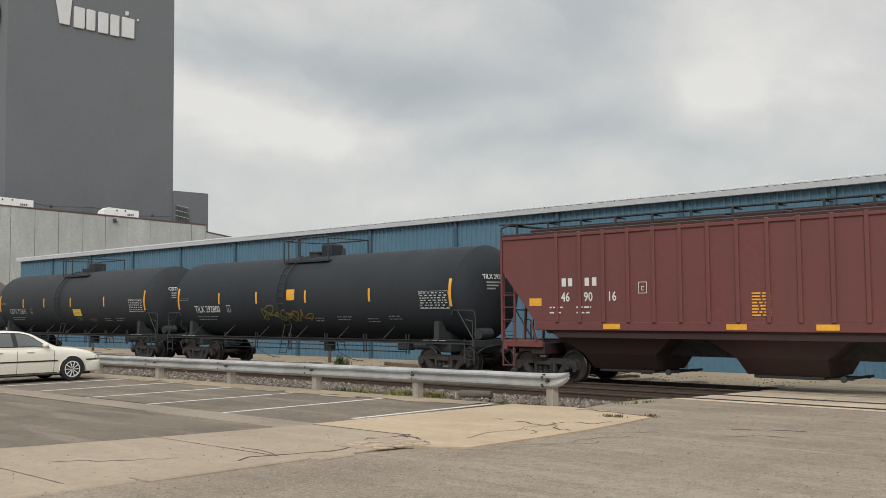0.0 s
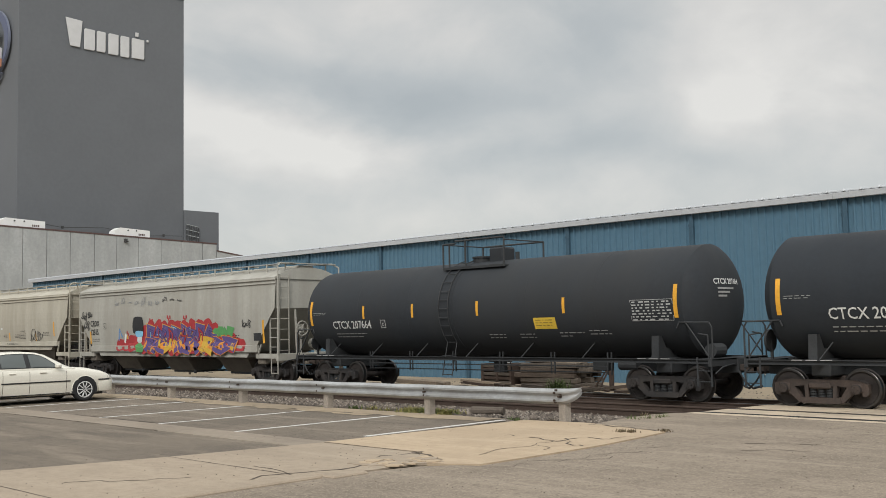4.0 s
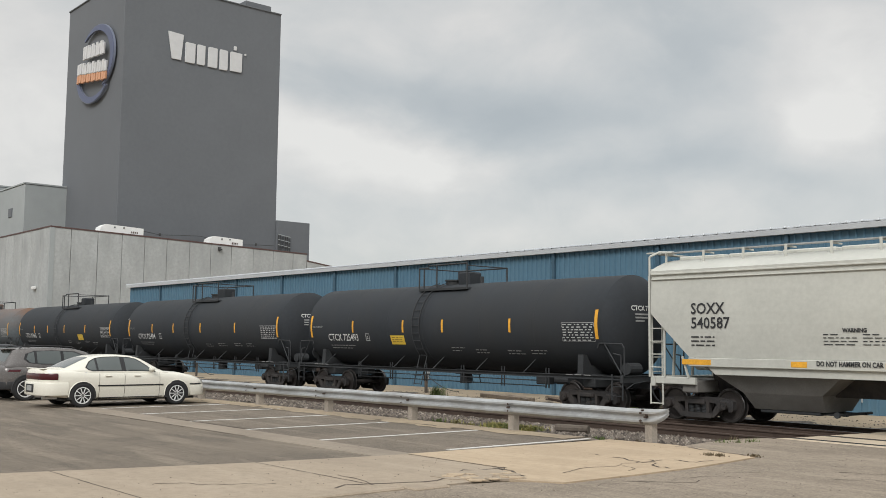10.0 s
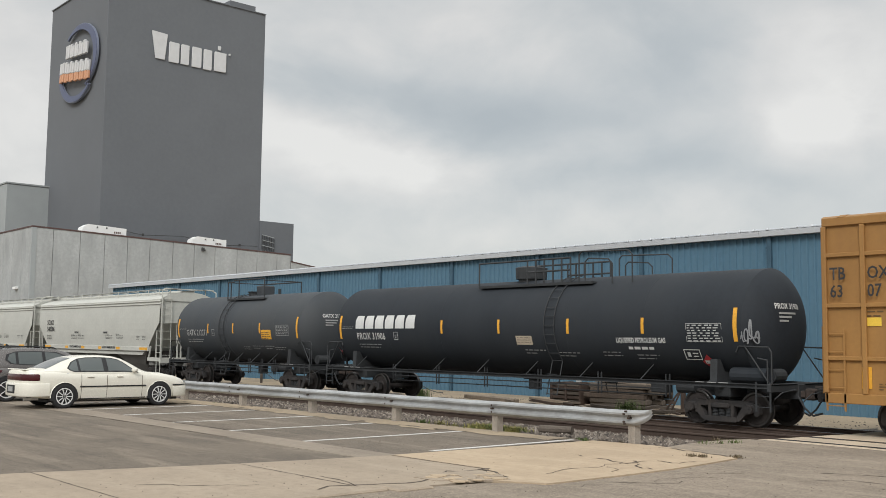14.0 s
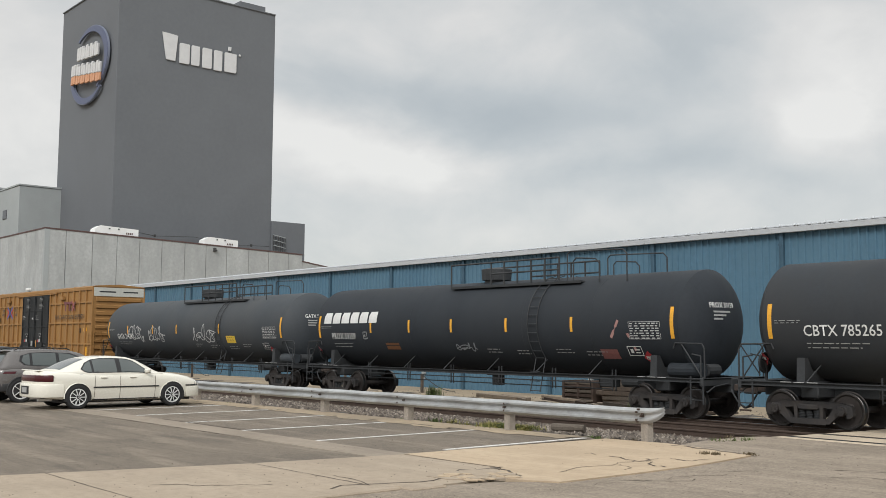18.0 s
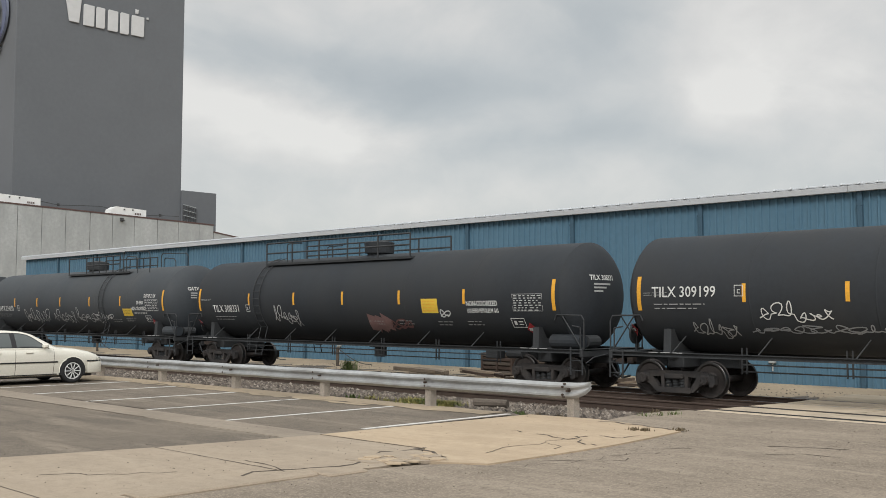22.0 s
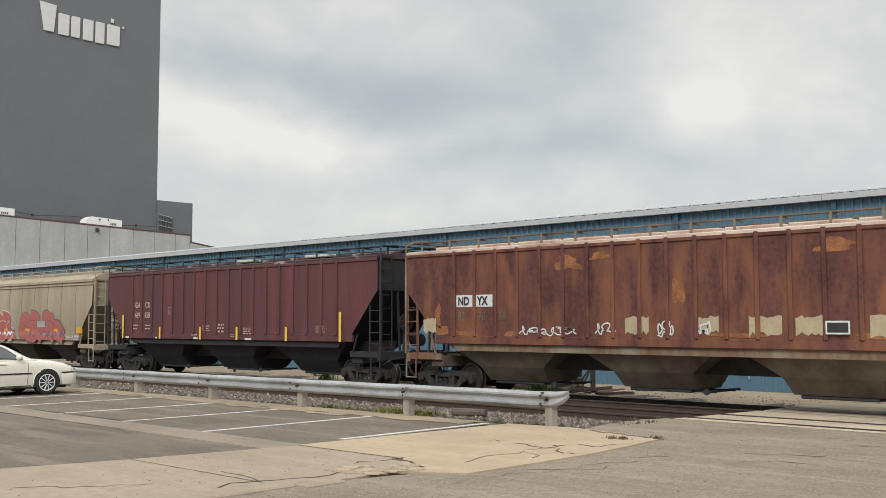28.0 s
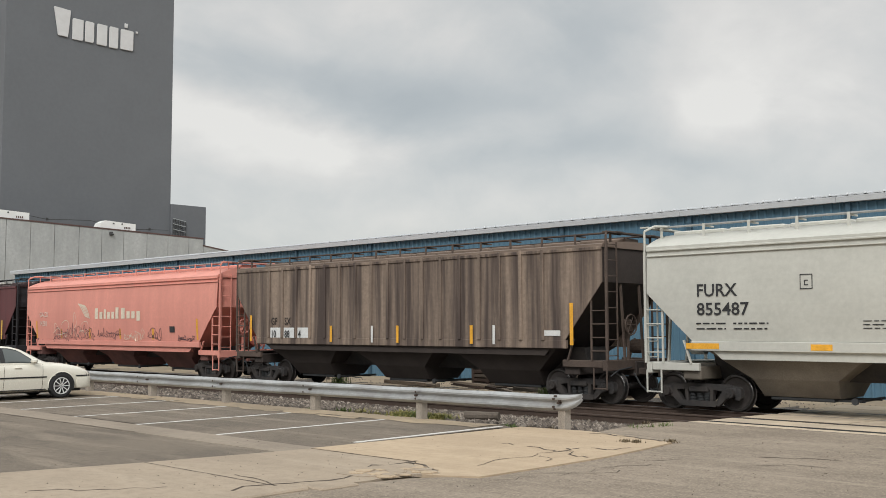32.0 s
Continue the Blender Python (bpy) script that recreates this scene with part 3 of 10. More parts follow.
for ya, yb in PANELS:
    for k in range(9):
        x0 = -11.85 + k * 2.44 + random.uniform(-0.008, 0.008)
        dz = random.uniform(-0.003, 0.003)
        bm = B()
        prism(bm, [(ya, -0.3), (yb, -0.3), (yb, crossing_z(yb) - 0.012 + dz), (yb - 0.015, crossing_z(yb) + dz), (ya + 0.015, crossing_z(ya) + dz), (ya, crossing_z(ya) - 0.012 + dz)], "x", x0, -11.85 + (k + 1) * 2.44 - 0.025)
        part("panel", bm, M_PANEL, crossing)
bm = B()
box(bm, -11.85, 60, 19.34, 26.2, -0.5, -0.31)
part("panel_bed", bm, M_CRACK, crossing, "dark bed under the panel joints")
# black strips added at the panel edges for the dark of the open gaps
for ya, yb in ((19.33, 19.545), (20.015, 20.11), (20.19, 20.305), (21.495, 21.61), (21.69, 21.795), (23.495, 23.58), (23.67, 23.735)):
    z = crossing_z(yb) + (0.002 if yb < 23 else -0.03)
    bm = B()
    box(bm, -11.86, 60, ya, yb, z - 0.1, z)
    part("rubber_filler", bm, M_GAP_BLACK, crossing, "black strip painting the open gap dark")

# ------------------------------------------------------------ guard rail
random.seed(9)
guard = thing("guard_rail", "galvanised corrugated steel guard rail on timber posts, bent at the end", "guard rail")
WAVE = [(0.0, 0.0), (-0.035, 0.02), (-0.08, 0.055), (-0.08, 0.085), (-0.035, 0.12), (-0.012, 0.14), (-0.012, 0.17), (-0.035, 0.19), (-0.08, 0.225), (-0.08, 0.255), (-0.035, 0.29), (0.0, 0.31)]


def guard_line(x):
    return 16.28 + (x + 12.7) * 0.036 if x > -17 else 16.125 + (x + 17) * 0.02


def guard_top(x):
    return 0.69 + 0.0025 * (x + 12.6)


def beam_sheet(x0, x1, n, curl=False):
    bm = B()
    rows = []
    for i in range(n + 1):
        x = x0 + (x1 - x0) * i / n
        yb, zt = guard_line(x) - 0.1, guard_top(x)
        d = 0.0
        if curl and x > -12.9:
            d = (x + 12.9) ** 2 * 0.55
        rows.append([(x, yb + dy + d, zt - 0.31 + dz + 0.004 * math.sin(3 * x)) for dy, dz in WAVE])
    sheet(bm, rows)
    thicken(bm, 0.006)
    return bm


x = -12.56
first = True
posts_x = [-12.63, -16.42] + [-20.0 - 3.68 * k for k in range(20)]
for k in range(20):
    xa = x - (3.67 if first else 3.81)
    part("beam", beam_sheet(xa - 0.12, x, 14, first), M_GALV, guard, "bent galvanised end of the beam" if first else "", smooth=False)
    first = False
    for dz in (0.08, 0.23):
        bm = B()
        rod(bm, (x - 0.18, guard_line(x) - 0.2, guard_top(x) - 0.31 + dz), (x - 0.18, guard_line(x) - 0.165, guard_top(x) - 0.31 + dz), 0.022, 8)
        part("bolt", bm, M_RAIL, guard, "dark bolt head")
    x = xa
for px in posts_x:
    bm = B()
    yb = guard_line(px)
    box(bm, px - 0.085, px + 0.085, yb - 0.085, yb + 0.12, -0.5, guard_top(px) - 0.04, 0.012)
    p = part("post", bm, M_POST, guard, "grey weathered timber post")
    bm = B()
    rod(bm, (px, yb - 0.2, guard_top(px) - 0.155), (px, yb - 0.08, guard_top(px) - 0.155), 0.02, 8)
    part("bolt", bm, M_RAIL, p)
# end shoe: the flared, turned-back tip, its lower edge swept up
bm = B()
rows = []
for i in range(11):
    a = i / 10
    x = -12.6 + 0.27 * math.sin(a * 1.75)
    y = guard_line(-12.5) - 0.085 + 0.26 * (1 - math.cos(a * 1.75))
    h = 1 - 0.62 * a ** 1.7
    rows.append([(x, y + dy * (1 - 0.55 * a), guard_top(-12) + 0.022 * a * a - 0.31 * h + dz * h) for dy, dz in WAVE])
sheet(bm, rows)
thicken(bm, 0.006)
for bx, bz in ((-12.72, 0.04), (-12.6, 0.2), (-12.7, 0.29)):
    bolt = B()
    rod(bolt, (bx, guard_line(bx) - 0.2, guard_top(bx) - 0.31 + bz), (bx, guard_line(bx) - 0.13, guard_top(bx) - 0.31 + bz), 0.016, 8)
    part("bolt", bolt, M_RAIL, guard, "dark bolt head")
part("end_shoe", bm, M_GALV, guard, "rounded galvanised end piece")

# ------------------------------------------------------------ warehouse
WY, BAY, WX0 = 34.86, 6.1, -81.5
EAVE = 6.24
ware = thing("warehouse", "long low blue ribbed steel warehouse with a white gutter", "warehouse")
random.seed(11)
nbays = 23
POSTX0 = -75.5
for k in range(nbays):
    xa = WX0 if k == 0 else POSTX0 + (k - 1) * BAY
    xb = POSTX0 + k * BAY
    bm = B()
    pts = []
    x = xa + 0.06
    while x < xb - 0.05:
        w = min(0.305, xb - 0.05 - x)
        pts += [(x, 0.0), (x + w * 0.66, 0.0), (x + w * 0.74, -0.06), (x + w * 0.92, -0.06)]
        x += 0.305
    pts.append((xb - 0.05, 0.0))
    grid = [[(px, WY + py, YARD - 0.05), (px, WY + py, 0.75), (px, WY + py, EAVE)] for px, py in pts]
    sheet(bm, grid)
    bmesh.ops.recalc_face_normals(bm, faces=bm.faces)
    part("wall_panel", bm, M_BLUE, ware)
    bm = B()
    box(bm, xb - 0.09, xb + 0.09, WY - 0.14, WY + 0.02, YARD - 0.02, EAVE + 0.02, 0.02)
    box(bm, xb - 0.11, xb + 0.11, WY - 0.145, WY - 0.10, EAVE - 0.5, EAVE - 0.42)
    part("downpipe", bm, M_BLUE_POST, ware, "blue downpipe beside the bay joint")
WX1 = POSTX0 + (nbays - 1) * BAY
bm = B()
box(bm, WX0, WX0 + 0.06, WY + 0.02, WY + 38, YARD - 0.05, EAVE)
prism(bm, [(WY + 0.02, EAVE), (WY + 38, EAVE), (WY + 19, EAVE + 1.6)], "x", WX0, WX0 + 0.06)
part("end_wall", bm, M_BLUE, ware, "blue ribbed gable wall")
bm = B()
box(bm, WX1 - 0.06, WX1, WY + 0.02, WY + 38, YARD - 0.05, EAVE)
box(bm, WX0 + 0.06, WX1 - 0.06, WY + 37.9, WY + 38, YARD - 0.05, EAVE)
part("back_wall", bm, M_BLUE, ware)
# gutter in lengths, and the standing-seam roof edge above it
x = WX0 - 0.2
while x < WX1 + 0.2:
    xe = min(x + 6.08, WX1 + 0.2)
    bm = B()
    prism(bm, [(WY - 0.32, EAVE + 0.17), (WY - 0.28, EAVE - 0.02), (WY - 0.02, EAVE - 0.02), (WY - 0.02, EAVE + 0.10), (WY - 0.25, EAVE + 0.10), (WY - 0.27, EAVE + 0.19)], "x", x, xe - 0.012)
    part("gutter", bm, M_GUTTER, ware, "white metal box gutter")
    x = xe
roof = B()
for s in (0, 1):
    ya, yb = (WY - 0.3, WY + 19) if s == 0 else (WY + 38.3, WY + 19)
    sheet(roof, [[(WX0 - 0.2, ya, EAVE + 0.20), (WX1 + 0.2, ya, EAVE + 0.20)], [(WX0 - 0.2, yb, EAVE + 1.75), (WX1 + 0.2, yb, EAVE + 1.75)]])
thicken(roof, 0.04)
rf = part("roof", roof, M_ROOF, ware, "pale standing-seam metal roof")
seam = mesh_of("seam", prism(B(), [(WY - 0.36, EAVE + 0.215), (WY + 18.9, EAVE + 1.75), (WY + 18.9, EAVE + 1.80), (WY - 0.33, EAVE + 0.285)], "x", -0.03, 0.03), M_ROOF)
x = WX0
while x < WX1:
    part("seam", seam, M_ROOF, rf).location = (x, 0, 0)
    x += 0.61
# small wall lights near the foot of the wall
for x in (-17.75, -30.2, -42):
    bm = B()
    box(bm, x - 0.12, x + 0.12, WY - 0.2, WY - 0.04, 0.28, 0.44, 0.02)
    rod(bm, (x, WY - 0.1, 0.0), (x, WY - 0.1, 0.3), 0.03)
    part("wall_outlet", bm, M_SIDING, ware, "small grey outlet box on the wall")

# ------------------------------------------------------------ mill: concrete hall and grey tower
mill = thing("feed_mill", "precast concrete mill hall with a tall grey clad tower above it", "mill building")
HX = -112.0


def on_hall(az):
    return -HX / math.tan(radians(az))


Y0, Y1 = 38.85, 71.8


def hall_top(y):
    return 2.0 + 12.13 + (y - Y0) / (Y1 - Y0) * (11.17 - 12.13)


edges = [Y0] + [on_hall(a) for a in (69.93, 68.58, 67.33, 66.15, 64.98, 63.76, 62.62, 61.5, 60.3, 59.2, 58.1)] + [Y1]
for ya, yb in zip(edges, edges[1:]):
    bm = B()
    prism(bm, [(ya + 0.025, -1), (yb - 0.025, -1), (yb - 0.025, hall_top(yb)), (ya + 0.025, hall_top(ya))], "x", HX - 0.25, HX)
    bmesh.ops.bevel(bm, geom=bm.edges[:], offset=0.02, segments=1, affect="EDGES")
    part("wall_panel", bm, M_CONC, mill)
bm = B()
prism(bm, [(Y0 + 0.02, -1), (Y1 - 0.02, -1), (Y1 - 0.02, hall_top(Y1) - 0.1), (Y0 + 0.02, hall_top(Y0) - 0.1)], "x", HX - 60, HX - 0.3)
part("hall_core", bm, M_CRACK, mill, "dark joints behind the panels")
x = HX
k = 0
while x > HX - 58:
    bm = B()
    box(bm, x - 3.0, x - 0.04, Y0 - 0.25, Y0, -1, hall_top(Y0) - 0.0, 0.02)
    part("wall_panel", bm, M_CONC, mill)
    x -= 3.04
bm = B()
box(bm, HX - 0.3, HX + 0.03, Y0 - 0.28, Y0 + 0.25, -1, hall_top(Y0) - 0.02)
part("corner_trim", bm, M_SIDING, mill, "pale metal corner strip")
bm = B()
prism(bm, [(Y0 - 0.3, hall_top(Y0)), (Y1 + 0.02, hall_top(Y1)), (Y1 + 0.02, hall_top(Y1) + 0.16), (Y0 - 0.3, hall_top(Y0) + 0.16)], "x", HX - 0.35, HX + 0.05)
box(bm, HX - 60, HX - 0.36, Y0 - 0.3, Y0 + 0.1, hall_top(Y0) + 0.002, hall_top(Y0) + 0.16)
part("coping", bm, M_CAP, mill, "dark red-brown metal coping")
# lower wall running on behind the warehouse
bm = B()
prism(bm, [(Y1 + 0.06, -1), (93, -1), (93, 9.4), (Y1 + 0.06, 12.3)], "x", HX - 0.6, HX - 0.05)
part("low_wall", bm, M_CONC, mill)
bm = B()
prism(bm, [(Y1 + 0.06, 12.3), (93, 9.4), (93, 9.55), (Y1 + 0.06, 12.45)], "x", HX - 0.7, HX + 0.0)
part("coping", bm, M_CAP, mill)
# tower
TX = -118.0
TY0, TY1 = 48.45, 70.6
TW = 18.8
TOP = 46.6
bm = B()
box(bm, TX - TW, TX, TY0, TY1, 8, TOP, 0.05)
tw = part("tower", bm, M_TOWER, mill, "tall plain dark grey clad tower")
bm = B()
for a, b in (((TX + 0.04, TY0 - 0.04), (TX + 0.04, TY1)), ((TX + 0.04, TY0 - 0.04), (TX - TW, TY0 - 0.04))):
    beam(bm, (*a, TOP - 0.02), (*b, TOP - 0.02), 0.22, 0.12)
part("parapet", bm, M_TOWER, tw)
bm = B()
box(bm, TX - 3.8, TX - 2.0, 66.2, 70.15, TOP - 0.1, TOP + 1.5)
part("penthouse", bm, M_TOWER, tw, "small grey roof housing")
bm = B()
for yy, h in ((TY1 - 9.4, 0.9), (TY1 - 8.5, 0.7), (TY0 + 3.0, 1.1)):
    rod(bm, (TX - 1.5, yy, TOP), (TX - 1.5, yy + 0.3, TOP + h), 0.12)
    rod(bm, (TX - 1.5, yy + 0.3, TOP + h), (TX - 1.5, yy + 1.0, TOP + h - 0.1), 0.14)
part("roof_vent", bm, M_SIDING, tw)
bm = B()
box(bm, TX - 14, TX + 0.3, TY1 - 0.02, TY1 + 5.2, 10.0, 18.1, 0.04)
part("stair_block", bm, M_TOWER, mill, "lower grey block beside the tower")
# louvred stair grille at the step between the two
grille = thing("stair_grille", "open dark steel stair cage on the tower side", "steel stair")
for k in range(6):
    bm = B()
    yy = TY1 + 0.15 + k * 0.36
    beam(bm, (TX + 0.5, yy, 14.0 - k * 0.05), (TX + 0.5, yy, 16.2 - k * 0.08), 0.07, 0.07)
    part("bar", bm, M_WIRE, grille)
for z in (14.0, 14.8, 15.5, 16.2):
    bm = B()
    beam(bm, (TX + 0.52, TY1 + 0.1, z), (TX + 0.52, TY1 + 2.0, z - 0.3), 0.08, 0.08)
    part("tread", bm, M_SIDING, grille, "pale metal tread")
# cable looped along the tower foot
wire = thing("tower_cable", "thin cable slung along the foot of the tower", "cable")
bm = B()
pts = [(TX - 8 + 1.0 * i, TY0 - 0.5, 15.15 + 0.012 * (i - 3) ** 2) for i in range(9)] + [(TX + 0.5, TY0 + 2.7 * i, 15.3 - 0.12 * i + 0.25 * math.cos(i * 1.6)) for i in range(9)]
pipe(bm, pts, 0.035, 5)
part("cable", bm, M_WIRE, wire)
for p in (pts[4], pts[11], pts[16]):
    bm = B()
    box(bm, p[0] - 0.12, p[0] + 0.12, p[1] - 0.12, p[1] + 0.12, p[2] - 0.12, p[2] + 0.2, 0.03)
    part("clip", bm, M_WIRE, wire)
# white roof hoods standing behind the hall's edge
for ya, yb, zb in ((44.2, 49.6, 14.0), (57.9, 62.7, 13.65)):
    hood = thing("roof_hood", "white sheet-metal ventilation hood on the hall roof", "roof vent", "hall roof vents")
    bm = B()
    prism(bm, [(ya, zb - 0.3), (yb, zb - 0.45), (yb, zb + 0.85), (ya + 0.9, zb + 1.05), (ya + 0.3, zb + 0.7)], "x", HX - 2.2, HX - 0.7)
    part("hood", bm, M_WHITE, hood)
    bm = B()
    for k in range(4):
        box(bm, HX - 0.69, HX - 0.66, yb - 1.5 + 0.22 * k, yb - 1.38 + 0.22 * k, zb + 0.2, zb + 0.42)
    part("maker_mark", bm, M_CAP, hood, "dark unreadable maker's plate")
    bm = B()
    for yy in (ya + 1.9, ya + 3.0):
        rod(bm, (HX - 0.7, yy, zb + 0.75), (HX - 0.62, yy, zb + 0.75), 0.09)
    part("knob", bm, M_WIRE, hood)
# wall lamps and a pipe stub on the hall
for yy, zz in ((59.1, 13.1),):
    lamp = thing("wall_pack", "small dark lamp bracket on the concrete wall", "wall lamp")
    bm = B()
    box(bm, HX, HX + 0.25, yy - 0.18, yy + 0.18, zz - 0.25, zz + 0.2, 0.03)
    rod(bm, (HX + 0.25, yy, zz), (HX + 0.5, yy + 0.1, zz - 0.15), 0.08)
    part("lamp", bm, M_WIRE, lamp)
lamp = thing("wall_pack", "pale lamp low on the concrete wall", "wall lamp")
bm = B()
box(bm, HX - 4.4, HX - 3.6, Y0 - 0.65, Y0 - 0.26, 7.4, 7.7, 0.05)
part("lamp", bm, M_WHITE, lamp)
# paler sheds further off
for xa, xb, y0, ya, z in ((-149.5, -135, 43.0, 50, 24.2), (-190, -150, 35.5, 47, 25.6)):
    shed = thing("mill_annex", "tall pale grey metal-clad annex behind the hall", "mill building", "mill annexes")
    bm = B()
    box(bm, xa, xb, y0, ya, -1, z - 2.2, 0.05)
    part("wall", bm, M_SIDING, shed)
    bm = B()
    box(bm, xa - 0.1, xb + 0.1, y0 - 0.1, ya, z - 2.19, z - 2.0)
    part("coping", bm, M_SIDING, shed)
    bm = B()
    box(bm, xb - 6, xb - 4.6, y0 - 0.12, y0, 18.0, 19.2, 0.02)
    part("vent", bm, M_TOWER, shed, "small wall vent")

# ------------------------------------------------------------ tower signs: plain shapes, not lettered
sign = thing("white_sign", "row of flat white sign shapes on the grey tower face", "sign")
sx = TX + 0.2


def sign_shape(outline):
    bm = B()
    prism(bm, outline, "x", sx - 0.16, sx)
    bmesh.ops.bevel(bm, geom=bm.edges[:], offset=0.03, segments=1, affect="EDGES")
    part("sign_shape", bm, M_SIGN_WHITE, sign)


# a tall wedge, then plain slabs, a small square and a dot
sign_shape([(54.15, 40.85), (56.3, 40.72), (56.0, 37.35), (54.75, 37.37)])
for y0, y1, lo in ((56.55, 57.95, 37.25), (58.2, 59.35, 37.27), (59.75, 61.1, 37.22), (61.4, 62.6, 37.18), (62.95, 64.7, 37.28)):
    sign_shape([(y0, lo), (y1 - 0.12, lo), (y1, lo + 0.2), (y1, 39.86), (y0 + 0.12, 39.9), (y0, 39.7)])
sign_shape([(63.45, 40.15), (63.85, 40.15), (63.9, 40.7), (63.45, 40.7)])
sign_shape([(65.05, 39.7), (65.3, 39.7), (65.3, 39.98), (65.05, 39.98)])

disc = thing("round_sign", "blue ring-shaped sign with white and orange bars on the tower", "sign")
cx, cz, cy = -125.8, 37.4, TY0 - 0.25


def arc(r0, r1, a0, a1, n=28, dx=0.0, dz=0.0, taper=True):
    out, inn = [], []
    for i in range(n + 1):
        t = i / n
        a = radians(a0 + (a1 - a0) * t)
        k = math.sin(math.pi * t) if taper else 1.0
        rm = (r0 + r1) / 2
        hw = (r1 - r0) / 2 * (0.25 + 0.75 * k)
        out.append((cx + dx + 1.27 * (rm + hw) * math.cos(a), cz + dz + 0.96 * (rm + hw) * math.sin(a)))
        inn.append((cx + dx + 1.27 * (rm - hw) * math.cos(a), cz + dz + 0.96 * (rm - hw) * math.sin(a)))
    return out + inn[::-1]


for nm, a in (("arc", arc(4.0, 4.93, -60, 130)), ("arc", arc(4.0, 4.88, 162, 316, dx=-0.1, dz=-0.8))):
    bm = B()
    prism(bm, a, "y", cy - 0.25, cy)
    part(nm, bm, M_SIGN_STEEL, disc, "slate-blue arc of the ring")
    bm = B()
    prism(bm, [(cx + (u - cx) * 0.985, cz + (v - cz) * 0.985) for u, v in a], "y", cy - 0.3, cy - 0.252)
    part(nm, bm, M_SIGN_BLUE, disc)
# pairs of uprights in place of the two words; the lower row has orange feet
for n, x0, w, top, h, fall in ((5, -3.2, 1.42, 2.45, 1.85, -0.11), (6, -5.0, 1.64, 0.45, 2.65, -0.2)):
    for k in range(n):
        for u, lift in ((0.04, 0.0), (0.5, 0.35)):
            xx, zt = cx + x0 + (k + u) * w, cz + top + fall * k - (lift if k else 0.1)
            zb = cz + top + fall * k - h
            ww = w * 0.36
            split = zb + 0.42 * (zt - zb) if n == 6 else zb
            bm = B()
            prism(bm, [(xx - 0.1, split + 0.01), (xx + ww - 0.1, split + 0.01), (xx + ww, zt), (xx, zt)], "y", cy - 0.62, cy - 0.31)
            bmesh.ops.bevel(bm, geom=bm.edges[:], offset=0.06, segments=1, affect="EDGES")
            part("sign_shape", bm, M_SIGN_WHITE, disc, "white raised bar")
            if n == 6:
                bm = B()
                prism(bm, [(xx - 0.2, zb), (xx + ww - 0.2, zb), (xx + ww - 0.1, split), (xx - 0.1, split)], "y", cy - 0.6, cy - 0.31)
                bmesh.ops.bevel(bm, geom=bm.edges[:], offset=0.05, segments=1, affect="EDGES")
                part("sign_shape", bm, M_SIGN_ORANGE, disc, "orange raised bar")

# ------------------------------------------------------------ train: materials
M_TANK = surf("black tank paint", (0.0235, 0.028, 0.034), 0.75, var=0.2, scale=0.7, fine=8, bump=0.02, stain=(0.034, 0.037, 0.041), amount=0.3, stain_scale=0.5, sharp=0.5, spec=0.22, stretch=(1, 1, 0.35))
M_TANK_BROWN = surf("sooty brown tank paint", (0.029, 0.0335, 0.0395), 0.75, var=0.2, scale=0.7, fine=8, bump=0.02, stain=(0.039, 0.040, 0.041), amount=0.4, stain_scale=0.5, sharp=0.5, spec=0.22, stretch=(1, 1, 0.35))
M_TANK_FADED = surf("faded grey tank paint", (0.098, 0.11, 0.116), 0.6, var=0.15, scale=0.8, fine=8, bump=0.02, stain=(0.165, 0.095, 0.062), amount=0.55, stain_scale=0.7, sharp=0.4, spec=0.3, stretch=(0.5, 1, 1), stain_z=(2.5, 3.7))
M_TANK_GREY = surf("charcoal tank paint", (0.041, 0.048, 0.056), 0.7, var=0.15, scale=0.7, fine=8, bump=0.02, stain=(0.062, 0.064, 0.065), amount=0.35, stain_scale=0.5, sharp=0.5, spec=0.35, stretch=(1, 1, 0.35))
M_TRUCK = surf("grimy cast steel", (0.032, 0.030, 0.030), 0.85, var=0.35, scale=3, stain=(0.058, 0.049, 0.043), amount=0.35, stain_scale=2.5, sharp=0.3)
M_TRUCK_RUST = surf("rusty cast steel", (0.075, 0.056, 0.047), 0.85, var=0.35, scale=3, stain=(0.045, 0.038, 0.034), amount=0.4, stain_scale=2.5, sharp=0.3)
M_WHEEL = surf("wheel steel", (0.05, 0.043, 0.04), 0.7, metal=0.3, var=0.25, scale=4)
M_TREAD = surf("polished wheel rim", (0.09, 0.086, 0.083), 0.35, metal=0.9, var=0.1)
M_BLACK = surf("black fittings", (0.034, 0.036, 0.038), 0.7, var=0.3)
M_YELLOW = surf("reflective yellow", (0.72, 0.36, 0.035), 0.5, var=0.14, scale=3, fine=20)
M_YELLOW_B = surf("bright yellow sign", (0.74, 0.50, 0.06), 0.5, var=0.1)
M_LETTER = surf("white lettering", (0.62, 0.62, 0.60), 0.6, var=0.1, fine=25)
M_LETTER_MID = surf("greyed lettering", (0.44, 0.44, 0.43), 0.65, var=0.15, fine=25)
M_LETTER_DIM = surf("dusty lettering", (0.33, 0.33, 0.32), 0.7, var=0.2, fine=25)
M_LETTER_BLACK = surf("black lettering", (0.03, 0.03, 0.032), 0.6, var=0.2)
M_LETTER_OLD = surf("worn cream lettering", (0.48, 0.40, 0.30), 0.7, var=0.2)
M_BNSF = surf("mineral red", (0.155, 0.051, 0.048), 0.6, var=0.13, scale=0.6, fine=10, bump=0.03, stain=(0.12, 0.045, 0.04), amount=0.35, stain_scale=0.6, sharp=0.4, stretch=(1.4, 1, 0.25))
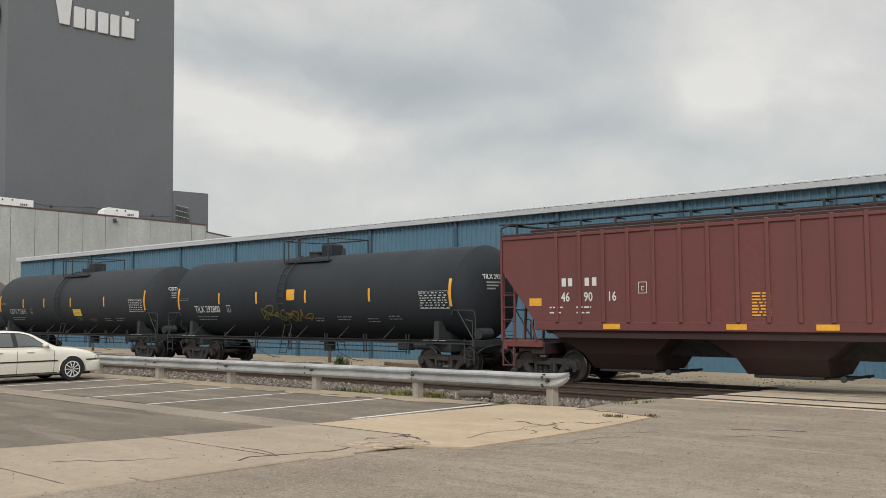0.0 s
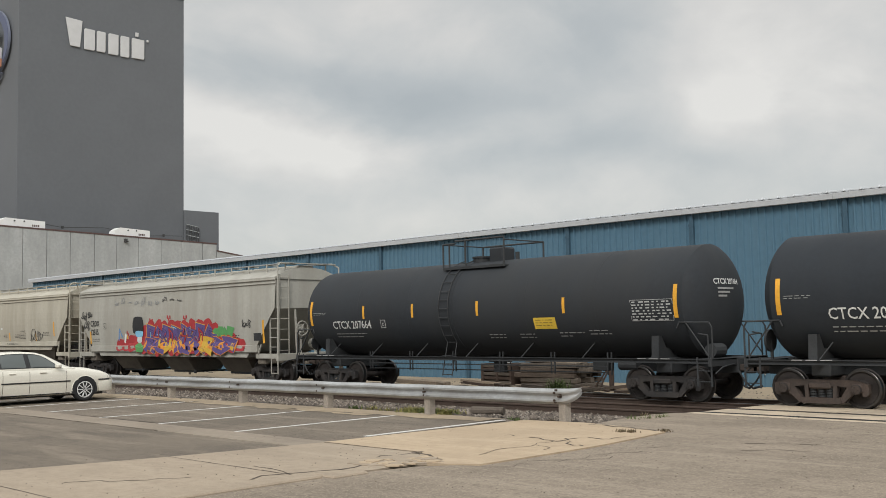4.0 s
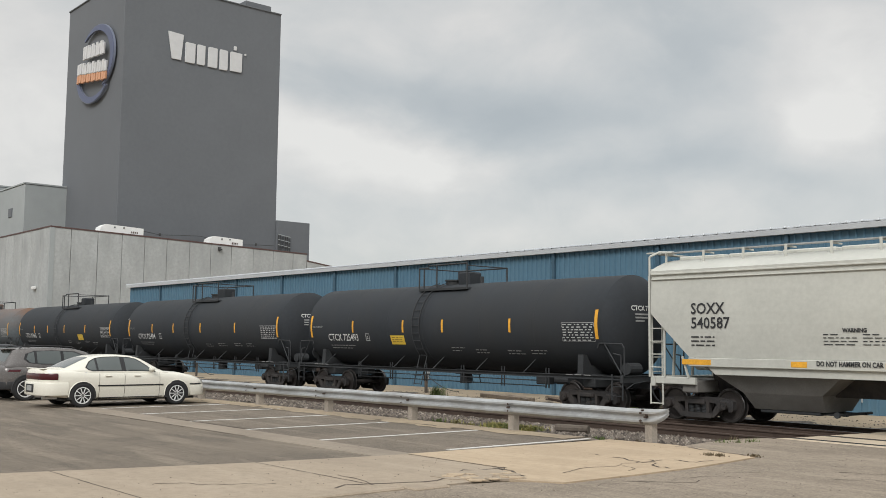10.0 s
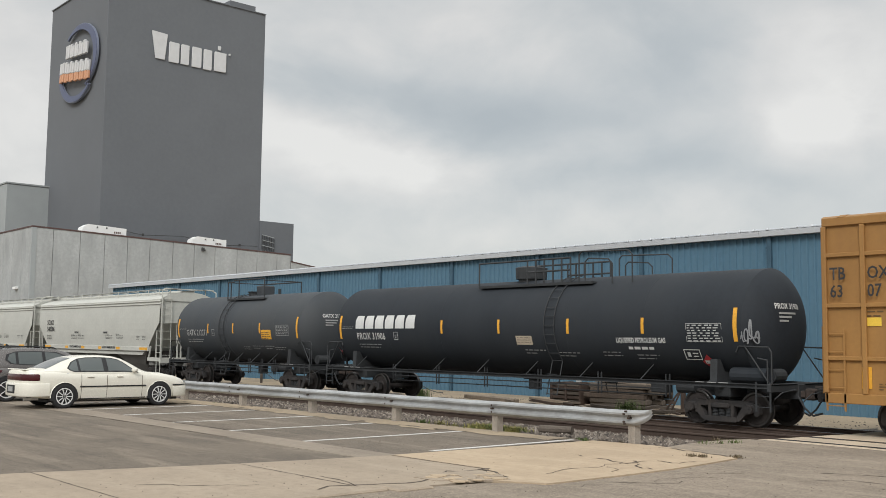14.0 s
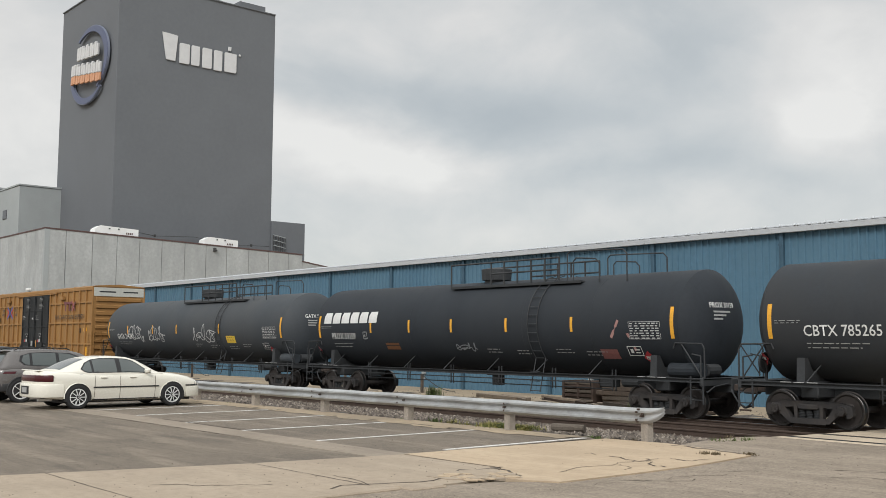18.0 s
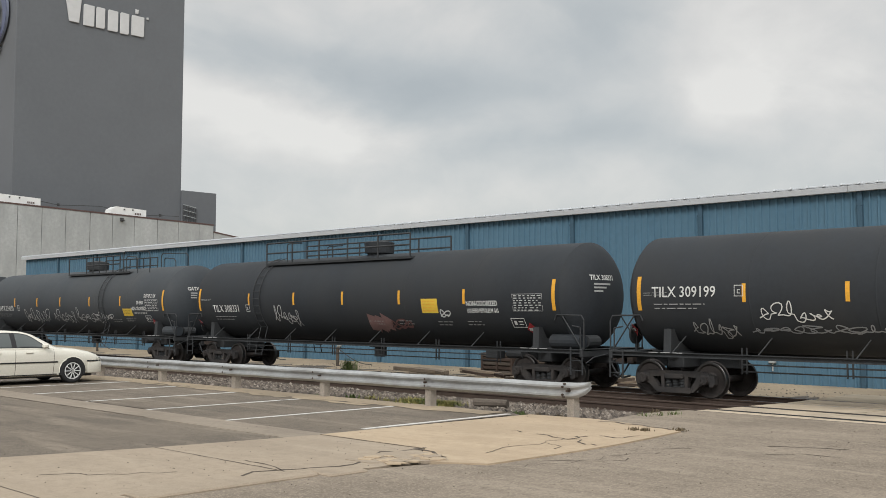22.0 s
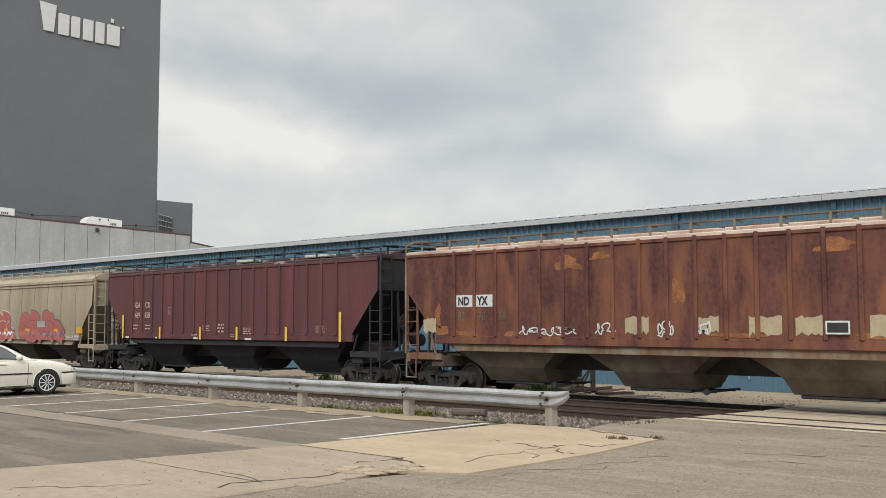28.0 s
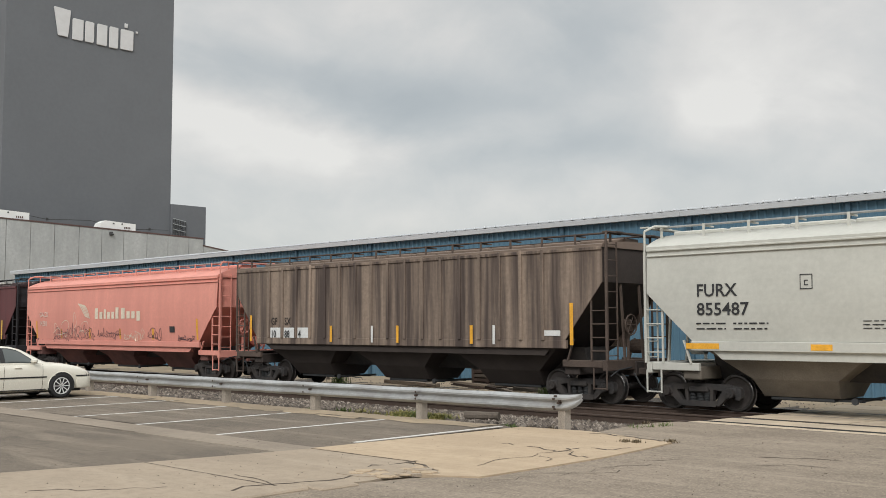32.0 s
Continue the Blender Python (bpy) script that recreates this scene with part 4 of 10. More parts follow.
M_BNSF_LOW = surf("dark mineral red", (0.06, 0.028, 0.026), 0.75, var=0.25, scale=1.2, stain=(0.025, 0.016, 0.015), amount=0.45, sharp=0.4)
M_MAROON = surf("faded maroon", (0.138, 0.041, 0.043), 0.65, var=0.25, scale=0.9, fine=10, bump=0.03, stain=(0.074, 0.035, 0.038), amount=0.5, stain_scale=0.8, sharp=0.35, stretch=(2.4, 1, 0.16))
M_MAROON_ROOF = surf("dark maroon roof", (0.062, 0.035, 0.036), 0.8, var=0.3, scale=1.2, stain=(0.30, 0.29, 0.28), amount=0.12, sharp=0.1, stain_scale=0.9)
M_MAROON_LOW = surf("dark maroon", (0.027, 0.025, 0.028), 0.8, var=0.3, scale=1.2)
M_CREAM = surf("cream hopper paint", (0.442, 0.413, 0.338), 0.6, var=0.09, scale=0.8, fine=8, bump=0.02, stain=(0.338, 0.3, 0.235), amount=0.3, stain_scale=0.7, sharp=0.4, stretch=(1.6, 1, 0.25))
# cream taken down for the shaded pockets below the sill, with stains over it
M_CREAM_LOW = surf("shaded dusty hopper slope", (0.20, 0.175, 0.14), 0.8, var=0.25, scale=1.0, stain=(0.10, 0.085, 0.07), amount=0.45, sharp=0.4)
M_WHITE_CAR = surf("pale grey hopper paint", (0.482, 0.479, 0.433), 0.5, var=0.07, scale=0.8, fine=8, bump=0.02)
# pocket tone: pale grey darkened for the shade under the car, plus stains
M_WHITE_LOW = surf("shaded grey hopper slope", (0.22, 0.215, 0.20), 0.75, var=0.2, scale=1.0, stain=(0.13, 0.12, 0.11), amount=0.4, sharp=0.4)
M_DUSTY = surf("stained off-white paint", (0.383, 0.372, 0.33), 0.6, var=0.1, scale=0.8, fine=8, bump=0.02, stain=(0.299, 0.28, 0.237), amount=0.35, stain_scale=0.7, sharp=0.4, stretch=(1.8, 1, 0.2))
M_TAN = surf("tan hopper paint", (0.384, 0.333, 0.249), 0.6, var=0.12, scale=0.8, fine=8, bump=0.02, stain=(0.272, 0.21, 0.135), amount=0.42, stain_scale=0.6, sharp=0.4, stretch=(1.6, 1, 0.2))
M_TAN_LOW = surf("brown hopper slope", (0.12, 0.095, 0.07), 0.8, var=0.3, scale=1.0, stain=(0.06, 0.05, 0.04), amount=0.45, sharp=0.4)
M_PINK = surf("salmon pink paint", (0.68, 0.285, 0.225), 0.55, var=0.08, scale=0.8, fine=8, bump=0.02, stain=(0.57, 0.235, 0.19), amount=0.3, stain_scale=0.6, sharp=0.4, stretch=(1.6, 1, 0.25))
M_PINK_LOW = surf("darker pink slope", (0.25, 0.108, 0.088), 0.8, var=0.25, scale=1.0, stain=(0.085, 0.045, 0.042), amount=0.45, sharp=0.4)
M_RUSTY = surf("rust-eaten red paint", (0.098, 0.036, 0.032), 0.75, var=0.4, scale=1.1, fine=10, bump=0.06, stain=(0.21, 0.085, 0.042), amount=0.36, stain_scale=0.9, sharp=0.22, stretch=(1.7, 1, 0.5))
M_RUSTY_ROOF = surf("chalky rust roof", (0.60, 0.50, 0.42), 0.85, var=0.25, scale=1.2, stain=(0.26, 0.12, 0.07), amount=0.3, sharp=0.3)
M_RUSTY_LOW = surf("dusty tan slope", (0.185, 0.158, 0.118), 0.85, var=0.3, scale=1.0, stain=(0.075, 0.052, 0.04), amount=0.45, sharp=0.3)
M_RUSTY_END = surf("rust-streaked tan end sheet", (0.25, 0.215, 0.155), 0.85, var=0.3, scale=1.4, stain=(0.15, 0.062, 0.034), amount=0.5, stain_scale=0.8, sharp=0.25, stretch=(1.5, 1.5, 0.4))
M_BROWN = surf("soot-streaked tan paint", (0.255, 0.195, 0.150), 0.75, var=0.2, scale=0.8, fine=10, bump=0.05, stain=(0.068, 0.050, 0.043), amount=0.53, stain_scale=1.0, sharp=0.24, stretch=(2.8, 1, 0.14))
M_BROWN_TRIM = surf("brown sooty trim", (0.085, 0.062, 0.05), 0.8, var=0.3, scale=1.5)
M_BROWN_ROOF = surf("dusty brown roof", (0.15, 0.115, 0.09), 0.8, var=0.2, scale=0.8, stain=(0.20, 0.15, 0.12), amount=0.4, stain_scale=0.8, sharp=0.45)
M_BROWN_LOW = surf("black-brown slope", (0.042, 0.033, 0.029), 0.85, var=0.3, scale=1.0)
M_YELLOWCAR = surf("ochre boxcar paint", (0.325, 0.170, 0.0495), 0.6, var=0.1, scale=0.7, fine=8, bump=0.02, stain=(0.25, 0.128, 0.042), amount=0.4, stain_scale=0.6, sharp=0.4, stretch=(1.5, 1, 0.25))
M_SILL = surf("cream side sill", (0.501, 0.472, 0.385), 0.6, var=0.1, scale=2, stain=(0.366, 0.328, 0.26), amount=0.3, sharp=0.4)

# colours of the spray paint
def paint(name, col):
    return surf(name, col, 0.55, var=0.12, scale=2.5, fine=12, bump=0.0)


P_BLUE, P_PURPLE, P_RED, P_YELLOW = paint("spray blue", (0.10, 0.24, 0.50)), paint("spray purple", (0.11, 0.075, 0.22)), paint("spray red", (0.38, 0.035, 0.04)), paint("spray yellow", (0.60, 0.38, 0.05))
P_GREEN, P_PINK, P_WHITE, P_BLACK = paint("spray green", (0.10, 0.30, 0.10)), paint("spray pink", (0.55, 0.26, 0.36)), paint("spray white", (0.62, 0.63, 0.62)), paint("spray black", (0.02, 0.02, 0.022))
P_MINT, P_TEAL, P_ORANGE, P_SKY = paint("spray mint", (0.26, 0.47, 0.40)), paint("spray teal", (0.03, 0.24, 0.20)), paint("spray orange", (0.65, 0.25, 0.04)), paint("spray sky blue", (0.22, 0.48, 0.66))
P_CORAL, P_GREY = paint("spray coral", (0.38, 0.115, 0.095)), paint("spray grey", (0.24, 0.25, 0.26))

# ------------------------------------------------------------ train: running gear
WR = 0.457


def build_wheelset_meshes():
    bm = B()
    rod(bm, (0, -1.12, 0), (0, 1.12, 0), 0.085, 14)
    for s in (-1, 1):
        prof = [(0.70, 0.09), (0.70, 0.13), (0.735, 0.19), (0.745, 0.36), (0.70, 0.395), (0.685, WR + 0.025), (0.70, WR + 0.03), (0.715, WR + 0.005), (0.825, WR - 0.006), (0.83, 0.40), (0.79, 0.37), (0.775, 0.20), (0.81, 0.14), (0.81, 0.09)]
        lathe(bm, [(s * u, r) for u, r in prof], 28, "y")
        rod(bm, (0, s * 1.06, 0), (0, s * 1.19, 0), 0.115, 12)
        for k in range(3):
            a = k * 2.094
            rod(bm, (0.06 * math.cos(a), s * 1.19, 0.06 * math.sin(a)), (0.06 * math.cos(a), s * 1.205, 0.06 * math.sin(a)), 0.018, 6)
    nf = len(bm.faces)
    for s in (-1, 1):
        lathe(bm, [(s * 0.8345, WR - 0.052), (s * 0.8345, WR - 0.012), (s * 0.826, WR + 0.0005), (s * 0.72, WR + 0.006), (s * 0.714, WR + 0.0065)], 28, "y")
    bm.faces.ensure_lookup_table()
    for f in bm.faces[nf:]:
        f.material_index = 1
    return mesh_of("wheelset", bm, (M_WHEEL, M_TREAD))


WHEELSET = build_wheelset_meshes()


def build_side_frame(mat):
    bm = B()
    y0, y1 = -0.075, 0.075
    # top chord, bottom chord, slanting struts, pedestals
    prism(bm, [(-1.14, 0.58), (-0.80, 0.67), (0.80, 0.67), (1.14, 0.58), (1.14, 0.46), (0.74, 0.49), (0.40, 0.53), (-0.40, 0.53), (-0.74, 0.49), (-1.14, 0.46)], "y", y0, y1)
    prism(bm, [(-0.46, 0.11), (0.46, 0.11), (0.50, 0.16), (0.46, 0.25), (-0.46, 0.25), (-0.50, 0.16)], "y", y0 - 0.02, y1)
    for s in (-1, 1):
        prism(bm, [(s * 0.40, 0.13), (s * 0.54, 0.13), (s * 0.90, 0.46), (s * 0.86, 0.53), (s * 0.66, 0.53)], "y", y0, y1)
        prism(bm, [(s * 0.30, 0.24), (s * 0.38, 0.24), (s * 0.40, 0.54), (s * 0.30, 0.54)], "y", y0, y1)
        prism(bm, [(s * 0.70, 0.50), (s * 0.72, 0.32), (s * 0.79, 0.32), (s * 0.82, 0.50)], "y", y0, y1)
        prism(bm, [(s * 0.98, 0.52), (s * 1.0, 0.30), (s * 1.10, 0.30), (s * 1.15, 0.36), (s * 1.15, 0.56)], "y", y0, y1)
        box(bm, s * 0.89 - 0.14, s * 0.89 + 0.14, y0 - 0.05, y1 + 0.02, 0.38, 0.60, 0.04)
        rod(bm, (s * 0.89, y0 - 0.05, WR), (s * 0.89, y0 - 0.13, WR), 0.1, 14)
        for a in (0.5, 2.6, 4.7):
            rod(bm, (s * 0.89 + 0.06 * math.cos(a), y0 - 0.13, WR + 0.06 * math.sin(a)), (s * 0.89 + 0.06 * math.cos(a), y0 - 0.15, WR + 0.06 * math.sin(a)), 0.018, 6)
    bmesh.ops.recalc_face_normals(bm, faces=bm.faces)
    return mesh_of("side_frame", bm, mat)


def build_springs():
    bm = B()
    for x in (-0.2, 0.0, 0.2):
        for k in range(6):
            z = 0.27 + k * 0.038
            bmesh.ops.create_cone(bm, cap_ends=True, segments=12, radius1=0.085, radius2=0.085, depth=0.024, matrix=Matrix.Translation((x, 0, z)))
    return mesh_of("spring_group", bm, M_BLACK)


SPRINGS = build_springs()
FRAMES = {m.name: build_side_frame(m) for m in (M_TRUCK, M_TRUCK_RUST)}
SPINS = []


def truck(parent, x, mat=None):
    mat = mat or M_TRUCK
    bm = B()
    box(bm, -0.22, 0.22, -1.0, 1.0, 0.36, 0.62, 0.03)
    box(bm, -0.28, 0.28, -0.3, 0.3, 0.58, 0.74, 0.03)
    for s in (-1, 1):
        box(bm, -0.27, 0.27, s * 1.0 - 0.14, s * 1.0 + 0.14, 0.46, 0.60, 0.03)
        for e in (-1, 1):
            beam(bm, (e * 0.36, s * 0.55, 0.42), (e * 0.36, -s * 0.05, 0.36), 0.08, 0.08)
            box(bm, e * 0.40 - 0.04, e * 0.40 + 0.04, s * 0.76 - 0.06, s * 0.76 + 0.06, 0.30, 0.58)
    t = part("truck", bm, mat, parent, "grimy two-axle freight truck")
    t.location = (x, 0, 0)
    for s in (-1, 1):
        f = part("side_frame", FRAMES[mat.name], mat, t)
        f.location = (0, s * 1.0, 0)
        if s > 0:
            f.rotation_euler = (0, 0, math.pi)
        tagged(part("spring_group", SPRINGS, M_BLACK, t), kind="stuff").location = (0, s * 1.0, 0)
    for e in (-1, 1):
        w = part("wheelset", WHEELSET, M_WHEEL, t, "steel wheels on one axle")
        w.location = (e * 0.89, 0, WR)
        SPINS.append((w, e * 0.89, parent))
    return t


def coupler(parent, x, s, z=0.88):
    bm = B()
    box(bm, min(x - s * 0.1, x + s * 0.55), max(x - s * 0.1, x + s * 0.55), -0.075, 0.075, z - 0.09, z + 0.09, 0.02)
    xk = x + s * 0.62
    box(bm, xk - 0.13, xk + 0.13, -0.13, 0.15, z - 0.15, z + 0.15, 0.04)
    part("coupler", bm, M_TRUCK_RUST, parent, "rusty knuckle coupler")
    bm = B()
    pts = [(x + s * 0.1, -0.35, z - 0.05), (x + s * 0.3, -0.36, z - 0.35), (x + s * 0.5, -0.34, z - 0.52), (x + s * 0.72, -0.25, z - 0.45)]
    pipe(bm, pts, 0.026, 6)
    part("air_hose", bm, M_BLACK, parent, "gap black brake hose")
    bm = B()
    pts = [(x + s * 0.02, -0.35, z + 0.12), (x + s * 0.05, -1.05, z + 0.05), (x + s * 0.05, -1.4, z - 0.1)]
    pipe(bm, pts, 0.018, 5)
    part("uncoupling_lever", bm, M_BLACK, parent)


def ladder(parent, x, y0, z0, z1, mat, axis="x", w=0.42, n=None, name="ladder"):
    """Two stiles and rungs; axis: the way the rungs run."""
    bm = B()
    n = n or max(2, int((z1 - z0) / 0.38))
    for s in (-1, 1):
        a = (x + s * w / 2, y0, z0) if axis == "x" else (x, y0 + s * w / 2, z0)
        b = (a[0], a[1], z1)
        beam(bm, a, b, 0.045, 0.02)
    lad = part(name, bm, mat, parent)
    for i in range(n):
        z = z0 + 0.12 + i * (z1 - z0 - 0.2) / max(1, n - 1)
        part("rung", rung_mesh(w, axis, mat), mat, lad).location = (x, y0, z)
    return lad


RUNGS = {}


def rung_mesh(w, axis, mat):
    key = (w, axis, mat.name)
    if key not in RUNGS:
        d = (w / 2, 0, 0) if axis == "x" else (0, w / 2, 0)
        RUNGS[key] = mesh_of("rung", rod(B(), tuple(-v for v in d), d, 0.014, 5), mat)
    return RUNGS[key]


# ------------------------------------------------------------ train: marks on the sides
class Side:
    """Lays flat shapes in (x, z) onto the near side of a car."""

    def __init__(self, car, surface, lift=0.006):
        self.car, self.surface, self.lift = car, surface, lift

    def lay(self, name, bm, mat, label="", lift=0.0, parent=None):
        for v in bm.verts:
            v.co.y = self.surface(v.co.x, v.co.z) - self.lift - lift - v.co.y * 0
        bmesh.ops.recalc_face_normals(bm, faces=bm.faces)
        return part(name, bm, mat, parent or self.car, label)

    def rect(self, name, x0, x1, z0, z1, mat, label="", lift=0.0, parent=None):
        bm = B()
        n = max(1, int((z1 - z0) / 0.12))
        sheet(bm, [[(x0, 0, z0 + (z1 - z0) * i / n), (x1, 0, z0 + (z1 - z0) * i / n)] for i in range(n + 1)])
        return self.lay(name, bm, mat, label, lift, parent)

    def words(self, text, x, z, size, mat, squeeze=1.0, label="", bold=0.006, slant=0.0, name="lettering"):
        bm = words_mesh(text, size, squeeze, bold, slant)
        bmesh.ops.triangulate(bm, faces=bm.faces[:])
        moved(bm, Matrix.Translation((x, 0, z)))
        return self.lay(name, bm, mat, label or "stencilled lettering", 0.012)

    def bars(self, x, z, rows, mat, h=0.07, gap=0.05, label="small unreadable stencil lines", name="stencil_block"):
        """Unreadable writing as broken bars; rows: widths from the top down."""
        bm = B()
        for k, w in enumerate(rows):
            zz = z - k * (h + gap) + 0.15 * h
            xx = x
            while xx < x + w - 0.02:
                n = min(random.uniform(0.07, 0.26), x + w - xx)
                sheet(bm, [[(xx, 0, zz), (xx + n, 0, zz)], [(xx, 0, zz + h * 0.7), (xx + n, 0, zz + h * 0.7)]])
                xx += n + 0.05
        ob = self.lay(name, bm, mat, label, 0.01)
        ob["kind"] = "stuff"
        return ob

    def frame_mark(self, x, z, s, mat, label="small square stencil frame"):
        bm = B()
        t = s * 0.065
        for a, b, c, d in ((0, s, 0, t), (0, s, s * 1.15 - t, s * 1.15), (0, t, t, s * 1.15 - t), (s - t, s, t, s * 1.15 - t), (s * 0.34, s * 0.66, s * 0.3, s * 0.37), (s * 0.34, s * 0.41, s * 0.37, s * 0.7), (s * 0.41, s * 0.66, s * 0.63, s * 0.7)):
            sheet(bm, [[(x + a, 0, z + c), (x + b, 0, z + c)], [(x + a, 0, z + d), (x + b, 0, z + d)]])
        return self.lay("stencil_frame", bm, mat, label, 0.01)

    def data_panel(self, x, z, w, h, mat, label="white test data panel"):
        bm = B()
        for a, b, p, q in ((0, w, 0, 0.012), (0, w, h - 0.012, h), (0, 0.012, 0.012, h - 0.012), (w - 0.012, w, 0.012, h - 0.012)):
            sheet(bm, [[(x + a, 0, z + p), (x + b, 0, z + p)], [(x + a, 0, z + q), (x + b, 0, z + q)]])
        for k in range(7):
            zz = z + h - (k + 1) * h / 7.2
            xx = x + 0.05
            while xx < x + w - 0.1:
                n = random.uniform(0.05, 0.16)
                xe = min(xx + n, x + w - 0.04)
                sheet(bm, [[(xx, 0, zz), (xe, 0, zz)], [(xx, 0, zz + h * 0.062), (xe, 0, zz + h * 0.062)]])
                xx += n + random.uniform(0.03, 0.12)
        return self.lay("data_panel", bm, mat, label, 0.01)

    def placard(self, x, z, s, label="red and white diamond placard", mat=None):
        bm = B()
        prism(bm, [(x, z - s), (x + s, z), (x, z + s), (x - s, z)], "y", 0, 0.001)
        bmesh.ops.delete(bm, geom=[v for v in bm.verts if v.co.y > 0.0005], context="VERTS")
        p = self.lay("placard", bm, mat or P_RED, label, 0.10)
        bm = B()
        sheet(bm, [[(x - s * 0.55, 0, z - s * 0.22), (x + s * 0.55, 0, z - s * 0.22)], [(x - s * 0.55, 0, z + s * 0.22), (x + s * 0.55, 0, z + s * 0.22)]])
        self.lay("placard_band", bm, M_LETTER, "", 0.106, p)
        bm = B()
        for sx_ in (-s * 0.3, s * 0.3):
            beam(bm, (x + sx_, self.surface(x, z - s), z - s * 1.0), (x + sx_, self.surface(x, z) - 0.1, z), 0.03, 0.03)
        part("placard_holder", bm, M_BLACK, self.car)

    def stroke(self, pts, w, mat, name="graffiti_line", label="sprayed graffiti line", lift=0.012):
        bm = B()
        prev = None
        for i, (x, z) in enumerate(pts):
            a, b = pts[max(i - 1, 0)], pts[min(i + 1, len(pts) - 1)]
            d = Vector((b[0] - a[0], b[1] - a[1]))
            d = d.normalized() if d.length > 1e-6 else Vector((1, 0))
            ww = w / 2
            l, r = bm.verts.new((x - d.y * ww, 0, z + d.x * ww)), bm.verts.new((x + d.y * ww, 0, z - d.x * ww))
            if prev:
                bm.faces.new((prev[0], prev[1], r, l))
            prev = (l, r)
        return self.lay(name, bm, mat, label, lift)

    def tag(self, x0, x1, z0, z1, mat, seed, w=0.045, loops=9, label="looping sprayed tag"):
        """A quick looping scrawl that spells nothing."""
        rnd = random.Random(seed)
        pts = []
        n = loops * 20
        px = [rnd.uniform(0.2, 0.5) for _ in range(loops + 1)]
        ph = [rnd.uniform(0.35, 1.0) for _ in range(loops + 1)]
        lo = [rnd.uniform(0, 0.35) for _ in range(loops + 1)]
        for i in range(n):
            t = i / 20
            k = int(t)
            a = (t - k) * 2 * math.pi
            cx_ = (t + px[k] * math.sin(a * (1 + (k % 3 == 1))) * 1.4) / loops
            cz_ = lo[k] + (ph[k] - lo[k]) * (0.5 - 0.5 * math.cos(a)) + 0.12 * math.sin(2 * a + k)
            pts.append((x0 + (x1 - x0) * cx_, z0 + (z1 - z0) * cz_))
        # smooth
        return self.stroke(pts, w, mat, "graffiti_tag", label)

    def blob(self, cx_, cz_, rx, rz, mat, seed, label="", lift=0.012, wob=0.25, n=18, name="graffiti_shape"):
        rnd = random.Random(seed)
        ks = [(rnd.uniform(-wob, wob), rnd.uniform(0, 6.28), f) for f in (2, 3, 4, 5)]
        bm = B()
        c = bm.verts.new((cx_, 0, cz_))
        ring = []
        for i in range(n):
            a = 2 * math.pi * i / n
            r = 1 + sum(k * math.sin(f * a + p) / (f * 0.5) for k, p, f in ks)
            sq = max(abs(math.cos(a)), abs(math.sin(a))) ** 0.6
            ring.append(bm.verts.new((cx_ + rx * r * math.cos(a) / sq, 0, cz_ + rz * r * math.sin(a) / sq)))
        for i in range(n):
            bm.faces.new((c, ring[i], ring[(i + 1) % n]))
        return self.lay(name, bm, mat, label, lift)

    def fat(self, bm, pts, w, layer, slot, taper=1.0):
        """A broad angular brush stroke with mitred corners, added to one graffiti mesh."""
        fine = []
        for a, b in zip(pts, pts[1:]):
            n = max(1, int(math.hypot(b[0] - a[0], b[1] - a[1]) / 0.16))
            fine += [(a[0] + (b[0] - a[0]) * i / n, a[1] + (b[1] - a[1]) * i / n) for i in range(n)]
        fine.append(pts[-1])
        prev = None
        for i, p in enumerate(fine):
            a, b = fine[max(i - 1, 0)], fine[min(i + 1, len(fine) - 1)]
            d0 = Vector((p[0] - a[0], p[1] - a[1]))
            d1 = Vector((b[0] - p[0], b[1] - p[1]))
            d0 = d0.normalized() if d0.length > 1e-5 else d1.normalized()
            d1 = d1.normalized() if d1.length > 1e-5 else d0
            d = (d0 + d1).normalized() if (d0 + d1).length > 1e-3 else d0
            mit = min(1.7, 1 / max(0.4, d.dot(d0)))
            ww = w / 2 * mit * (1 + (taper - 1) * i / len(fine))
            nc = max(1, int(w / 0.14))
            row = [bm.verts.new((p[0] - d.y * ww * t, layer, p[1] + d.x * ww * t)) for t in (1 - 2 * j / nc for j in range(nc + 1))]
            if prev:
                for j in range(nc):
                    bm.faces.new((prev[j], prev[j + 1], row[j + 1], row[j])).material_index = slot
            prev = row

    def finish(self, bm, mats, label, name="graffiti_piece"):
        for v in bm.verts:
            v.co.y = self.surface(v.co.x, v.co.z) - self.lift - v.co.y
        return part(name, bm, mats, self.car, label)

    def piece(self, x0, x1, z0, z1, letters, fills, edge, back=None, seed=1, shine=None, stroke=0.36, label="angular interlocking graffiti piece", cloud=0.5, shadow=None, rim=0.10, soft=False, over=0.0):
        """Interlocking broad angular strokes with outline, colour changes and highlights. It spells nothing."""
        rnd = random.Random(seed)
        mats = [edge, *fills]
        slots = {m: i for i, m in enumerate(mats)}
        for m in (back, shine, shadow):
            if m is not None and m not in slots:
                slots[m] = len(mats)
                mats.append(m)
        bm = B()
        w, ht = (x1 - x0) / letters, z1 - z0
        if back is not None:
            n = letters * 5
            for k in range(n):
                x = x0 + (x1 - x0) * (k + rnd.random()) / n
                top = z1 + cloud * 0.25 * rnd.random()
                self.fat(bm, [(x - 0.1, z0 + 0.05), (x + 0.05, top)], w * 0.42, 0.004 + 0.0002 * (k % 9), slots[back], 0.8)
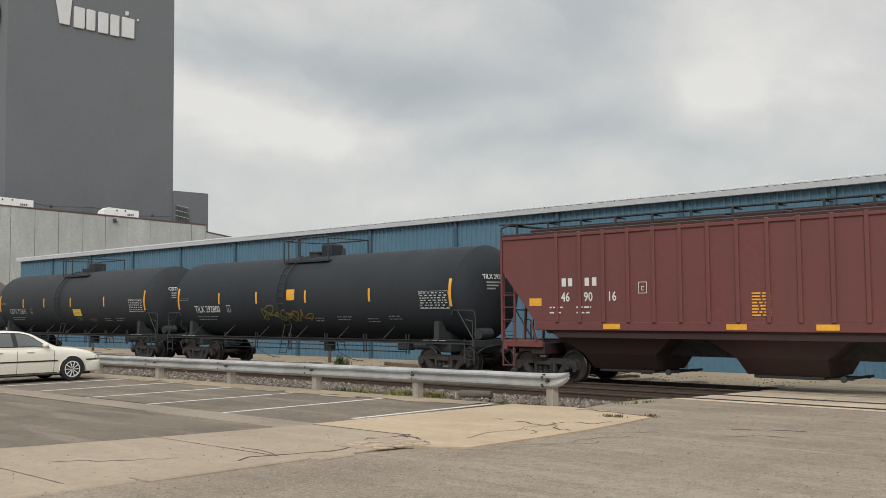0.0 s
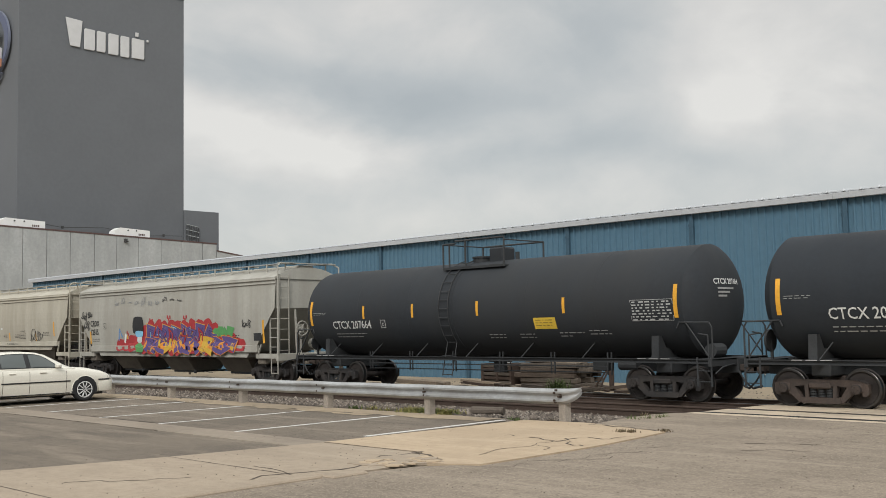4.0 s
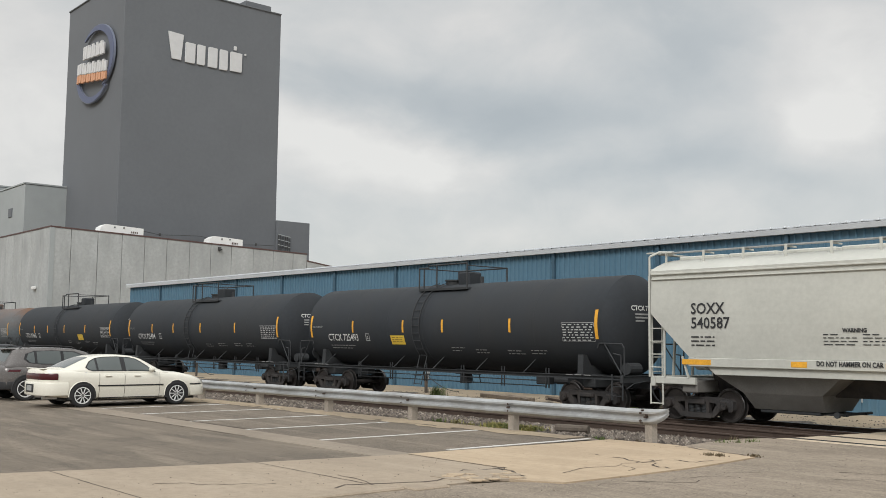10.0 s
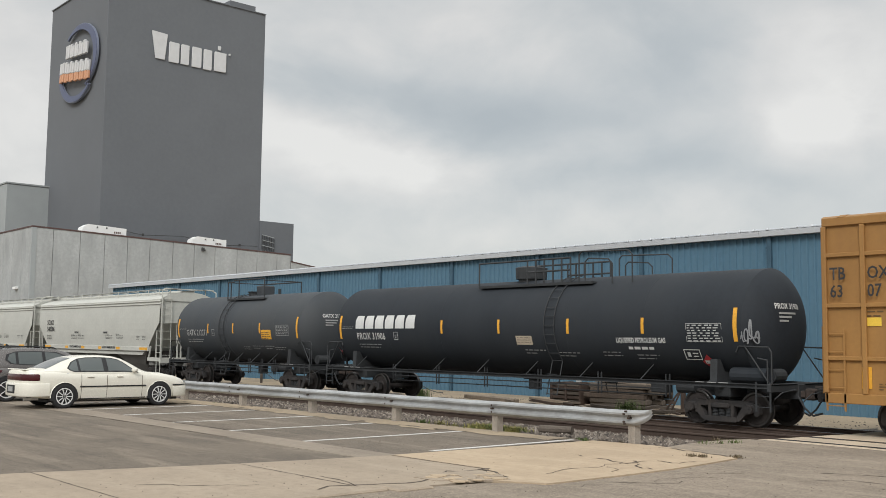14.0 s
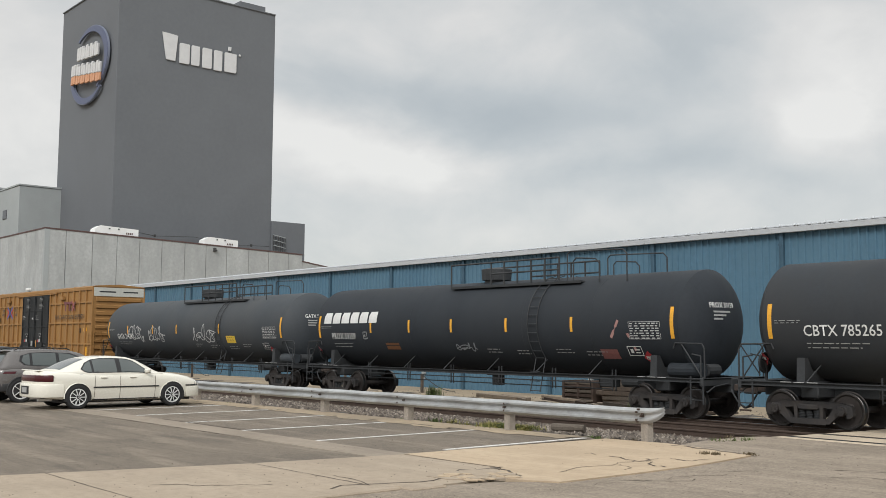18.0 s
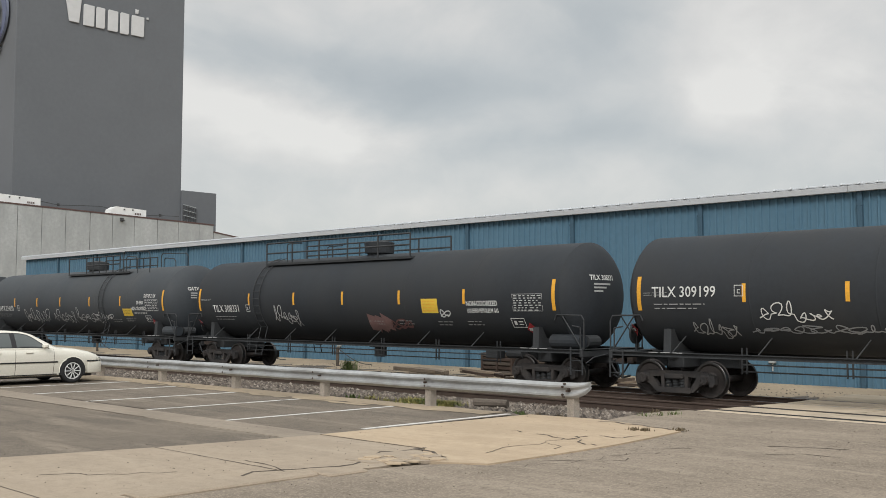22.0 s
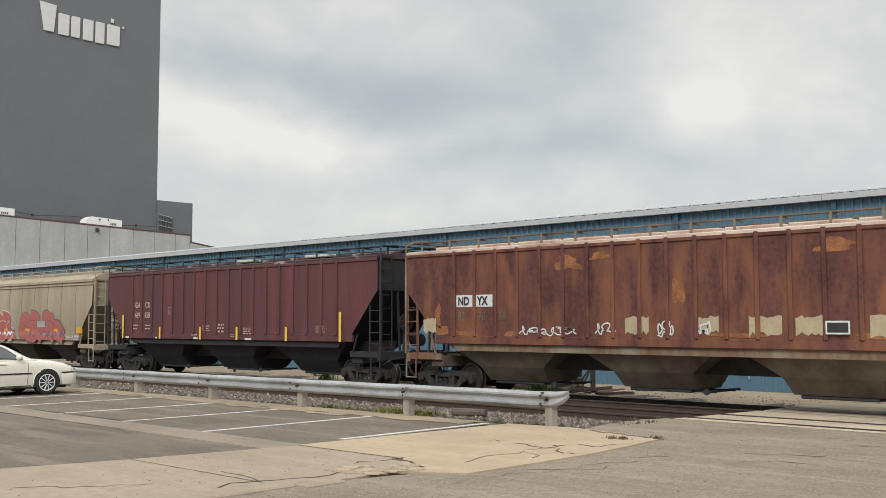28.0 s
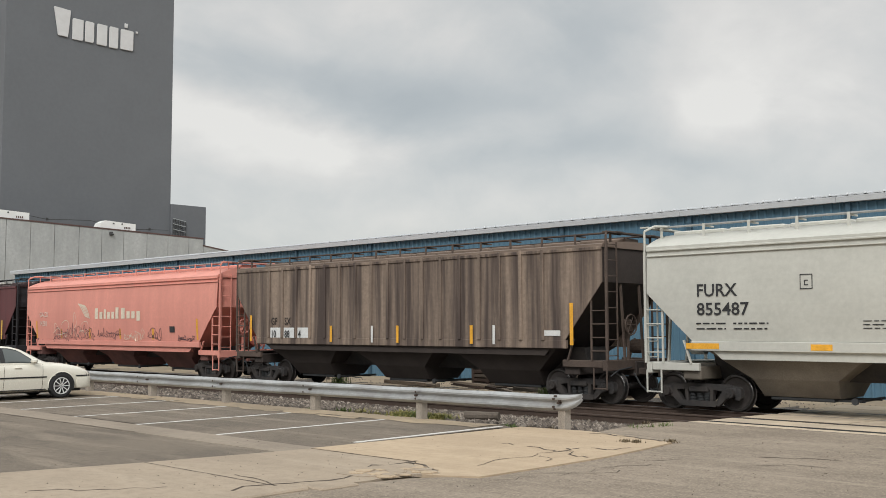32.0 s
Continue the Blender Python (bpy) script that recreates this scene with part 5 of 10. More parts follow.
        forms = [((0.0, 0.95), (0.72, 0.82), (0.25, 0.45), (1.0, 0.08)), ((0.08, 0.0), (0.2, 0.92), (0.78, 0.8), (0.62, 0.38), (1.02, 0.05)), ((0.55, 1.0), (0.12, 0.55), (0.75, 0.5), (0.3, 0.0)),
                 ((0.9, 0.85), (0.25, 0.95), (0.12, 0.25), (0.65, 0.06), (0.88, 0.42), (0.5, 0.5)), ((0.05, 1.0), (0.28, 0.25), (0.62, 0.55), (1.0, 0.05)), ((0.0, 0.12), (0.55, 0.55), (0.4, 0.98), (1.0, 0.7), (0.85, 0.1))]
        order = list(range(letters))
        rnd.shuffle(order)
        for q, k in enumerate(order):
            f = forms[(k * 5 + seed) % 6]
            sk = rnd.uniform(-0.12, 0.12)
            pts = [(x0 + (k - 0.08 + 1.16 * u + sk * (v - 0.5)) * w, z0 + (0.06 + 0.88 * v) * ht + rnd.uniform(-0.03, 0.03) * ht) for u, v in f]
            for _ in range(2 if soft else 0):
                pts = [pts[0]] + [(p[0] * s + r[0] * (1 - s), p[1] * s + r[1] * (1 - s)) for p, r in zip(pts, pts[1:]) for s in (0.75, 0.25)] + [pts[-1]]
            base = 0.009 + 0.0016 * q + over
            sw = stroke * w
            if shadow is not None:
                self.fat(bm, [(x + 0.10, z - 0.08) for x, z in pts], sw + 0.08, base - 0.0003, slots[shadow], rnd.uniform(0.8, 1.2))
            tp = rnd.uniform(0.8, 1.25)
            self.fat(bm, pts, sw + rim, base, slots[edge], tp)
            self.fat(bm, pts, sw, base + 0.0007, slots[fills[k % len(fills)]], tp)
            # colour changes along the stroke
            for j in range(2):
                i = rnd.randrange(len(pts) - 1)
                a, b = pts[i], pts[i + 1]
                t0, t1 = sorted((rnd.random(), rnd.random()))
                seg = [(a[0] + (b[0] - a[0]) * t, a[1] + (b[1] - a[1]) * t) for t in (t0, (t0 + t1) / 2, t1)]
                self.fat(bm, seg, sw * rnd.uniform(0.35, 0.9), base + 0.0011, slots[fills[(k + 1 + j) % len(fills)]], rnd.uniform(0.4, 1.2))
            if shine is not None:
                i = rnd.randrange(len(pts) - 1)
                a, b = Vector(pts[i]), Vector(pts[i + 1])
                d = (b - a).normalized()
                o = Vector((-d.y, d.x)) * sw * 0.34
                self.fat(bm, [tuple(a.lerp(b, 0.1) + o), tuple(a.lerp(b, 0.8) + o)], 0.035, base + 0.0014, slots[shine])
        return self.finish(bm, mats, label)


# ------------------------------------------------------------ train: tank cars
TR = 1.53


def tank_profile(half, head=0.72, r=TR):
    pts = []
    cut = radians(66)  # the jacket's head meets the shell in a crease
    for i in range(11):
        a = cut * i / 10
        pts.append((-half - head * (math.cos(a) - math.cos(cut)) / (1 - math.cos(cut)), r * math.sin(a) / math.sin(cut) if i else 0.001))
    return pts + [(-u, q) for u, q in pts[::-1]]


RAIL_POSTS = {}


def railing(parent, posts, top, z0, z1, y, mat, closed=(), r=0.03):
    bm = B()
    rod(bm, (top[0], y, z1), (top[1], y, z1), r, 6)
    rail = part("handrail", bm, mat, parent)
    for (xa, xb, zz) in closed:
        bm = B()
        rod(bm, (xa, y, zz), (xb, y, zz), r, 6)
        part("mid_rail", bm, mat, parent)
    key = (round(z1 - z0, 3), r, mat.name)
    if key not in RAIL_POSTS:
        RAIL_POSTS[key] = mesh_of("post", rod(B(), (0, 0, 0), (0, 0, z1 - z0), r, 6), mat)
    for x in posts:
        part("post", RAIL_POSTS[key], mat, rail).location = (x, y, z0)
    return rail


def outline_box(sd, x0, x1, z0, z1, mat, label="small outlined stencil box"):
    bm = B()
    t = 0.022
    for p, q, u, v in ((x0, x1, z0, z0 + t), (x0, x1, z1 - t, z1), (x0, x0 + t, z0 + t, z1 - t), (x1 - t, x1, z0 + t, z1 - t), (x0 + 0.1, x0 + 0.2, z0 + 0.08, z1 - 0.08), (x0 + 0.27, x1 - 0.08, z0 + 0.08, z0 + 0.11), (x0 + 0.27, x1 - 0.08, z1 - 0.12, z1 - 0.09)):
        sheet(bm, [[(p, 0, u), (q, 0, u)], [(p, 0, v), (q, 0, v)]])
    return sd.lay("stencil_box", bm, mat, label, 0.01)


def tank_car(label, length, mat, words=(), deck=(-1.35, 1.3), long_deck=False, belt=False, stripes=(-0.31, -0.15, 0.04, 0.26), seed=1, truck_mat=None,
             panel=True, square=None, lpg=False, dim=False, r=TR, category="tank car"):
    rnd = random.Random(seed)
    random.seed(seed)
    car = thing("tank_car", label, category, "cars of the freight train")
    h = length / 2
    zc = 1.14 + r
    bm = B()
    lathe(bm, tank_profile(h + 0.2, 0.6, r), 64, "x")
    moved(bm, Matrix.Translation((0, 0, zc)))
    bmesh.ops.remove_doubles(bm, verts=bm.verts, dist=0.002)
    part("tank", bm, mat, car, smooth=True).data.set_sharp_from_angle(angle=radians(14))
    for x in (-h * 0.66, -h * 0.33, h * 0.33, h * 0.66):
        bm = B()
        lathe(bm, [(x - 0.03, r - 0.01), (x - 0.02, r + 0.004), (x + 0.02, r + 0.004), (x + 0.03, r - 0.01)], 56, "x")
        moved(bm, Matrix.Translation((0, 0, zc)))
        part("weld_seam", bm, mat, car, smooth=True)
    # bolster saddles, stub sills, end platforms
    tx = h - 0.75
    for s in (-1, 1):
        bm = B()
        box(bm, s * tx - 0.24, s * tx + 0.24, -1.0, 1.0, 0.74, 1.16, 0.03)
        prism(bm, [(-1.40, 1.04), (1.40, 1.04), (1.36, 1.75), (1.22, 1.75), (1.0, 1.42), (-1.0, 1.42), (-1.22, 1.75), (-1.36, 1.75)], "x", s * tx - 0.11, s * tx + 0.11)
        part("bolster", bm, M_BLACK, car)
        bm = B()
        xa, xb = sorted((s * (tx - 1.4), s * (h + 1.0)))
        box(bm, xa, xb, -0.19, 0.19, 0.74, 1.14, 0.02)
        part("draft_sill", bm, M_BLACK, car)
        bm = B()
        xe = s * (h + 0.98)
        box(bm, min(xe, xe - s * 0.5), max(xe, xe - s * 0.5), -1.45, 1.45, 1.1, 1.15, 0.01)
        box(bm, min(xe, xe - s * 0.1), max(xe, xe - s * 0.1), -1.5, 1.5, 0.95, 1.16, 0.01)
        part("end_platform", bm, M_BLACK, car, "black grated end platform")
        for yy in (-1.42, 1.42):
            bm = B()
            pipe(bm, [(xe, yy, 1.15), (xe, yy, 1.95), (xe - s * 0.08, yy, 2.08), (xe - s * 0.95, yy, 2.1), (xe - s * 1.02, yy, 1.95)], 0.022)
            pipe(bm, [(xe - s * 0.12, yy, 1.15), (xe - s * 0.12, yy, 1.75), (xe - s * 0.4, yy, 1.8)], 0.02)
            rod(bm, (xe - s * 0.1, yy, 1.2), (xe - s * 0.75, yy, 2.08), 0.02)
            part("end_handrail", bm, M_BLACK, car)
        ladder(car, s * (h + 0.76), -1.47, 0.45, 1.2, M_BLACK, "x", 0.4, 3, "sill_step")
        coupler(car, xe, s)
        truck(car, s * tx, truck_mat)
    # brake gear on one end, equipment box
    bm = B()
    rod(bm, (h + 0.62, -0.9, 1.35), (h + 0.62, -0.35, 1.35), 0.18, 12)
    part("air_reservoir", bm, M_BLACK, car)
    bm = B()
    rod(bm, (h - 2.3, -0.75, 0.95), (h - 1.7, -0.75, 0.95), 0.16, 12)
    part("brake_cylinder", bm, M_BLACK, car)
    bm = B()
    box(bm, h - 3.4, h - 2.9, -0.6, -0.2, 0.75, 1.1, 0.03)
    part("control_valve", bm, M_BLACK, car)
    bm = B()
    rod(bm, (-h - 0.6, -0.75, 1.6), (-h - 0.66, -0.75, 1.6), 0.28, 16)
    beam(bm, (-h - 0.6, -0.75, 1.15), (-h - 0.6, -0.75, 1.6), 0.06, 0.06)
    part("brake_wheel", bm, M_BLACK, car)
    # side sill channel with brackets, pipework below
    for s in (-1, 1):
        bm = B()
        prism(bm, [(s * 1.40, 1.03), (s * 1.49, 1.03), (s * 1.49, 1.05), (s * 1.43, 1.06), (s * 1.43, 1.12), (s * 1.49, 1.13), (s * 1.49, 1.15), (s * 1.40, 1.15)], "x", -h - 0.95, h + 0.95)
        n = 7 if length < 17 else 8
        for k in range(n):
            x = -h + 0.9 + k * (length - 1.8) / (n - 1)
            rod(bm, (x, s * 1.43, 1.12), (x + 0.2, s * 1.05, zc - math.sqrt(max(0.01, r * r - 1.05 * 1.05))), 0.018, 5)
        part("side_sill", bm, M_BLACK, car, "black side sill channel")
        for e in (-1, 1):
            bm = B()
            for k in range(3):
                x = e * tx - 0.5 + k * 0.36
                box(bm, x, x + 0.28, min(s * 1.491, s * 1.494), max(s * 1.491, s * 1.494), 1.135, 1.155)
            part("sill_stencil", bm, M_LETTER_DIM, car, "pale stencil strip on the sill")
    bm = B()
    low = 0.72
    xa, xb = -h + 2.6, h - 2.6
    for zz in (low, low + 0.17):
        rod(bm, (xa, -0.95, zz), (xb, -0.95, zz), 0.02, 5)
    for k in range(6):
        x = xa + (xb - xa) * k / 5
        beam(bm, (x, -0.95, low - 0.06), (x, -0.95, 1.3), 0.035, 0.03)
        beam(bm, (x + 0.13, -0.95, low - 0.06), (x + 0.13, -0.95, 1.3), 0.035, 0.03)
    part("brake_pipe", bm, M_BLACK, car)
    bm = B()
    rod(bm, (0.2, 0, 0.62), (0.2, 0, 1.2), 0.22, 12)
    box(bm, -0.1, 0.5, -0.3, 0.3, 0.95, 1.16, 0.03)
    part("bottom_outlet", bm, M_BLACK, car)
    # crown platform, housing, ladder
    d0, d1 = deck
    zt = zc + r - 0.16
    d_end, tail = d1, d1
    if long_deck and d0 > -2:  # the deck stops short, hoops run on past the ladder
        d1 = d0 + 0.77 * (d_end - d0)
    bm = B()
    for yy in (-0.95, 0.55):
        box(bm, d0, d1, yy, yy + 0.4, zt - 0.08, zt - 0.03)
    box(bm, d0, d1, -1.0, -0.95, zt - 0.10, zt - 0.02)
    part("crown_platform", bm, M_BLACK, car, "black grated platform on the crown")
    zr = zt + 0.74
    if long_deck:
        n = 5
        last = d1 - 0.9 if d1 < d_end else d1
        px = [d0 + (last - d0) * k / n for k in range(n + 1)]
        for yy in (-0.97, 0.97):
            xs0 = d0 if d1 == d_end else long_deck + 0.75
            railing(car, px if d1 == d_end else [d0] + [xs0 + (last - xs0) * k / 5 for k in range(6)], (d0, last), zt - 0.1, zr, yy, M_BLACK, [(xs0, last, zt + 0.36)])
            if d1 < d_end:
                for k, (xa, xb, up) in enumerate(((d1 - 0.55, d_end, 0.16), (d1 - 0.3, d1 + 0.75, -0.06))):
                    bm = B()
                    pipe(bm, [(xa, yy, zt - 0.1), (xa, yy, zr + up - 0.1), (xa + 0.12, yy, zr + up), (xb - 0.15, yy, zr + up - 0.06), (xb, yy, zr + up - 0.2), (xb, yy, zt - 0.12)], 0.022)
                    part("safety_hoop", bm, M_BLACK, car)
        hx = long_deck
        bm = B()
        lathe(bm, [(zt - 0.1, 0.42), (zt + 0.2, 0.42), (zt + 0.21, 0.52), (zt + 0.58, 0.54), (zt + 0.60, 0.50), (zt + 0.66, 0.1)], 20, "z", True)
        moved(bm, Matrix.Translation((hx, 0, 0)))
        part("valve_bonnet", bm, M_TANK_BROWN if mat is M_TANK_BROWN else M_BLACK, car, "round valve bonnet", smooth=False)
        if d1 == d_end:
            for yy in (-0.97, 0.97):
                bm = B()
                pipe(bm, [(d0 + 1.3, yy, zt), (d0 + 1.3, yy, zr - 0.1), (d0 + 1.42, yy, zr - 0.06), (d0 + 2.2, yy, zr - 0.06)], 0.02)
                part("safety_hoop", bm, M_BLACK, car)
    else:
        px = [d0, d0 + 0.32, (d0 + d1) / 2 - 0.1, d1]
        railing(car, [d0, d0 + 0.28], (d0, d0 + 0.55), zt - 0.1, zr, -0.97, M_BLACK)
        railing(car, [d0 + 1.0, d1], (d0 + 0.55, d1), zt - 0.1, zr + 0.08, -0.97, M_BLACK)
        railing(car, [d0, d1], (d0, d1), zt - 0.1, zr, 0.97, M_BLACK)
        for xx in (d0, d1):
            bm = B()
            rod(bm, (xx, -0.97, zr), (xx, 0.97, zr), 0.02, 6)
            part("cross_rail", bm, M_BLACK, car)
        bm = B()
        box(bm, d0 + 1.42, d0 + 2.02, -0.32, 0.32, zt - 0.1, zt + 0.58, 0.05)
        part("valve_housing", bm, mat, car, "box-shaped valve housing")
        bm = B()
        rod(bm, (d0 + 0.9, -0.05, zt - 0.05), (d0 + 0.9, -0.05, zt + 0.28), 0.3, 16)
        rod(bm, (d0 + 0.9, -0.05, zt + 0.28), (d0 + 0.9, -0.05, zt + 0.33), 0.34, 16)
        part("manway", bm, M_BLACK, car)
        bm = B()
        rod(bm, (d1 - 0.28, 0, zt - 0.05), (d1 - 0.28, 0, zt + 0.4), 0.07, 8)
        part("relief_valve", bm, M_BLACK, car)
    lx = d0 + 0.55 if not long_deck else (d0 + 0.2 if d1 == d_end else d0 + 0.58 * (d_end - d0))
    for s in (-1, 1):
        bm = B()
        arcp = [(a, r + 0.07) for a in (100, 112, 124, 136, 148, 160, 170, 180, 190, 200, 212, 222)]
        for dx in (-0.21, 0.21):
            pipe(bm, [(lx + dx, s * q * math.cos(radians(a)), zc + q * math.sin(radians(a))) for a, q in arcp] + [(lx + dx, -s * 1.45, 0.55)], 0.018, 5)
        lad = part("ladder", bm, M_BLACK, car)
        for a, q in arcp[1:]:
            part("rung", rung_mesh(0.42, "x", M_BLACK), M_BLACK, lad).location = (lx, s * q * math.cos(radians(a)), zc + q * math.sin(radians(a)))
        for z in (0.58, 0.88, 1.18):
            part("rung", rung_mesh(0.42, "x", M_BLACK), M_BLACK, lad).location = (lx, -s * 1.45, z)
    if belt:
        bm = B()
        lathe(bm, [(lx - 0.33, r - 0.01), (lx - 0.32, r + 0.012), (lx + 0.32, r + 0.012), (lx + 0.33, r - 0.01)], 56, "x")
        moved(bm, Matrix.Translation((0, 0, zc)))
        part("jacket_belt", bm, mat, car, "raised jacket band round the tank", smooth=False)

    def surface(x, z):
        e = 0.0
        if abs(x) > h + 0.2:
            e = ((abs(x) - h - 0.2) / 0.62) ** 2
        rr = r * math.sqrt(max(0.02, 1 - e))
        return -math.sqrt(max(0.01, rr * rr - (z - zc) ** 2))
    sd = Side(car, surface)

    def head_x(q):
        """How far the tank head stands out, at a share of its radius."""
        cut = radians(66)
        return h + 0.2 + 0.6 * (math.sqrt(1 - (q * math.sin(cut)) ** 2) - math.cos(cut)) / (1 - math.cos(cut))
    zm = 2.62 - TR + r  # height of the row of marks
    L_MAT = M_LETTER_DIM if dim else M_LETTER
    zs = zm + 0.02
    for s in (-1, 1):
        sd.rect("stripe", s * h - 0.06, s * h + 0.06, zs - 0.42, zs + 0.46, M_YELLOW, "tall yellow reflector strip")
    for f in stripes:
        sd.rect("stripe", f * length - 0.05, f * length + 0.05, zs - 0.22, zs + 0.23, M_YELLOW, "yellow reflector strip")
    right = None
    for text, x, z, size, sq in words:
        ob = sd.words(text, x, zm + z, size * 0.95, L_MAT, sq, bold=0.003) if text else None
        if ob and right is None:
            right = max(v.co.x for v in ob.data.vertices)
    if right is not None:
        x, z = words[0][1], words[0][2]
        sd.bars(x + 0.05, zm + z - 0.2, ((right - x) * 0.8, (right - x) * 0.7), M_LETTER_DIM, 0.035, 0.07)
        sd.frame_mark(right + 0.5, zm + z, 0.24, L_MAT)
    if panel:
        if lpg:
            sd.data_panel(h - 1.52, zm - 0.42, 1.12, 0.5, M_LETTER_MID)
        else:
            sd.data_panel(h - 1.4, zm - 0.47, 1.32, 0.57, M_LETTER_MID)
    if square:
        sd.rect("notice", square * length, square * length + 0.82, zm - 0.64, zm - 0.31, M_YELLOW_B, "yellow notice plate")
        sd.bars(square * length + 0.08, zm - 0.39, (0.65, 0.62, 0.6), M_LETTER_BLACK, 0.018, 0.06)
    sd.bars(-h + 0.15, zm + 0.04, (0.7, 0.65), M_LETTER_DIM, 0.02, 0.035)
    for f in (0.06, 0.14, 0.24, 0.31):
        sd.bars(f * length, zm - 0.72 - rnd.uniform(0, 0.1), (rnd.uniform(0.5, 0.9), rnd.uniform(0.4, 0.8)), M_LETTER_DIM, 0.035, 0.06)
    # reporting mark repeated on the tank head facing the street
    if words:
        bm = words_mesh(words[0][0], 0.15, 0.9, 0.004)
        bmesh.ops.triangulate(bm, faces=bm.faces[:])
        for v in bm.verts:
            y, z = -0.72 + v.co.x, zc + 0.42 + v.co.z
            q = min(0.98, math.hypot(y, z - zc) / r)
            v.co = Vector((head_x(q) + 0.02, y, z))
        part("lettering", bm, M_LETTER, car, "reporting mark on the tank head")
        bm = B()
        for k, w in enumerate((0.7, 0.5, 0.35)):
            z = zc + 0.28 - k * 0.1
            ya = -0.6
            pts = []
            for i in range(5):
                y = ya + w * i / 4
                row = []
                for zz in (z, z + 0.05):
                    q = min(0.98, math.hypot(y, zz - zc) / r)
                    row.append((head_x(q) + 0.015, y, zz))
                pts.append(row)
            sheet(bm, pts)
        part("stencil_lines", bm, M_LETTER_DIM, car, "small unreadable stencil lines")
    if lpg:
        sd.placard(h - 0.95, zm - 0.95, 0.2)
        sd.placard(-h - 0.35, zm - 0.9, 0.17)
        outline_box(sd, h - 1.7, h - 1.18, zm - 0.9, zm - 0.62, L_MAT)
        bm = B()
        rod(bm, (h - 0.3, -1.15, 1.35), (h + 0.75, -1.15, 1.35), 0.2, 14)
        part("air_reservoir", bm, mat, car, "horizontal air reservoir")
    return car, sd, zm


# ------------------------------------------------------------ train: covered hoppers
def hopper(label, length, mat, low, smooth_side=True, words=(), letter=None, pockets=3, sill=None, seed=1, ribs=16, trim=None, sill_marks=(), roof_mat=None,
           truck_mat=None, eave=4.12, sill_z=(1.5, 1.74), posts=True, bulge=0.07, walk_mat=None, slant=1.25, knee=2.95, skirt=None, seam_mat=None, end_mat=None):
    """A covered hopper: side sheets with slanting lower corners, slope sheets, pockets, roof with running boards, end cages."""
    random.seed(seed)
    car = thing("covered_hopper_car", label, "hopper car", "cars of the freight train")
    h, hw = length / 2, 1.55
    letter = letter or M_LETTER_BLACK
    trim = trim or mat
    sill = sill or mat
    roof_mat = roof_mat or mat
    walk_mat = walk_mat or trim
    z0, z1 = sill_z

    def surface(x, z):
        if not smooth_side:
            return -hw
        if z < z1 + 0.005:
            return -hw - 0.012
        t = (z - z1) / (eave - z1)
        return -(hw - 0.03 + bulge * math.sin(math.pi * min(1, max(0, t))))
    zs = [z1 + (eave - z1) * k / 8 for k in range(9)]

    def edge(z):
        return h if z >= knee else h - slant * (knee - z) / (knee - z1)
    for s in (-1, 1):
        bm = B()
        if not smooth_side:
            prism(bm, [(-h, eave), (h, eave), (h, knee), (h - slant, z1), (-h + slant, z1), (-h, knee)], "y", min(s * hw, s * (hw - 0.03)), max(s * hw, s * (hw - 0.03)))
            part("side_sheet", bm, mat, car)
            continue
        lv = sorted(set([z1 + (eave - z1) * k / 8 + (0.006 if k == 0 else 0) for k in range(9)] + [knee]))
        sheet(bm, [[(-edge(z), s * abs(surface(0, z)), z), (edge(z), s * abs(surface(0, z)), z)] for z in lv])
        thicken(bm, 0.02)
        bmesh.ops.recalc_face_normals(bm, faces=bm.faces)
        part("side_sheet", bm, mat, car, smooth=False)
    # body core: end sheets and slopes between the sides
    bm = B()
    prism(bm, [(-h + 0.03, eave - 0.02), (-h + 0.03, knee), (-h + 0.03 + slant * 1.6, z0 - 0.2), (h - 0.03 - slant * 1.6, z0 - 0.2), (h - 0.03, knee), (h - 0.03, eave - 0.02)], "y", -hw + 0.08, hw - 0.08)
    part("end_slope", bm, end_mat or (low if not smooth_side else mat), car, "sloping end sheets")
    # roof
    bm = B()
    half_roof = [(hw + 0.02, -0.06), (hw + 0.02, 0.02), (hw - 0.10, 0.09), (1.2, 0.20), (0.95, 0.29), (0.7, 0.36), (0.3, 0.41)] if smooth_side else [(hw + 0.02, -0.06), (hw + 0.02, 0.02), (hw - 0.1, 0.05), (0.75, 0.12), (0.3, 0.15)]
    prof = [(-y, eave + z) for y, z in half_roof] + [(y, eave + z) for y, z in half_roof[::-1]]
    prism(bm, prof, "x", -h - 0.02, h + 0.02)
    part("roof", bm, roof_mat, car, "gently arched roof")
    for zz, hh in ((eave - 0.10, 0.05), (eave - 0.24, 0.035)) if smooth_side else ((eave - 0.14, 0.09),):
        bm = B()
        for s in (-1, 1):
            box(bm, -h, h, s * (hw + 0.005) - 0.035, s * (hw + 0.005) + 0.035, zz, zz + hh, 0.01)
        part("eave_band", bm, trim if smooth_side else mat, car)
    # running boards
    zr = eave + (0.56 if smooth_side else 0.36)
    for s in (-1, 1):
        bm = B()
        box(bm, -h - 0.12, h + 0.12, min(s * 0.72, s * 0.975), max(s * 0.72, s * 0.975), zr, zr + 0.03)
        part("running_board", bm, M_GALV if smooth_side else walk_mat, car, "grated running board along the roof")
        bm = B()
        box(bm, -0.035, 0.035, min(s * 0.98, s * 1.0), max(s * 0.98, s * 1.0), eave + 0.08, zr + 0.03)
        box(bm, -0.02, 0.02, min(s * 0.5, s * 0.978), max(s * 0.5, s * 0.978), zr - 0.045, zr - 0.005)
        bracket = mesh_of("bracket", bm, walk_mat)
        n = int(length / 1.2)
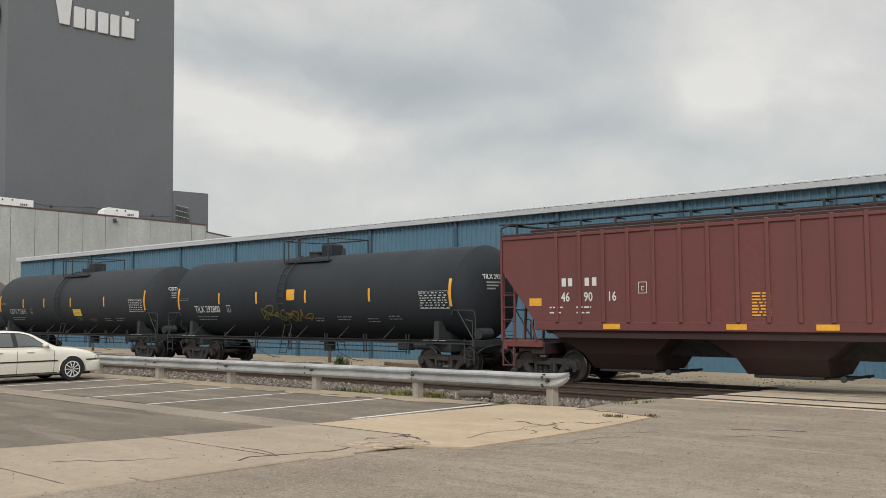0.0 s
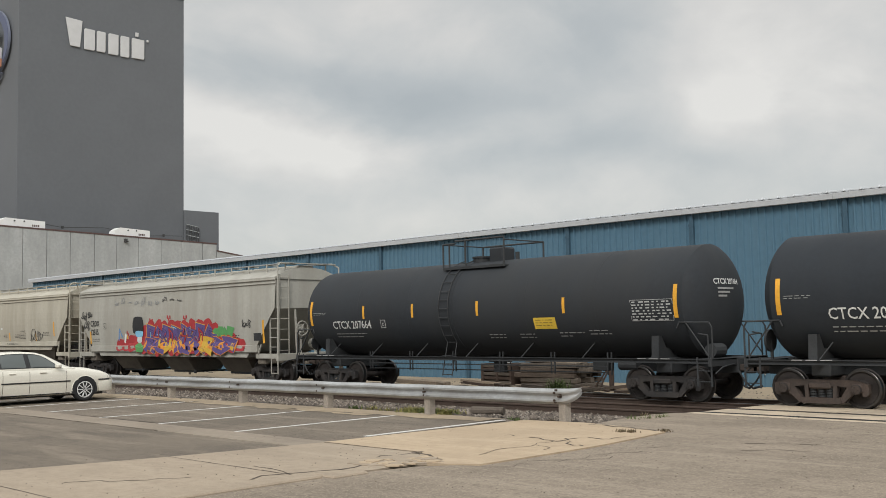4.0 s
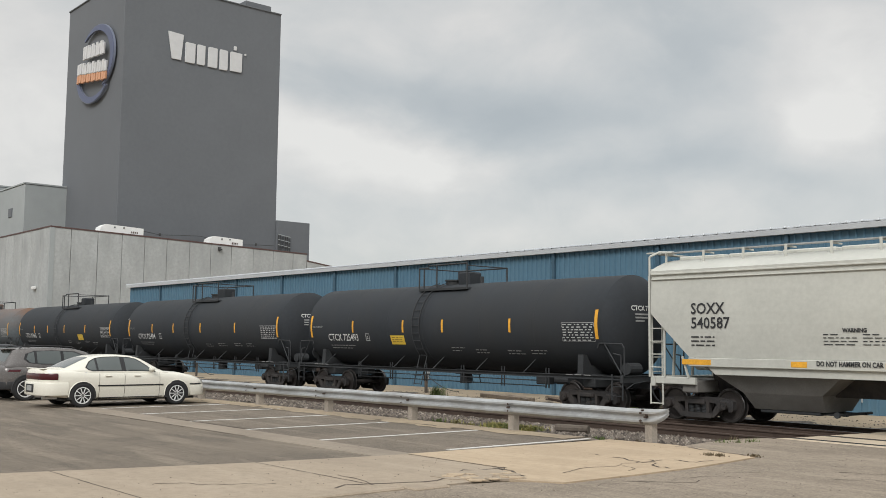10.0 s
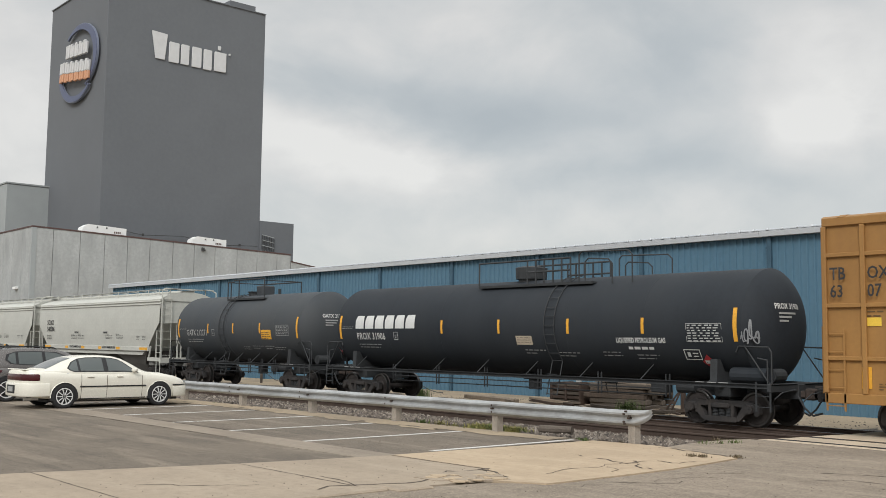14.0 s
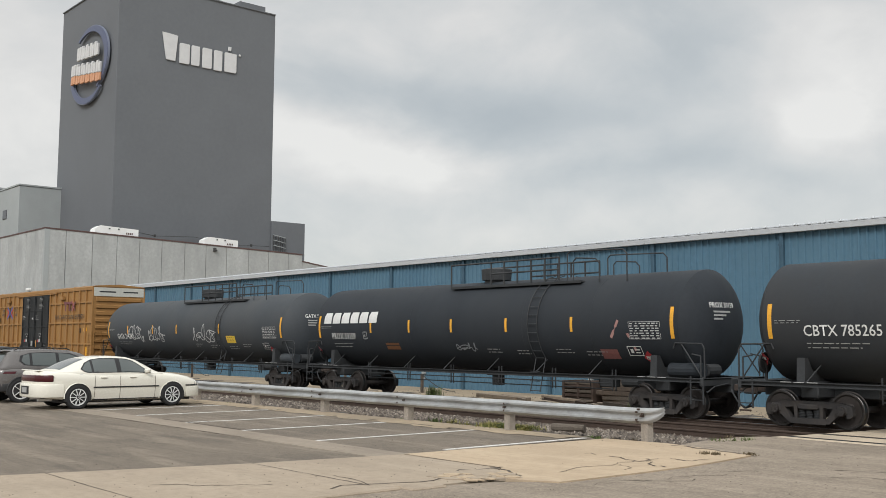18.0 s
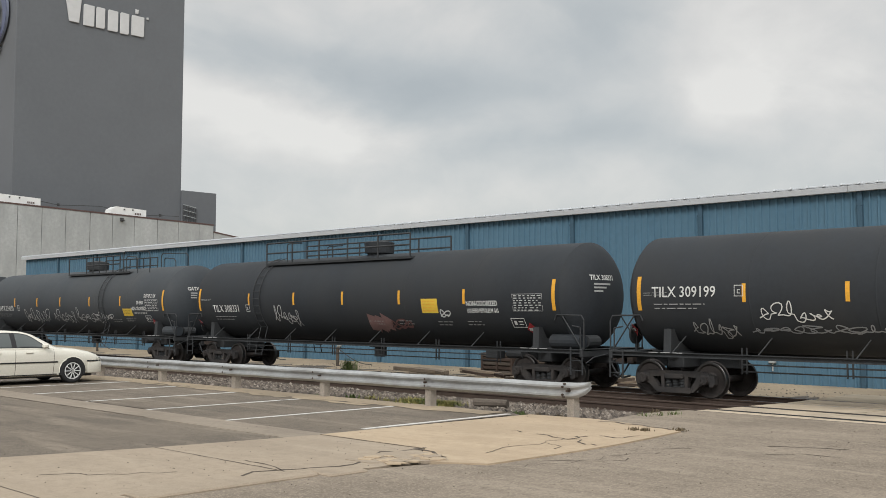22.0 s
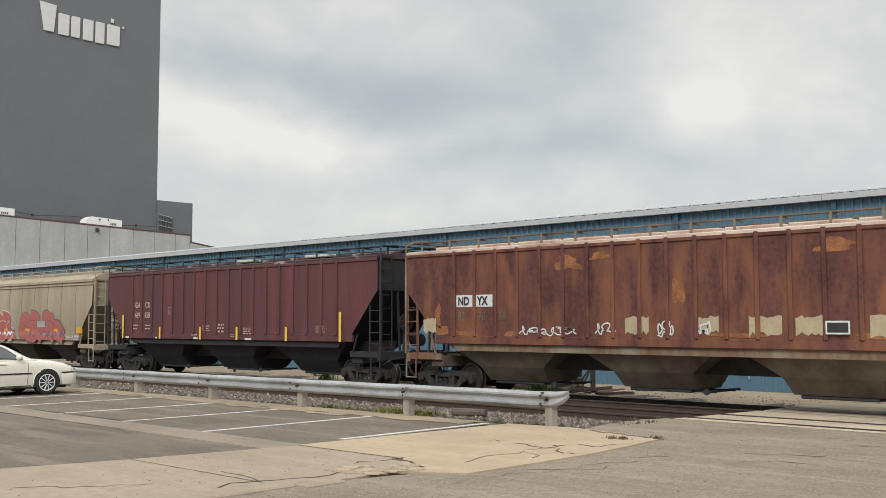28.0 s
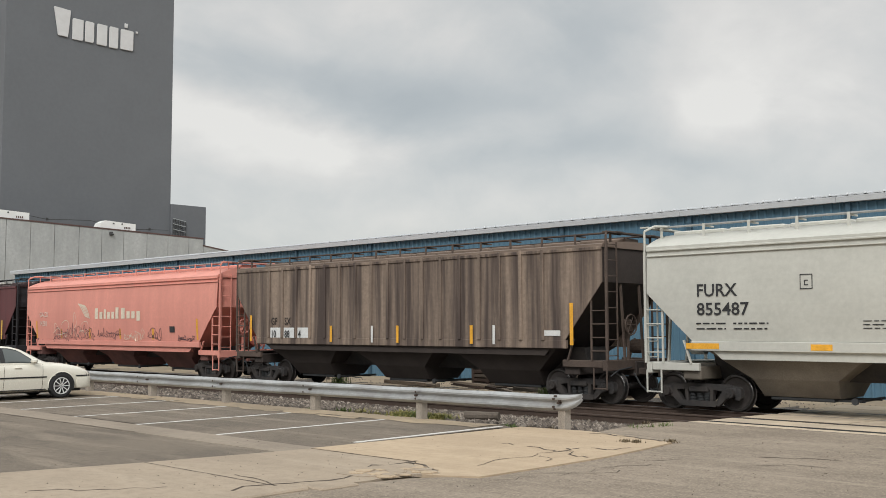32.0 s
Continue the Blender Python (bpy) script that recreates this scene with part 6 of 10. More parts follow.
        for k in range(n + 1):
            part("bracket", bracket, walk_mat, car).location = (-h + 0.1 + k * (length - 0.2) / n, 0, 0)
    bm = B()
    box(bm, -length / 22, length / 22, -0.36, 0.36, 0, 0.12, 0.03)
    cover = mesh_of("hatch_cover", bm, roof_mat)
    for k in range(10):
        part("hatch_cover", cover, roof_mat, car).location = (-h + length * (k + 0.5) / 10, 0, eave + (0.38 if smooth_side else 0.13))
    for s in (-1, 1):
        bm = B()
        xe = s * (h + 0.1)
        box(bm, min(xe - 0.22, xe), max(xe - 0.22, xe) + 0.0, -1.35, 1.35, zr - 0.02, zr + 0.02)
        pipe(bm, [(xe, -hw + 0.05, eave - 0.2), (xe, -hw + 0.05, zr - 0.12), (xe - s * 0.15, -hw + 0.3, zr + 0.02), (xe - s * 0.4, -0.9, zr + 0.02)], 0.03)
        pipe(bm, [(xe, hw - 0.05, eave - 0.2), (xe, hw - 0.05, zr - 0.12), (xe - s * 0.15, hw - 0.3, zr + 0.02), (xe - s * 0.4, 0.9, zr + 0.02)], 0.03)
        part("roof_end_walk", bm, walk_mat, car)
    # ribs of the older kind
    if not smooth_side:
        n = round((length - 4.04) / 0.79)
        for s in (-1, 1):
            for k in range(n + 1):
                x = -h + 2.02 + k * (length - 4.04) / n
                bm = B()
                box(bm, x - 0.055, x + 0.055, min(s * (hw - 0.01), s * (hw + 0.055)), max(s * (hw - 0.01), s * (hw + 0.055)), z1 - 0.02, eave - 0.02, 0.015)
                part("rib", bm, mat, car)
    elif ribs:
        for k in range(ribs):
            x = -h + slant + 0.3 + k * (length - 2 * slant - 0.6) / (ribs - 1)
            bm = B()
            for i in range(8):
                a, b = zs[i], zs[i + 1]
                beam(bm, (x, surface(x, a) - 0.002, a), (x, surface(x, b) - 0.002, b), 0.035, 0.012)
            part("weld_seam", bm, seam_mat or mat, car)
    # side sill
    for s in (-1, 1):
        bm = B()
        e = edge(z1)
        box(bm, -e - 0.02, e + 0.02, min(s * (hw - 0.12), s * (hw + 0.01)), max(s * (hw - 0.12), s * (hw + 0.01)), z0, z1, 0.015)
        part("side_sill", bm, sill, car)
    # pockets
    span = 2 * (edge(z1) - 0.15)
    deep = True if skirt is None else skirt
    pitch = span / pockets
    # core between the pockets: truck steel colour stands in for the recess shade
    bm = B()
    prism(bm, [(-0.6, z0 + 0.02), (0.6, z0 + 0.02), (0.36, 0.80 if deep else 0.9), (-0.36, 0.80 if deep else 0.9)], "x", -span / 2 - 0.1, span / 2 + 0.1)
    part("centre_sill", bm, M_TRUCK, car, "dark core between the pockets, coloured for the shade there")
    for k in range(pockets):
        cx_ = -span / 2 + pitch * (k + 0.5)
        bm = B()
        zm = 0.84 if deep else 0.92
        ring = ((pitch * 0.5 - 0.22, hw - 0.1, z0 + 0.01), (pitch * 0.5 - 1.18, 1.02, zm), (pitch * 0.5 - 1.3, 0.66, 0.42)) if pockets > 2 else ((pitch * 0.5 - 0.35, hw - 0.1, z0 + 0.01), (1.15, 1.05, 0.8), (0.85, 0.66, 0.42))
        bl = ring[2][0] - 0.25
        vs = [[bm.verts.new(p) for p in ((cx_ - a, -y, z), (cx_ + a, -y, z), (cx_ + a, y, z), (cx_ - a, y, z))] for a, y, z in ring]
        for a, b in zip(vs, vs[1:]):
            for i in range(4):
                bm.faces.new((a[i], a[(i + 1) % 4], b[(i + 1) % 4], b[i]))
        bm.faces.new(vs[0])
        bm.faces.new(vs[-1][::-1])
        bmesh.ops.recalc_face_normals(bm, faces=bm.faces)
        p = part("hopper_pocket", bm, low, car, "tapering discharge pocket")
        bm = B()
        box(bm, cx_ - bl - 0.1, cx_ + bl + 0.1, -0.64, 0.64, 0.33, 0.419, 0.02)
        for yy in (-0.5, 0.5):
            beam(bm, (cx_ + bl, yy, 0.37), (cx_ + bl + 0.75, yy, 0.37), 0.06, 0.05)
        rod(bm, (cx_ + bl + 0.68, -0.85, 0.39), (cx_ + bl + 0.68, 0.85, 0.39), 0.035, 6)
        rod(bm, (cx_ + bl + 0.68, -0.85, 0.39), (cx_ + bl + 0.68, -0.92, 0.39), 0.08, 8)
        part("outlet_gate", bm, M_BLACK, p, "sliding outlet gate")
    # end frames
    tx = h - 1.15
    for s in (-1, 1):
        bm = B()
        box(bm, min(s * (tx - 1.6), s * (h + 0.15)), max(s * (tx - 1.6), s * (h + 0.15)), -0.2, 0.2, 0.75, 1.15, 0.02)
        box(bm, s * tx - 0.25, s * tx + 0.25, -1.4, 1.4, 0.78, 1.12, 0.03)
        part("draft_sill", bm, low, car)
        bm = B()
        xe = s * (h + 0.1)
        box(bm, min(xe, xe - s * 0.16), max(xe, xe - s * 0.16), -1.5, 1.5, 0.92, 1.2, 0.015)
        for yy in (-1.495, 1.375):
            box(bm, min(xe - s * 0.165, xe - s * 1.5), max(xe - s * 0.165, xe - s * 1.5), yy, yy + 0.12, 1.0, 1.195, 0.015)
        box(bm, min(xe - s * 0.165, xe - s * 0.5), max(xe - s * 0.165, xe - s * 0.5), -1.37, 1.37, 1.155, 1.19)
        part("end_sill", bm, trim, car, "end sill with step platform")
        for yy in (-1.5, 1.5):
            bm = B()
            beam(bm, (xe, yy, 1.18), (xe, yy, eave - 0.1), 0.07, 0.05)
            beam(bm, (xe - s * 0.5, yy, 1.18), (xe - s * 0.5, yy, knee - 0.25), 0.05, 0.04)
            beam(bm, (xe - s * 1.3, yy, 1.18), (xe - s * 1.1, yy, z1 + 0.02), 0.06, 0.04)
            part("corner_post", bm, trim, car)
            for k in range(4):
                bm = B()
                z = 1.45 + k * 0.36
                rod(bm, (xe, yy * 1.01, z), (xe - s * 0.5, yy * 1.01, z), 0.016, 5)
                part("grab_iron", bm, trim, car)
            bm = B()
            for dx in (0.02, 0.44):
                beam(bm, (xe - s * dx, yy, 0.42), (xe - s * dx, yy, 1.0), 0.04, 0.025)
            rod(bm, (xe - s * 0.02, yy, 0.45), (xe - s * 0.44, yy, 0.45), 0.02, 5)
            part("sill_step", bm, trim, car)
        # ladder on the end, by the street side
        yl = -1.2
        ladder(car, xe - s * 0.02, yl, 1.2, eave + 0.1, trim, "y", 0.45, 8)
        bm = B()
        for yy in (-0.55, 0.35):
            beam(bm, (xe - s * 0.08, yy, 1.2), (s * (h - 0.1), yy, knee + 0.1), 0.07, 0.05)
        rod(bm, (s * (h - 0.45), 0.55, 1.55), (s * (h - 0.05), 0.55, 1.55), 0.2, 12)
        part("end_brace", bm, trim, car)
        coupler(car, s * (h + 0.08), s)
        truck(car, s * tx, truck_mat)
    bm = B()
    pipe(bm, [(h + 0.1, -0.35 + 0.28 * math.cos(k * 0.524), 2.15 + 0.28 * math.sin(k * 0.524)) for k in range(13)], 0.022, 6)
    for k in range(3):
        a = k * 1.047
        rod(bm, (h + 0.08, -0.35 - 0.27 * math.cos(a), 2.15 - 0.27 * math.sin(a)), (h + 0.08, -0.35 + 0.27 * math.cos(a), 2.15 + 0.27 * math.sin(a)), 0.014, 5)
    box(bm, h - 0.12, h + 0.06, -0.5, -0.2, 1.95, 2.3, 0.04)
    beam(bm, (h + 0.0, -0.35, 1.2), (h + 0.0, -0.35, 2.3), 0.06, 0.06)
    part("brake_wheel", bm, trim, car, "round hand brake wheel")
    sd = Side(car, surface if smooth_side else (lambda x, z: -hw))
    for text, x, z, size, sq in words:
        sd.words(text, -h + x, z, size, letter, sq)
    for x, w in sill_marks:
        bm = B()
        box(bm, -h + x, -h + x + w, -hw - 0.018, -hw - 0.012, z0 + 0.05, z1 - 0.05)
        part("sill_mark", bm, M_YELLOW, car, "yellow reflector strip on the sill")
    return car, sd


# ------------------------------------------------------------ train: boxcars
def boxcar(label, length, mat, seed=1, end_mat=None, gridded=False, door=(-2.2, 2.2), door_mat=None, double=True, roof_mat=None, top=5.2, foot=0.78):
    random.seed(seed)
    car = thing("boxcar", label, "boxcar", "cars of the freight train")
    h, hw = length / 2, 1.52
    bm = B()
    box(bm, -h, h, -hw, hw, foot + 0.02, top - 0.02)
    part("body", bm, mat, car)
    for s in (-1, 1):
        bm = B()
        box(bm, -h, h, min(s * hw, s * (hw + 0.07)), max(s * hw, s * (hw + 0.07)), top - 0.2, top, 0.015)
        part("top_chord", bm, mat, car)
        bm = B()
        box(bm, -h, h, min(s * hw, s * (hw + 0.07)), max(s * hw, s * (hw + 0.07)), foot, foot + 0.24, 0.015)
        part("side_sill", bm, mat, car)
        xs_ = []
        n1 = max(2, round((door[0] + h) / (0.84 if not gridded else 1.02)))
        xs_ += [-h + 0.04 + k * (door[0] + h - 0.1) / n1 for k in range(n1 + 1)]
        n2 = max(2, round((h - door[1]) / (0.84 if not gridded else 1.02)))
        xs_ += [door[1] + 0.06 + k * (h - door[1] - 0.1) / n2 for k in range(n2 + 1)]
        for x in xs_:
            bm = B()
            box(bm, x - 0.06, x + 0.06, min(s * hw, s * (hw + 0.09)), max(s * hw, s * (hw + 0.09)), foot + 0.24, top - 0.2, 0.015)
            part("rib", bm, mat, car)
        if gridded:
            for z in (1.84, 3.09, 4.3):
                for a, b in ((-h, door[0]), (door[1], h)):
                    bm = B()
                    box(bm, a + 0.05, b - 0.05, min(s * hw, s * (hw + 0.075)), max(s * hw, s * (hw + 0.075)), z - 0.05, z + 0.05, 0.012)
                    part("girt", bm, mat, car)
        # doors
        dm = door_mat or mat
        leaves = 2 if double else 1
        w = (door[1] - door[0]) / leaves
        for k in range(leaves):
            a, b = door[0] + k * w + 0.02, door[0] + (k + 1) * w - 0.02
            bm = B()
            box(bm, a, b, min(s * hw, s * (hw + 0.1)), max(s * hw, s * (hw + 0.1)), foot + 0.34, top - 0.26, 0.02)
            d = part("door", bm, dm, car, "black plug door" if door_mat else "sliding side door")
            for z in (1.9, 2.9, 3.95):
                bm = B()
                box(bm, a + 0.05, b - 0.05, min(s * (hw + 0.1), s * (hw + 0.135)), max(s * (hw + 0.1), s * (hw + 0.135)), z - 0.04, z + 0.04, 0.01)
                part("door_rail", bm, dm, d)
            for x in (a + 0.07, (a + b) / 2, b - 0.07):
                bm = B()
                box(bm, x - 0.035, x + 0.035, min(s * (hw + 0.1), s * (hw + 0.14)), max(s * (hw + 0.1), s * (hw + 0.14)), foot + 0.4, top - 0.34, 0.01)
                part("door_stile", bm, dm, d)
            bm = B()
            rod(bm, ((a + b) / 2 + 0.3, s * (hw + 0.17), foot + 0.4), ((a + b) / 2 + 0.3, s * (hw + 0.17), top - 0.4), 0.022, 6)
            rod(bm, ((a + b) / 2 + 0.3, s * (hw + 0.15), 1.75), ((a + b) / 2 + 0.3, s * (hw + 0.2), 1.75), 0.14, 10)
            part("lock_rod", bm, dm, d)
        for zz in (foot + 0.27, top - 0.25):
            bm = B()
            box(bm, door[0] - (1.2 if double else 0.3), door[1] + (1.2 if double else (0.3 if zz < 2 else 3.2)), min(s * hw, s * (hw + 0.13)), max(s * hw, s * (hw + 0.13)), zz - 0.035, zz + 0.035, 0.01)
            part("door_track", bm, mat, car)
    for s in (-1, 1):
        k = 0
        for z in np.arange(foot + 0.35, top - 0.75, 0.4):
            bm = B()
            prism(bm, [(-hw + 0.12, z), (hw - 0.12, z), (hw - 0.12, z + 0.22), (-hw + 0.12, z + 0.22)], "x", min(s * h, s * (h + 0.07)), max(s * h, s * (h + 0.07)))
            bmesh.ops.bevel(bm, geom=bm.edges[:], offset=0.03, segments=1, affect="EDGES")
            part("end_corrugation", bm, end_mat or mat, car)
        bm = B()
        box(bm, min(s * h, s * (h + 0.03)), max(s * h, s * (h + 0.03)), -hw, hw, top - 0.55, top - 0.04)
        part("end_panel", bm, M_WHITE_CAR, car, "off-white panel across the top of the end")
        bm = B()
        for kk, (yy, w) in enumerate(((-1.2, 1.0), (0.25, 0.9))):
            box(bm, min(s * (h + 0.03), s * (h + 0.034)), max(s * (h + 0.03), s * (h + 0.034)), yy, yy + w, top - 0.33, top - 0.25)
        part("stencil_block", bm, M_LETTER_BLACK, car, "small unreadable stencil lines")
        ladder(car, s * (h + 0.08), -1.25, 1.0, 2.6, mat, "y", 0.45, 4)
        ladder(car, s * (h - 0.28), -hw - 0.06, 0.6, 2.5, mat, "x", 0.45, 5)
        bm = B()
        box(bm, min(s * (h - 3), s * (h + 0.9)), max(s * (h - 3), s * (h + 0.9)), -0.3, 0.3, 0.72, 1.05, 0.02)
        box(bm, min(s * (h + 0.08), s * (h + 0.4)), max(s * (h + 0.08), s * (h + 0.4)), -1.3, 1.3, 1.1, 1.15)
        part("draft_sill", bm, M_TRUCK, car)
        coupler(car, s * (h + 0.6), s)
        truck(car, s * (h - 2.25))
    bm = B()
    box(bm, -h + 2.5, h - 2.5, -0.25, 0.25, 0.62, 0.79)
    for x in (-2.4, 1.1, 2.9):
        box(bm, x, x + 0.6, -0.9, -0.4, 0.55, 0.8, 0.03)
    part("centre_sill", bm, M_BLACK, car)
    bm = B()
    prof_ = [(-hw - 0.06, top), (hw + 0.06, top), (hw - 0.1, top + 0.06), (0, top + 0.16), (-hw + 0.1, top + 0.06)]
    prism(bm, prof_, "x", -h - 0.02, h + 0.02)
    rf_ = part("roof", bm, roof_mat or mat, car, "corrugated steel roof")
    for k in range(int(length / 1.25)):
        bm = B()
        x = -h + 0.5 + k * 1.25
        prism(bm, [(-hw - 0.065, top + 0.002), (-hw - 0.065, top + 0.012), (-hw + 0.1, top + 0.075), (0, top + 0.175), (hw - 0.1, top + 0.075), (hw + 0.065, top + 0.012), (hw + 0.065, top + 0.002)], "x", x - 0.09, x + 0.09)
        part("roof_rib", bm, roof_mat or mat, rf_)
    bm = B()
    rod(bm, (h + 0.12, -0.2, 2.3), (h + 0.2, -0.2, 2.3), 0.3, 18)
    part("brake_wheel", bm, mat, car)
    return car, Side(car, lambda x, z: -hw, 0.004)


# ------------------------------------------------------------ train: the cars, in order
# middle of each car when the film begins, metres along the line
CARS = []


def put(x_mid, car):
    car.matrix_basis = pose(x_mid, TRACK_Y, RAIL)
    CARS.append((x_mid, car))


def short_tank(left, right, label, mark, mat=M_TANK, square=0.10, belt=True, seed=1, dim=False, truck_mat=None, wx=1.2, size=0.29, stripes=(-0.31, -0.15, 0.04, 0.26)):
    L = right - left
    car, sd, zc = tank_car(label, L, mat, ((mark, -L / 2 + wx, -0.52, size, 0.9),), belt=belt, square=square, seed=seed, dim=dim, truck_mat=truck_mat, stripes=stripes)
    put((left + right) / 2, car)
    return car, sd, zc


def gas_tank(left, right, label, mark, mat=M_TANK, deck=(-4.6, 2.6), bonnet=1.2, square=0.18, seed=1, stripes=(-0.33, -0.15, 0.0, 0.16, 0.31), wx=1.2, size=0.29, wz=-0.45):
    L = right - left
    car, sd, zc = tank_car(label, L, mat, ((mark, -L / 2 + wx, wz, size, 0.9),), deck=deck, long_deck=bonnet, square=square, seed=seed, stripes=stripes, lpg=True)
    put((left + right) / 2, car)
    return car, sd, zc


# leading cars, soon out of sight
short_tank(-77.0, -61.6, "faded tan tank car at the head of the train", "", M_TANK_FADED, None, False, 40)
short_tank(-56.0, -40.58, "sooty brown tank car with yellow reflector strips", "CBTX 715845", M_TANK_BROWN, 0.05, True, 41, True)
c_, sd, zc = short_tank(-37.72, -21.79, "black tank car with a faint yellow graffiti tag", "TILX 292800", M_TANK, None, True, 42)
sd.tag(-2.2, 0.9, zc - 0.85, zc - 0.3, paint("spray ochre", (0.16, 0.12, 0.03)), 5, 0.05, 8)
sd.rect("notice", -0.75, 0.0, zc - 0.1, zc + 0.3, M_YELLOW, "orange notice plate")


def slant_bars(sd, x, z, n, w, h, gap, mat, lean=0.25, label="plain slanting bars in place of a company mark"):
    for k in range(n):
        bm = B()
        x0 = x + k * (w + gap)
        sheet(bm, [[(x0, 0, z), (x0 + w, 0, z)], [(x0 + lean * h, 0, z + h), (x0 + w + lean * h, 0, z + h)]])
        sd.lay("mark_bar", bm, mat, label, 0.09)


def plain_marks(sd, xs, z, h, w, mat):
    """Two-part company mark as plain upright bars."""
    for x in xs:
        sd.rect("mark_bar", x, x + w, z, z + h, mat, "plain bar in place of a company mark", 0.012)


def ribbed_number(sd, h, z, groups, size, mat, x=1.85, pitch=1.0):
    for k, g in enumerate(groups):
        sd.words(g, -h + x + k * pitch, z, size, mat, 0.85)


# red ribbed hopper
L = -2.67 + 19.54
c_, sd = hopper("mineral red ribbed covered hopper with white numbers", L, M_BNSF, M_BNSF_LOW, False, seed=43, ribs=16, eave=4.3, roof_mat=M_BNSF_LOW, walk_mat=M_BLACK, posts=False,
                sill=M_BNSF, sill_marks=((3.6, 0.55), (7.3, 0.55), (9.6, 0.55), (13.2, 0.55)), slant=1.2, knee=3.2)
put((-2.67 - 19.54) / 2, c_)
h = L / 2
plain_marks(sd, [-h + 2.2, -h + 2.42, -h + 3.0, -h + 3.25], 2.74, 0.23, 0.15, M_LETTER)
for k, g in enumerate(("46", "90", "16")):
    sd.words(g, -h + 2.17 + 0.79 * k, 2.32, 0.26, M_LETTER, 0.85)
sd.bars(-h + 1.75, 2.12, (0.5, 0.45), M_LETTER, 0.06, 0.09)
sd.bars(-h + 2.7, 2.12, (0.5, 0.45), M_LETTER, 0.06, 0.09)
sd.frame_mark(-h + 4.75, 2.5, 0.27, M_LETTER)
slant_bars(sd, -h + 11.7, 2.95, 4, 0.4, 0.2, 0.38, M_LETTER, 0.35)
slant_bars(sd, -h + 11.62, 2.88, 4, 0.5, 0.03, 0.28, M_LETTER, 0.35)
sd.bars(-h + 8.0, 2.42, (0.5,) * 8, M_YELLOW, 0.055, 0.022, "small amber stencil lines")
sd.rect("notice", -h + 1.0, -h + 1.45, 2.2, 2.42, M_YELLOW, "yellow reflector plate")
sd.rect("notice", h - 2.0, h - 1.3, 1.95, 2.3, M_YELLOW, "yellow notice plate")
sd.frame_mark(h - 2.95, 2.0, 0.45, M_LETTER)
sd.bars(h - 5.0, 2.0, (0.45, 0.4, 0.45), M_LETTER, 0.035, 0.05)
sd.bars(h - 3.9, 1.95, (0.7,), M_LETTER, 0.035, 0.05)

# cream hoppers
L = 15.98
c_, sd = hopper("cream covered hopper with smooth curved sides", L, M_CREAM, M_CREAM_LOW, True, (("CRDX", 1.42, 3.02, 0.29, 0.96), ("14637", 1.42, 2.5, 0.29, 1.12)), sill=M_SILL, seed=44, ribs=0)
put((-1.17 + 14.8) / 2, c_)
h = L / 2
for z, text in ((2.08, "LD LMT  204800"), (1.9, "LT WT    61200")):
    sd.words(text, -h + 1.42, z, 0.1, M_LETTER_BLACK, 0.78, bold=0.0)
sd.frame_mark(-h + 3.68, 2.72, 0.27, M_LETTER_BLACK)
for x, zl, zh in ((1.03, 2.3, 2.75), (3.48, 1.78, 2.23), (6.76, 1.78, 2.23), (8.83, 1.78, 2.23), (12.2, 1.78, 2.23), (14.4, 2.0, 2.75)):
    sd.rect("stripe", -h + x, -h + x + 0.12, zl, zh, M_YELLOW, "orange reflector strip")
for x in (5.75, 10.4):
    sd.words("WARNING", -h + x, 2.25, 0.09, M_LETTER_BLACK, 0.9, bold=0.0)
    sd.bars(-h + x - 0.2, 2.14, (0.85, 0.8, 0.85, 0.8), M_LETTER_BLACK, 0.03, 0.05)
for x in (3.7, 8.6):
    sd.words("DO NOT HAMMER ON CAR", -h + x, 1.57, 0.1, M_LETTER_BLACK, 0.85, bold=0.0)
for x, z, w in ((2.72, 2.02, 0.3), (5.0, 2.0, 0.5), (8.1, 2.1, 0.5), (9.6, 2.1, 0.6), (13.2, 2.2, 0.7)):
    sd.bars(-h + x, z, (w, w * 0.9, w), M_LETTER_BLACK, 0.03, 0.045)
sd.bars(-h + 1.47, 3.92, (0.42, 0.42, 0.4), M_LETTER_BLACK, 0.03, 0.05)
sd.rect("notice", -h + 7.75, -h + 7.98, 2.42, 2.5, P_WHITE, "small white plate")
sd.tag(-h + 11.6, -h + 13.2, 1.75, 2.5, P_BLACK, 8, 0.03, 6, "thin black scrawl")
L = 16.28
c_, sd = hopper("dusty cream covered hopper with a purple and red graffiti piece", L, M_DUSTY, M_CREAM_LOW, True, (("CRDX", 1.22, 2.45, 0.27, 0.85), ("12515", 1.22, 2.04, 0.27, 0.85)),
                sill=M_DUSTY, seed=45, ribs=0, sill_z=(1.24, 1.52), skirt=False)
put((16.18 + 32.46) / 2, c_)
h = L / 2
sd.frame_mark(-h + 2.55, 2.3, 0.24, M_LETTER_BLACK)
for k, (xa, xb, za, zb) in enumerate(((0.25, 0.85, 2.75, 3.15), (0.95, 1.4, 2.85, 3.15), (0.5, 1.1, 2.3, 2.75))):
    sd.tag(-h + xa, -h + xb, za, zb, P_BLACK, 3 + k, 0.03, 5, "black scrawled tag")
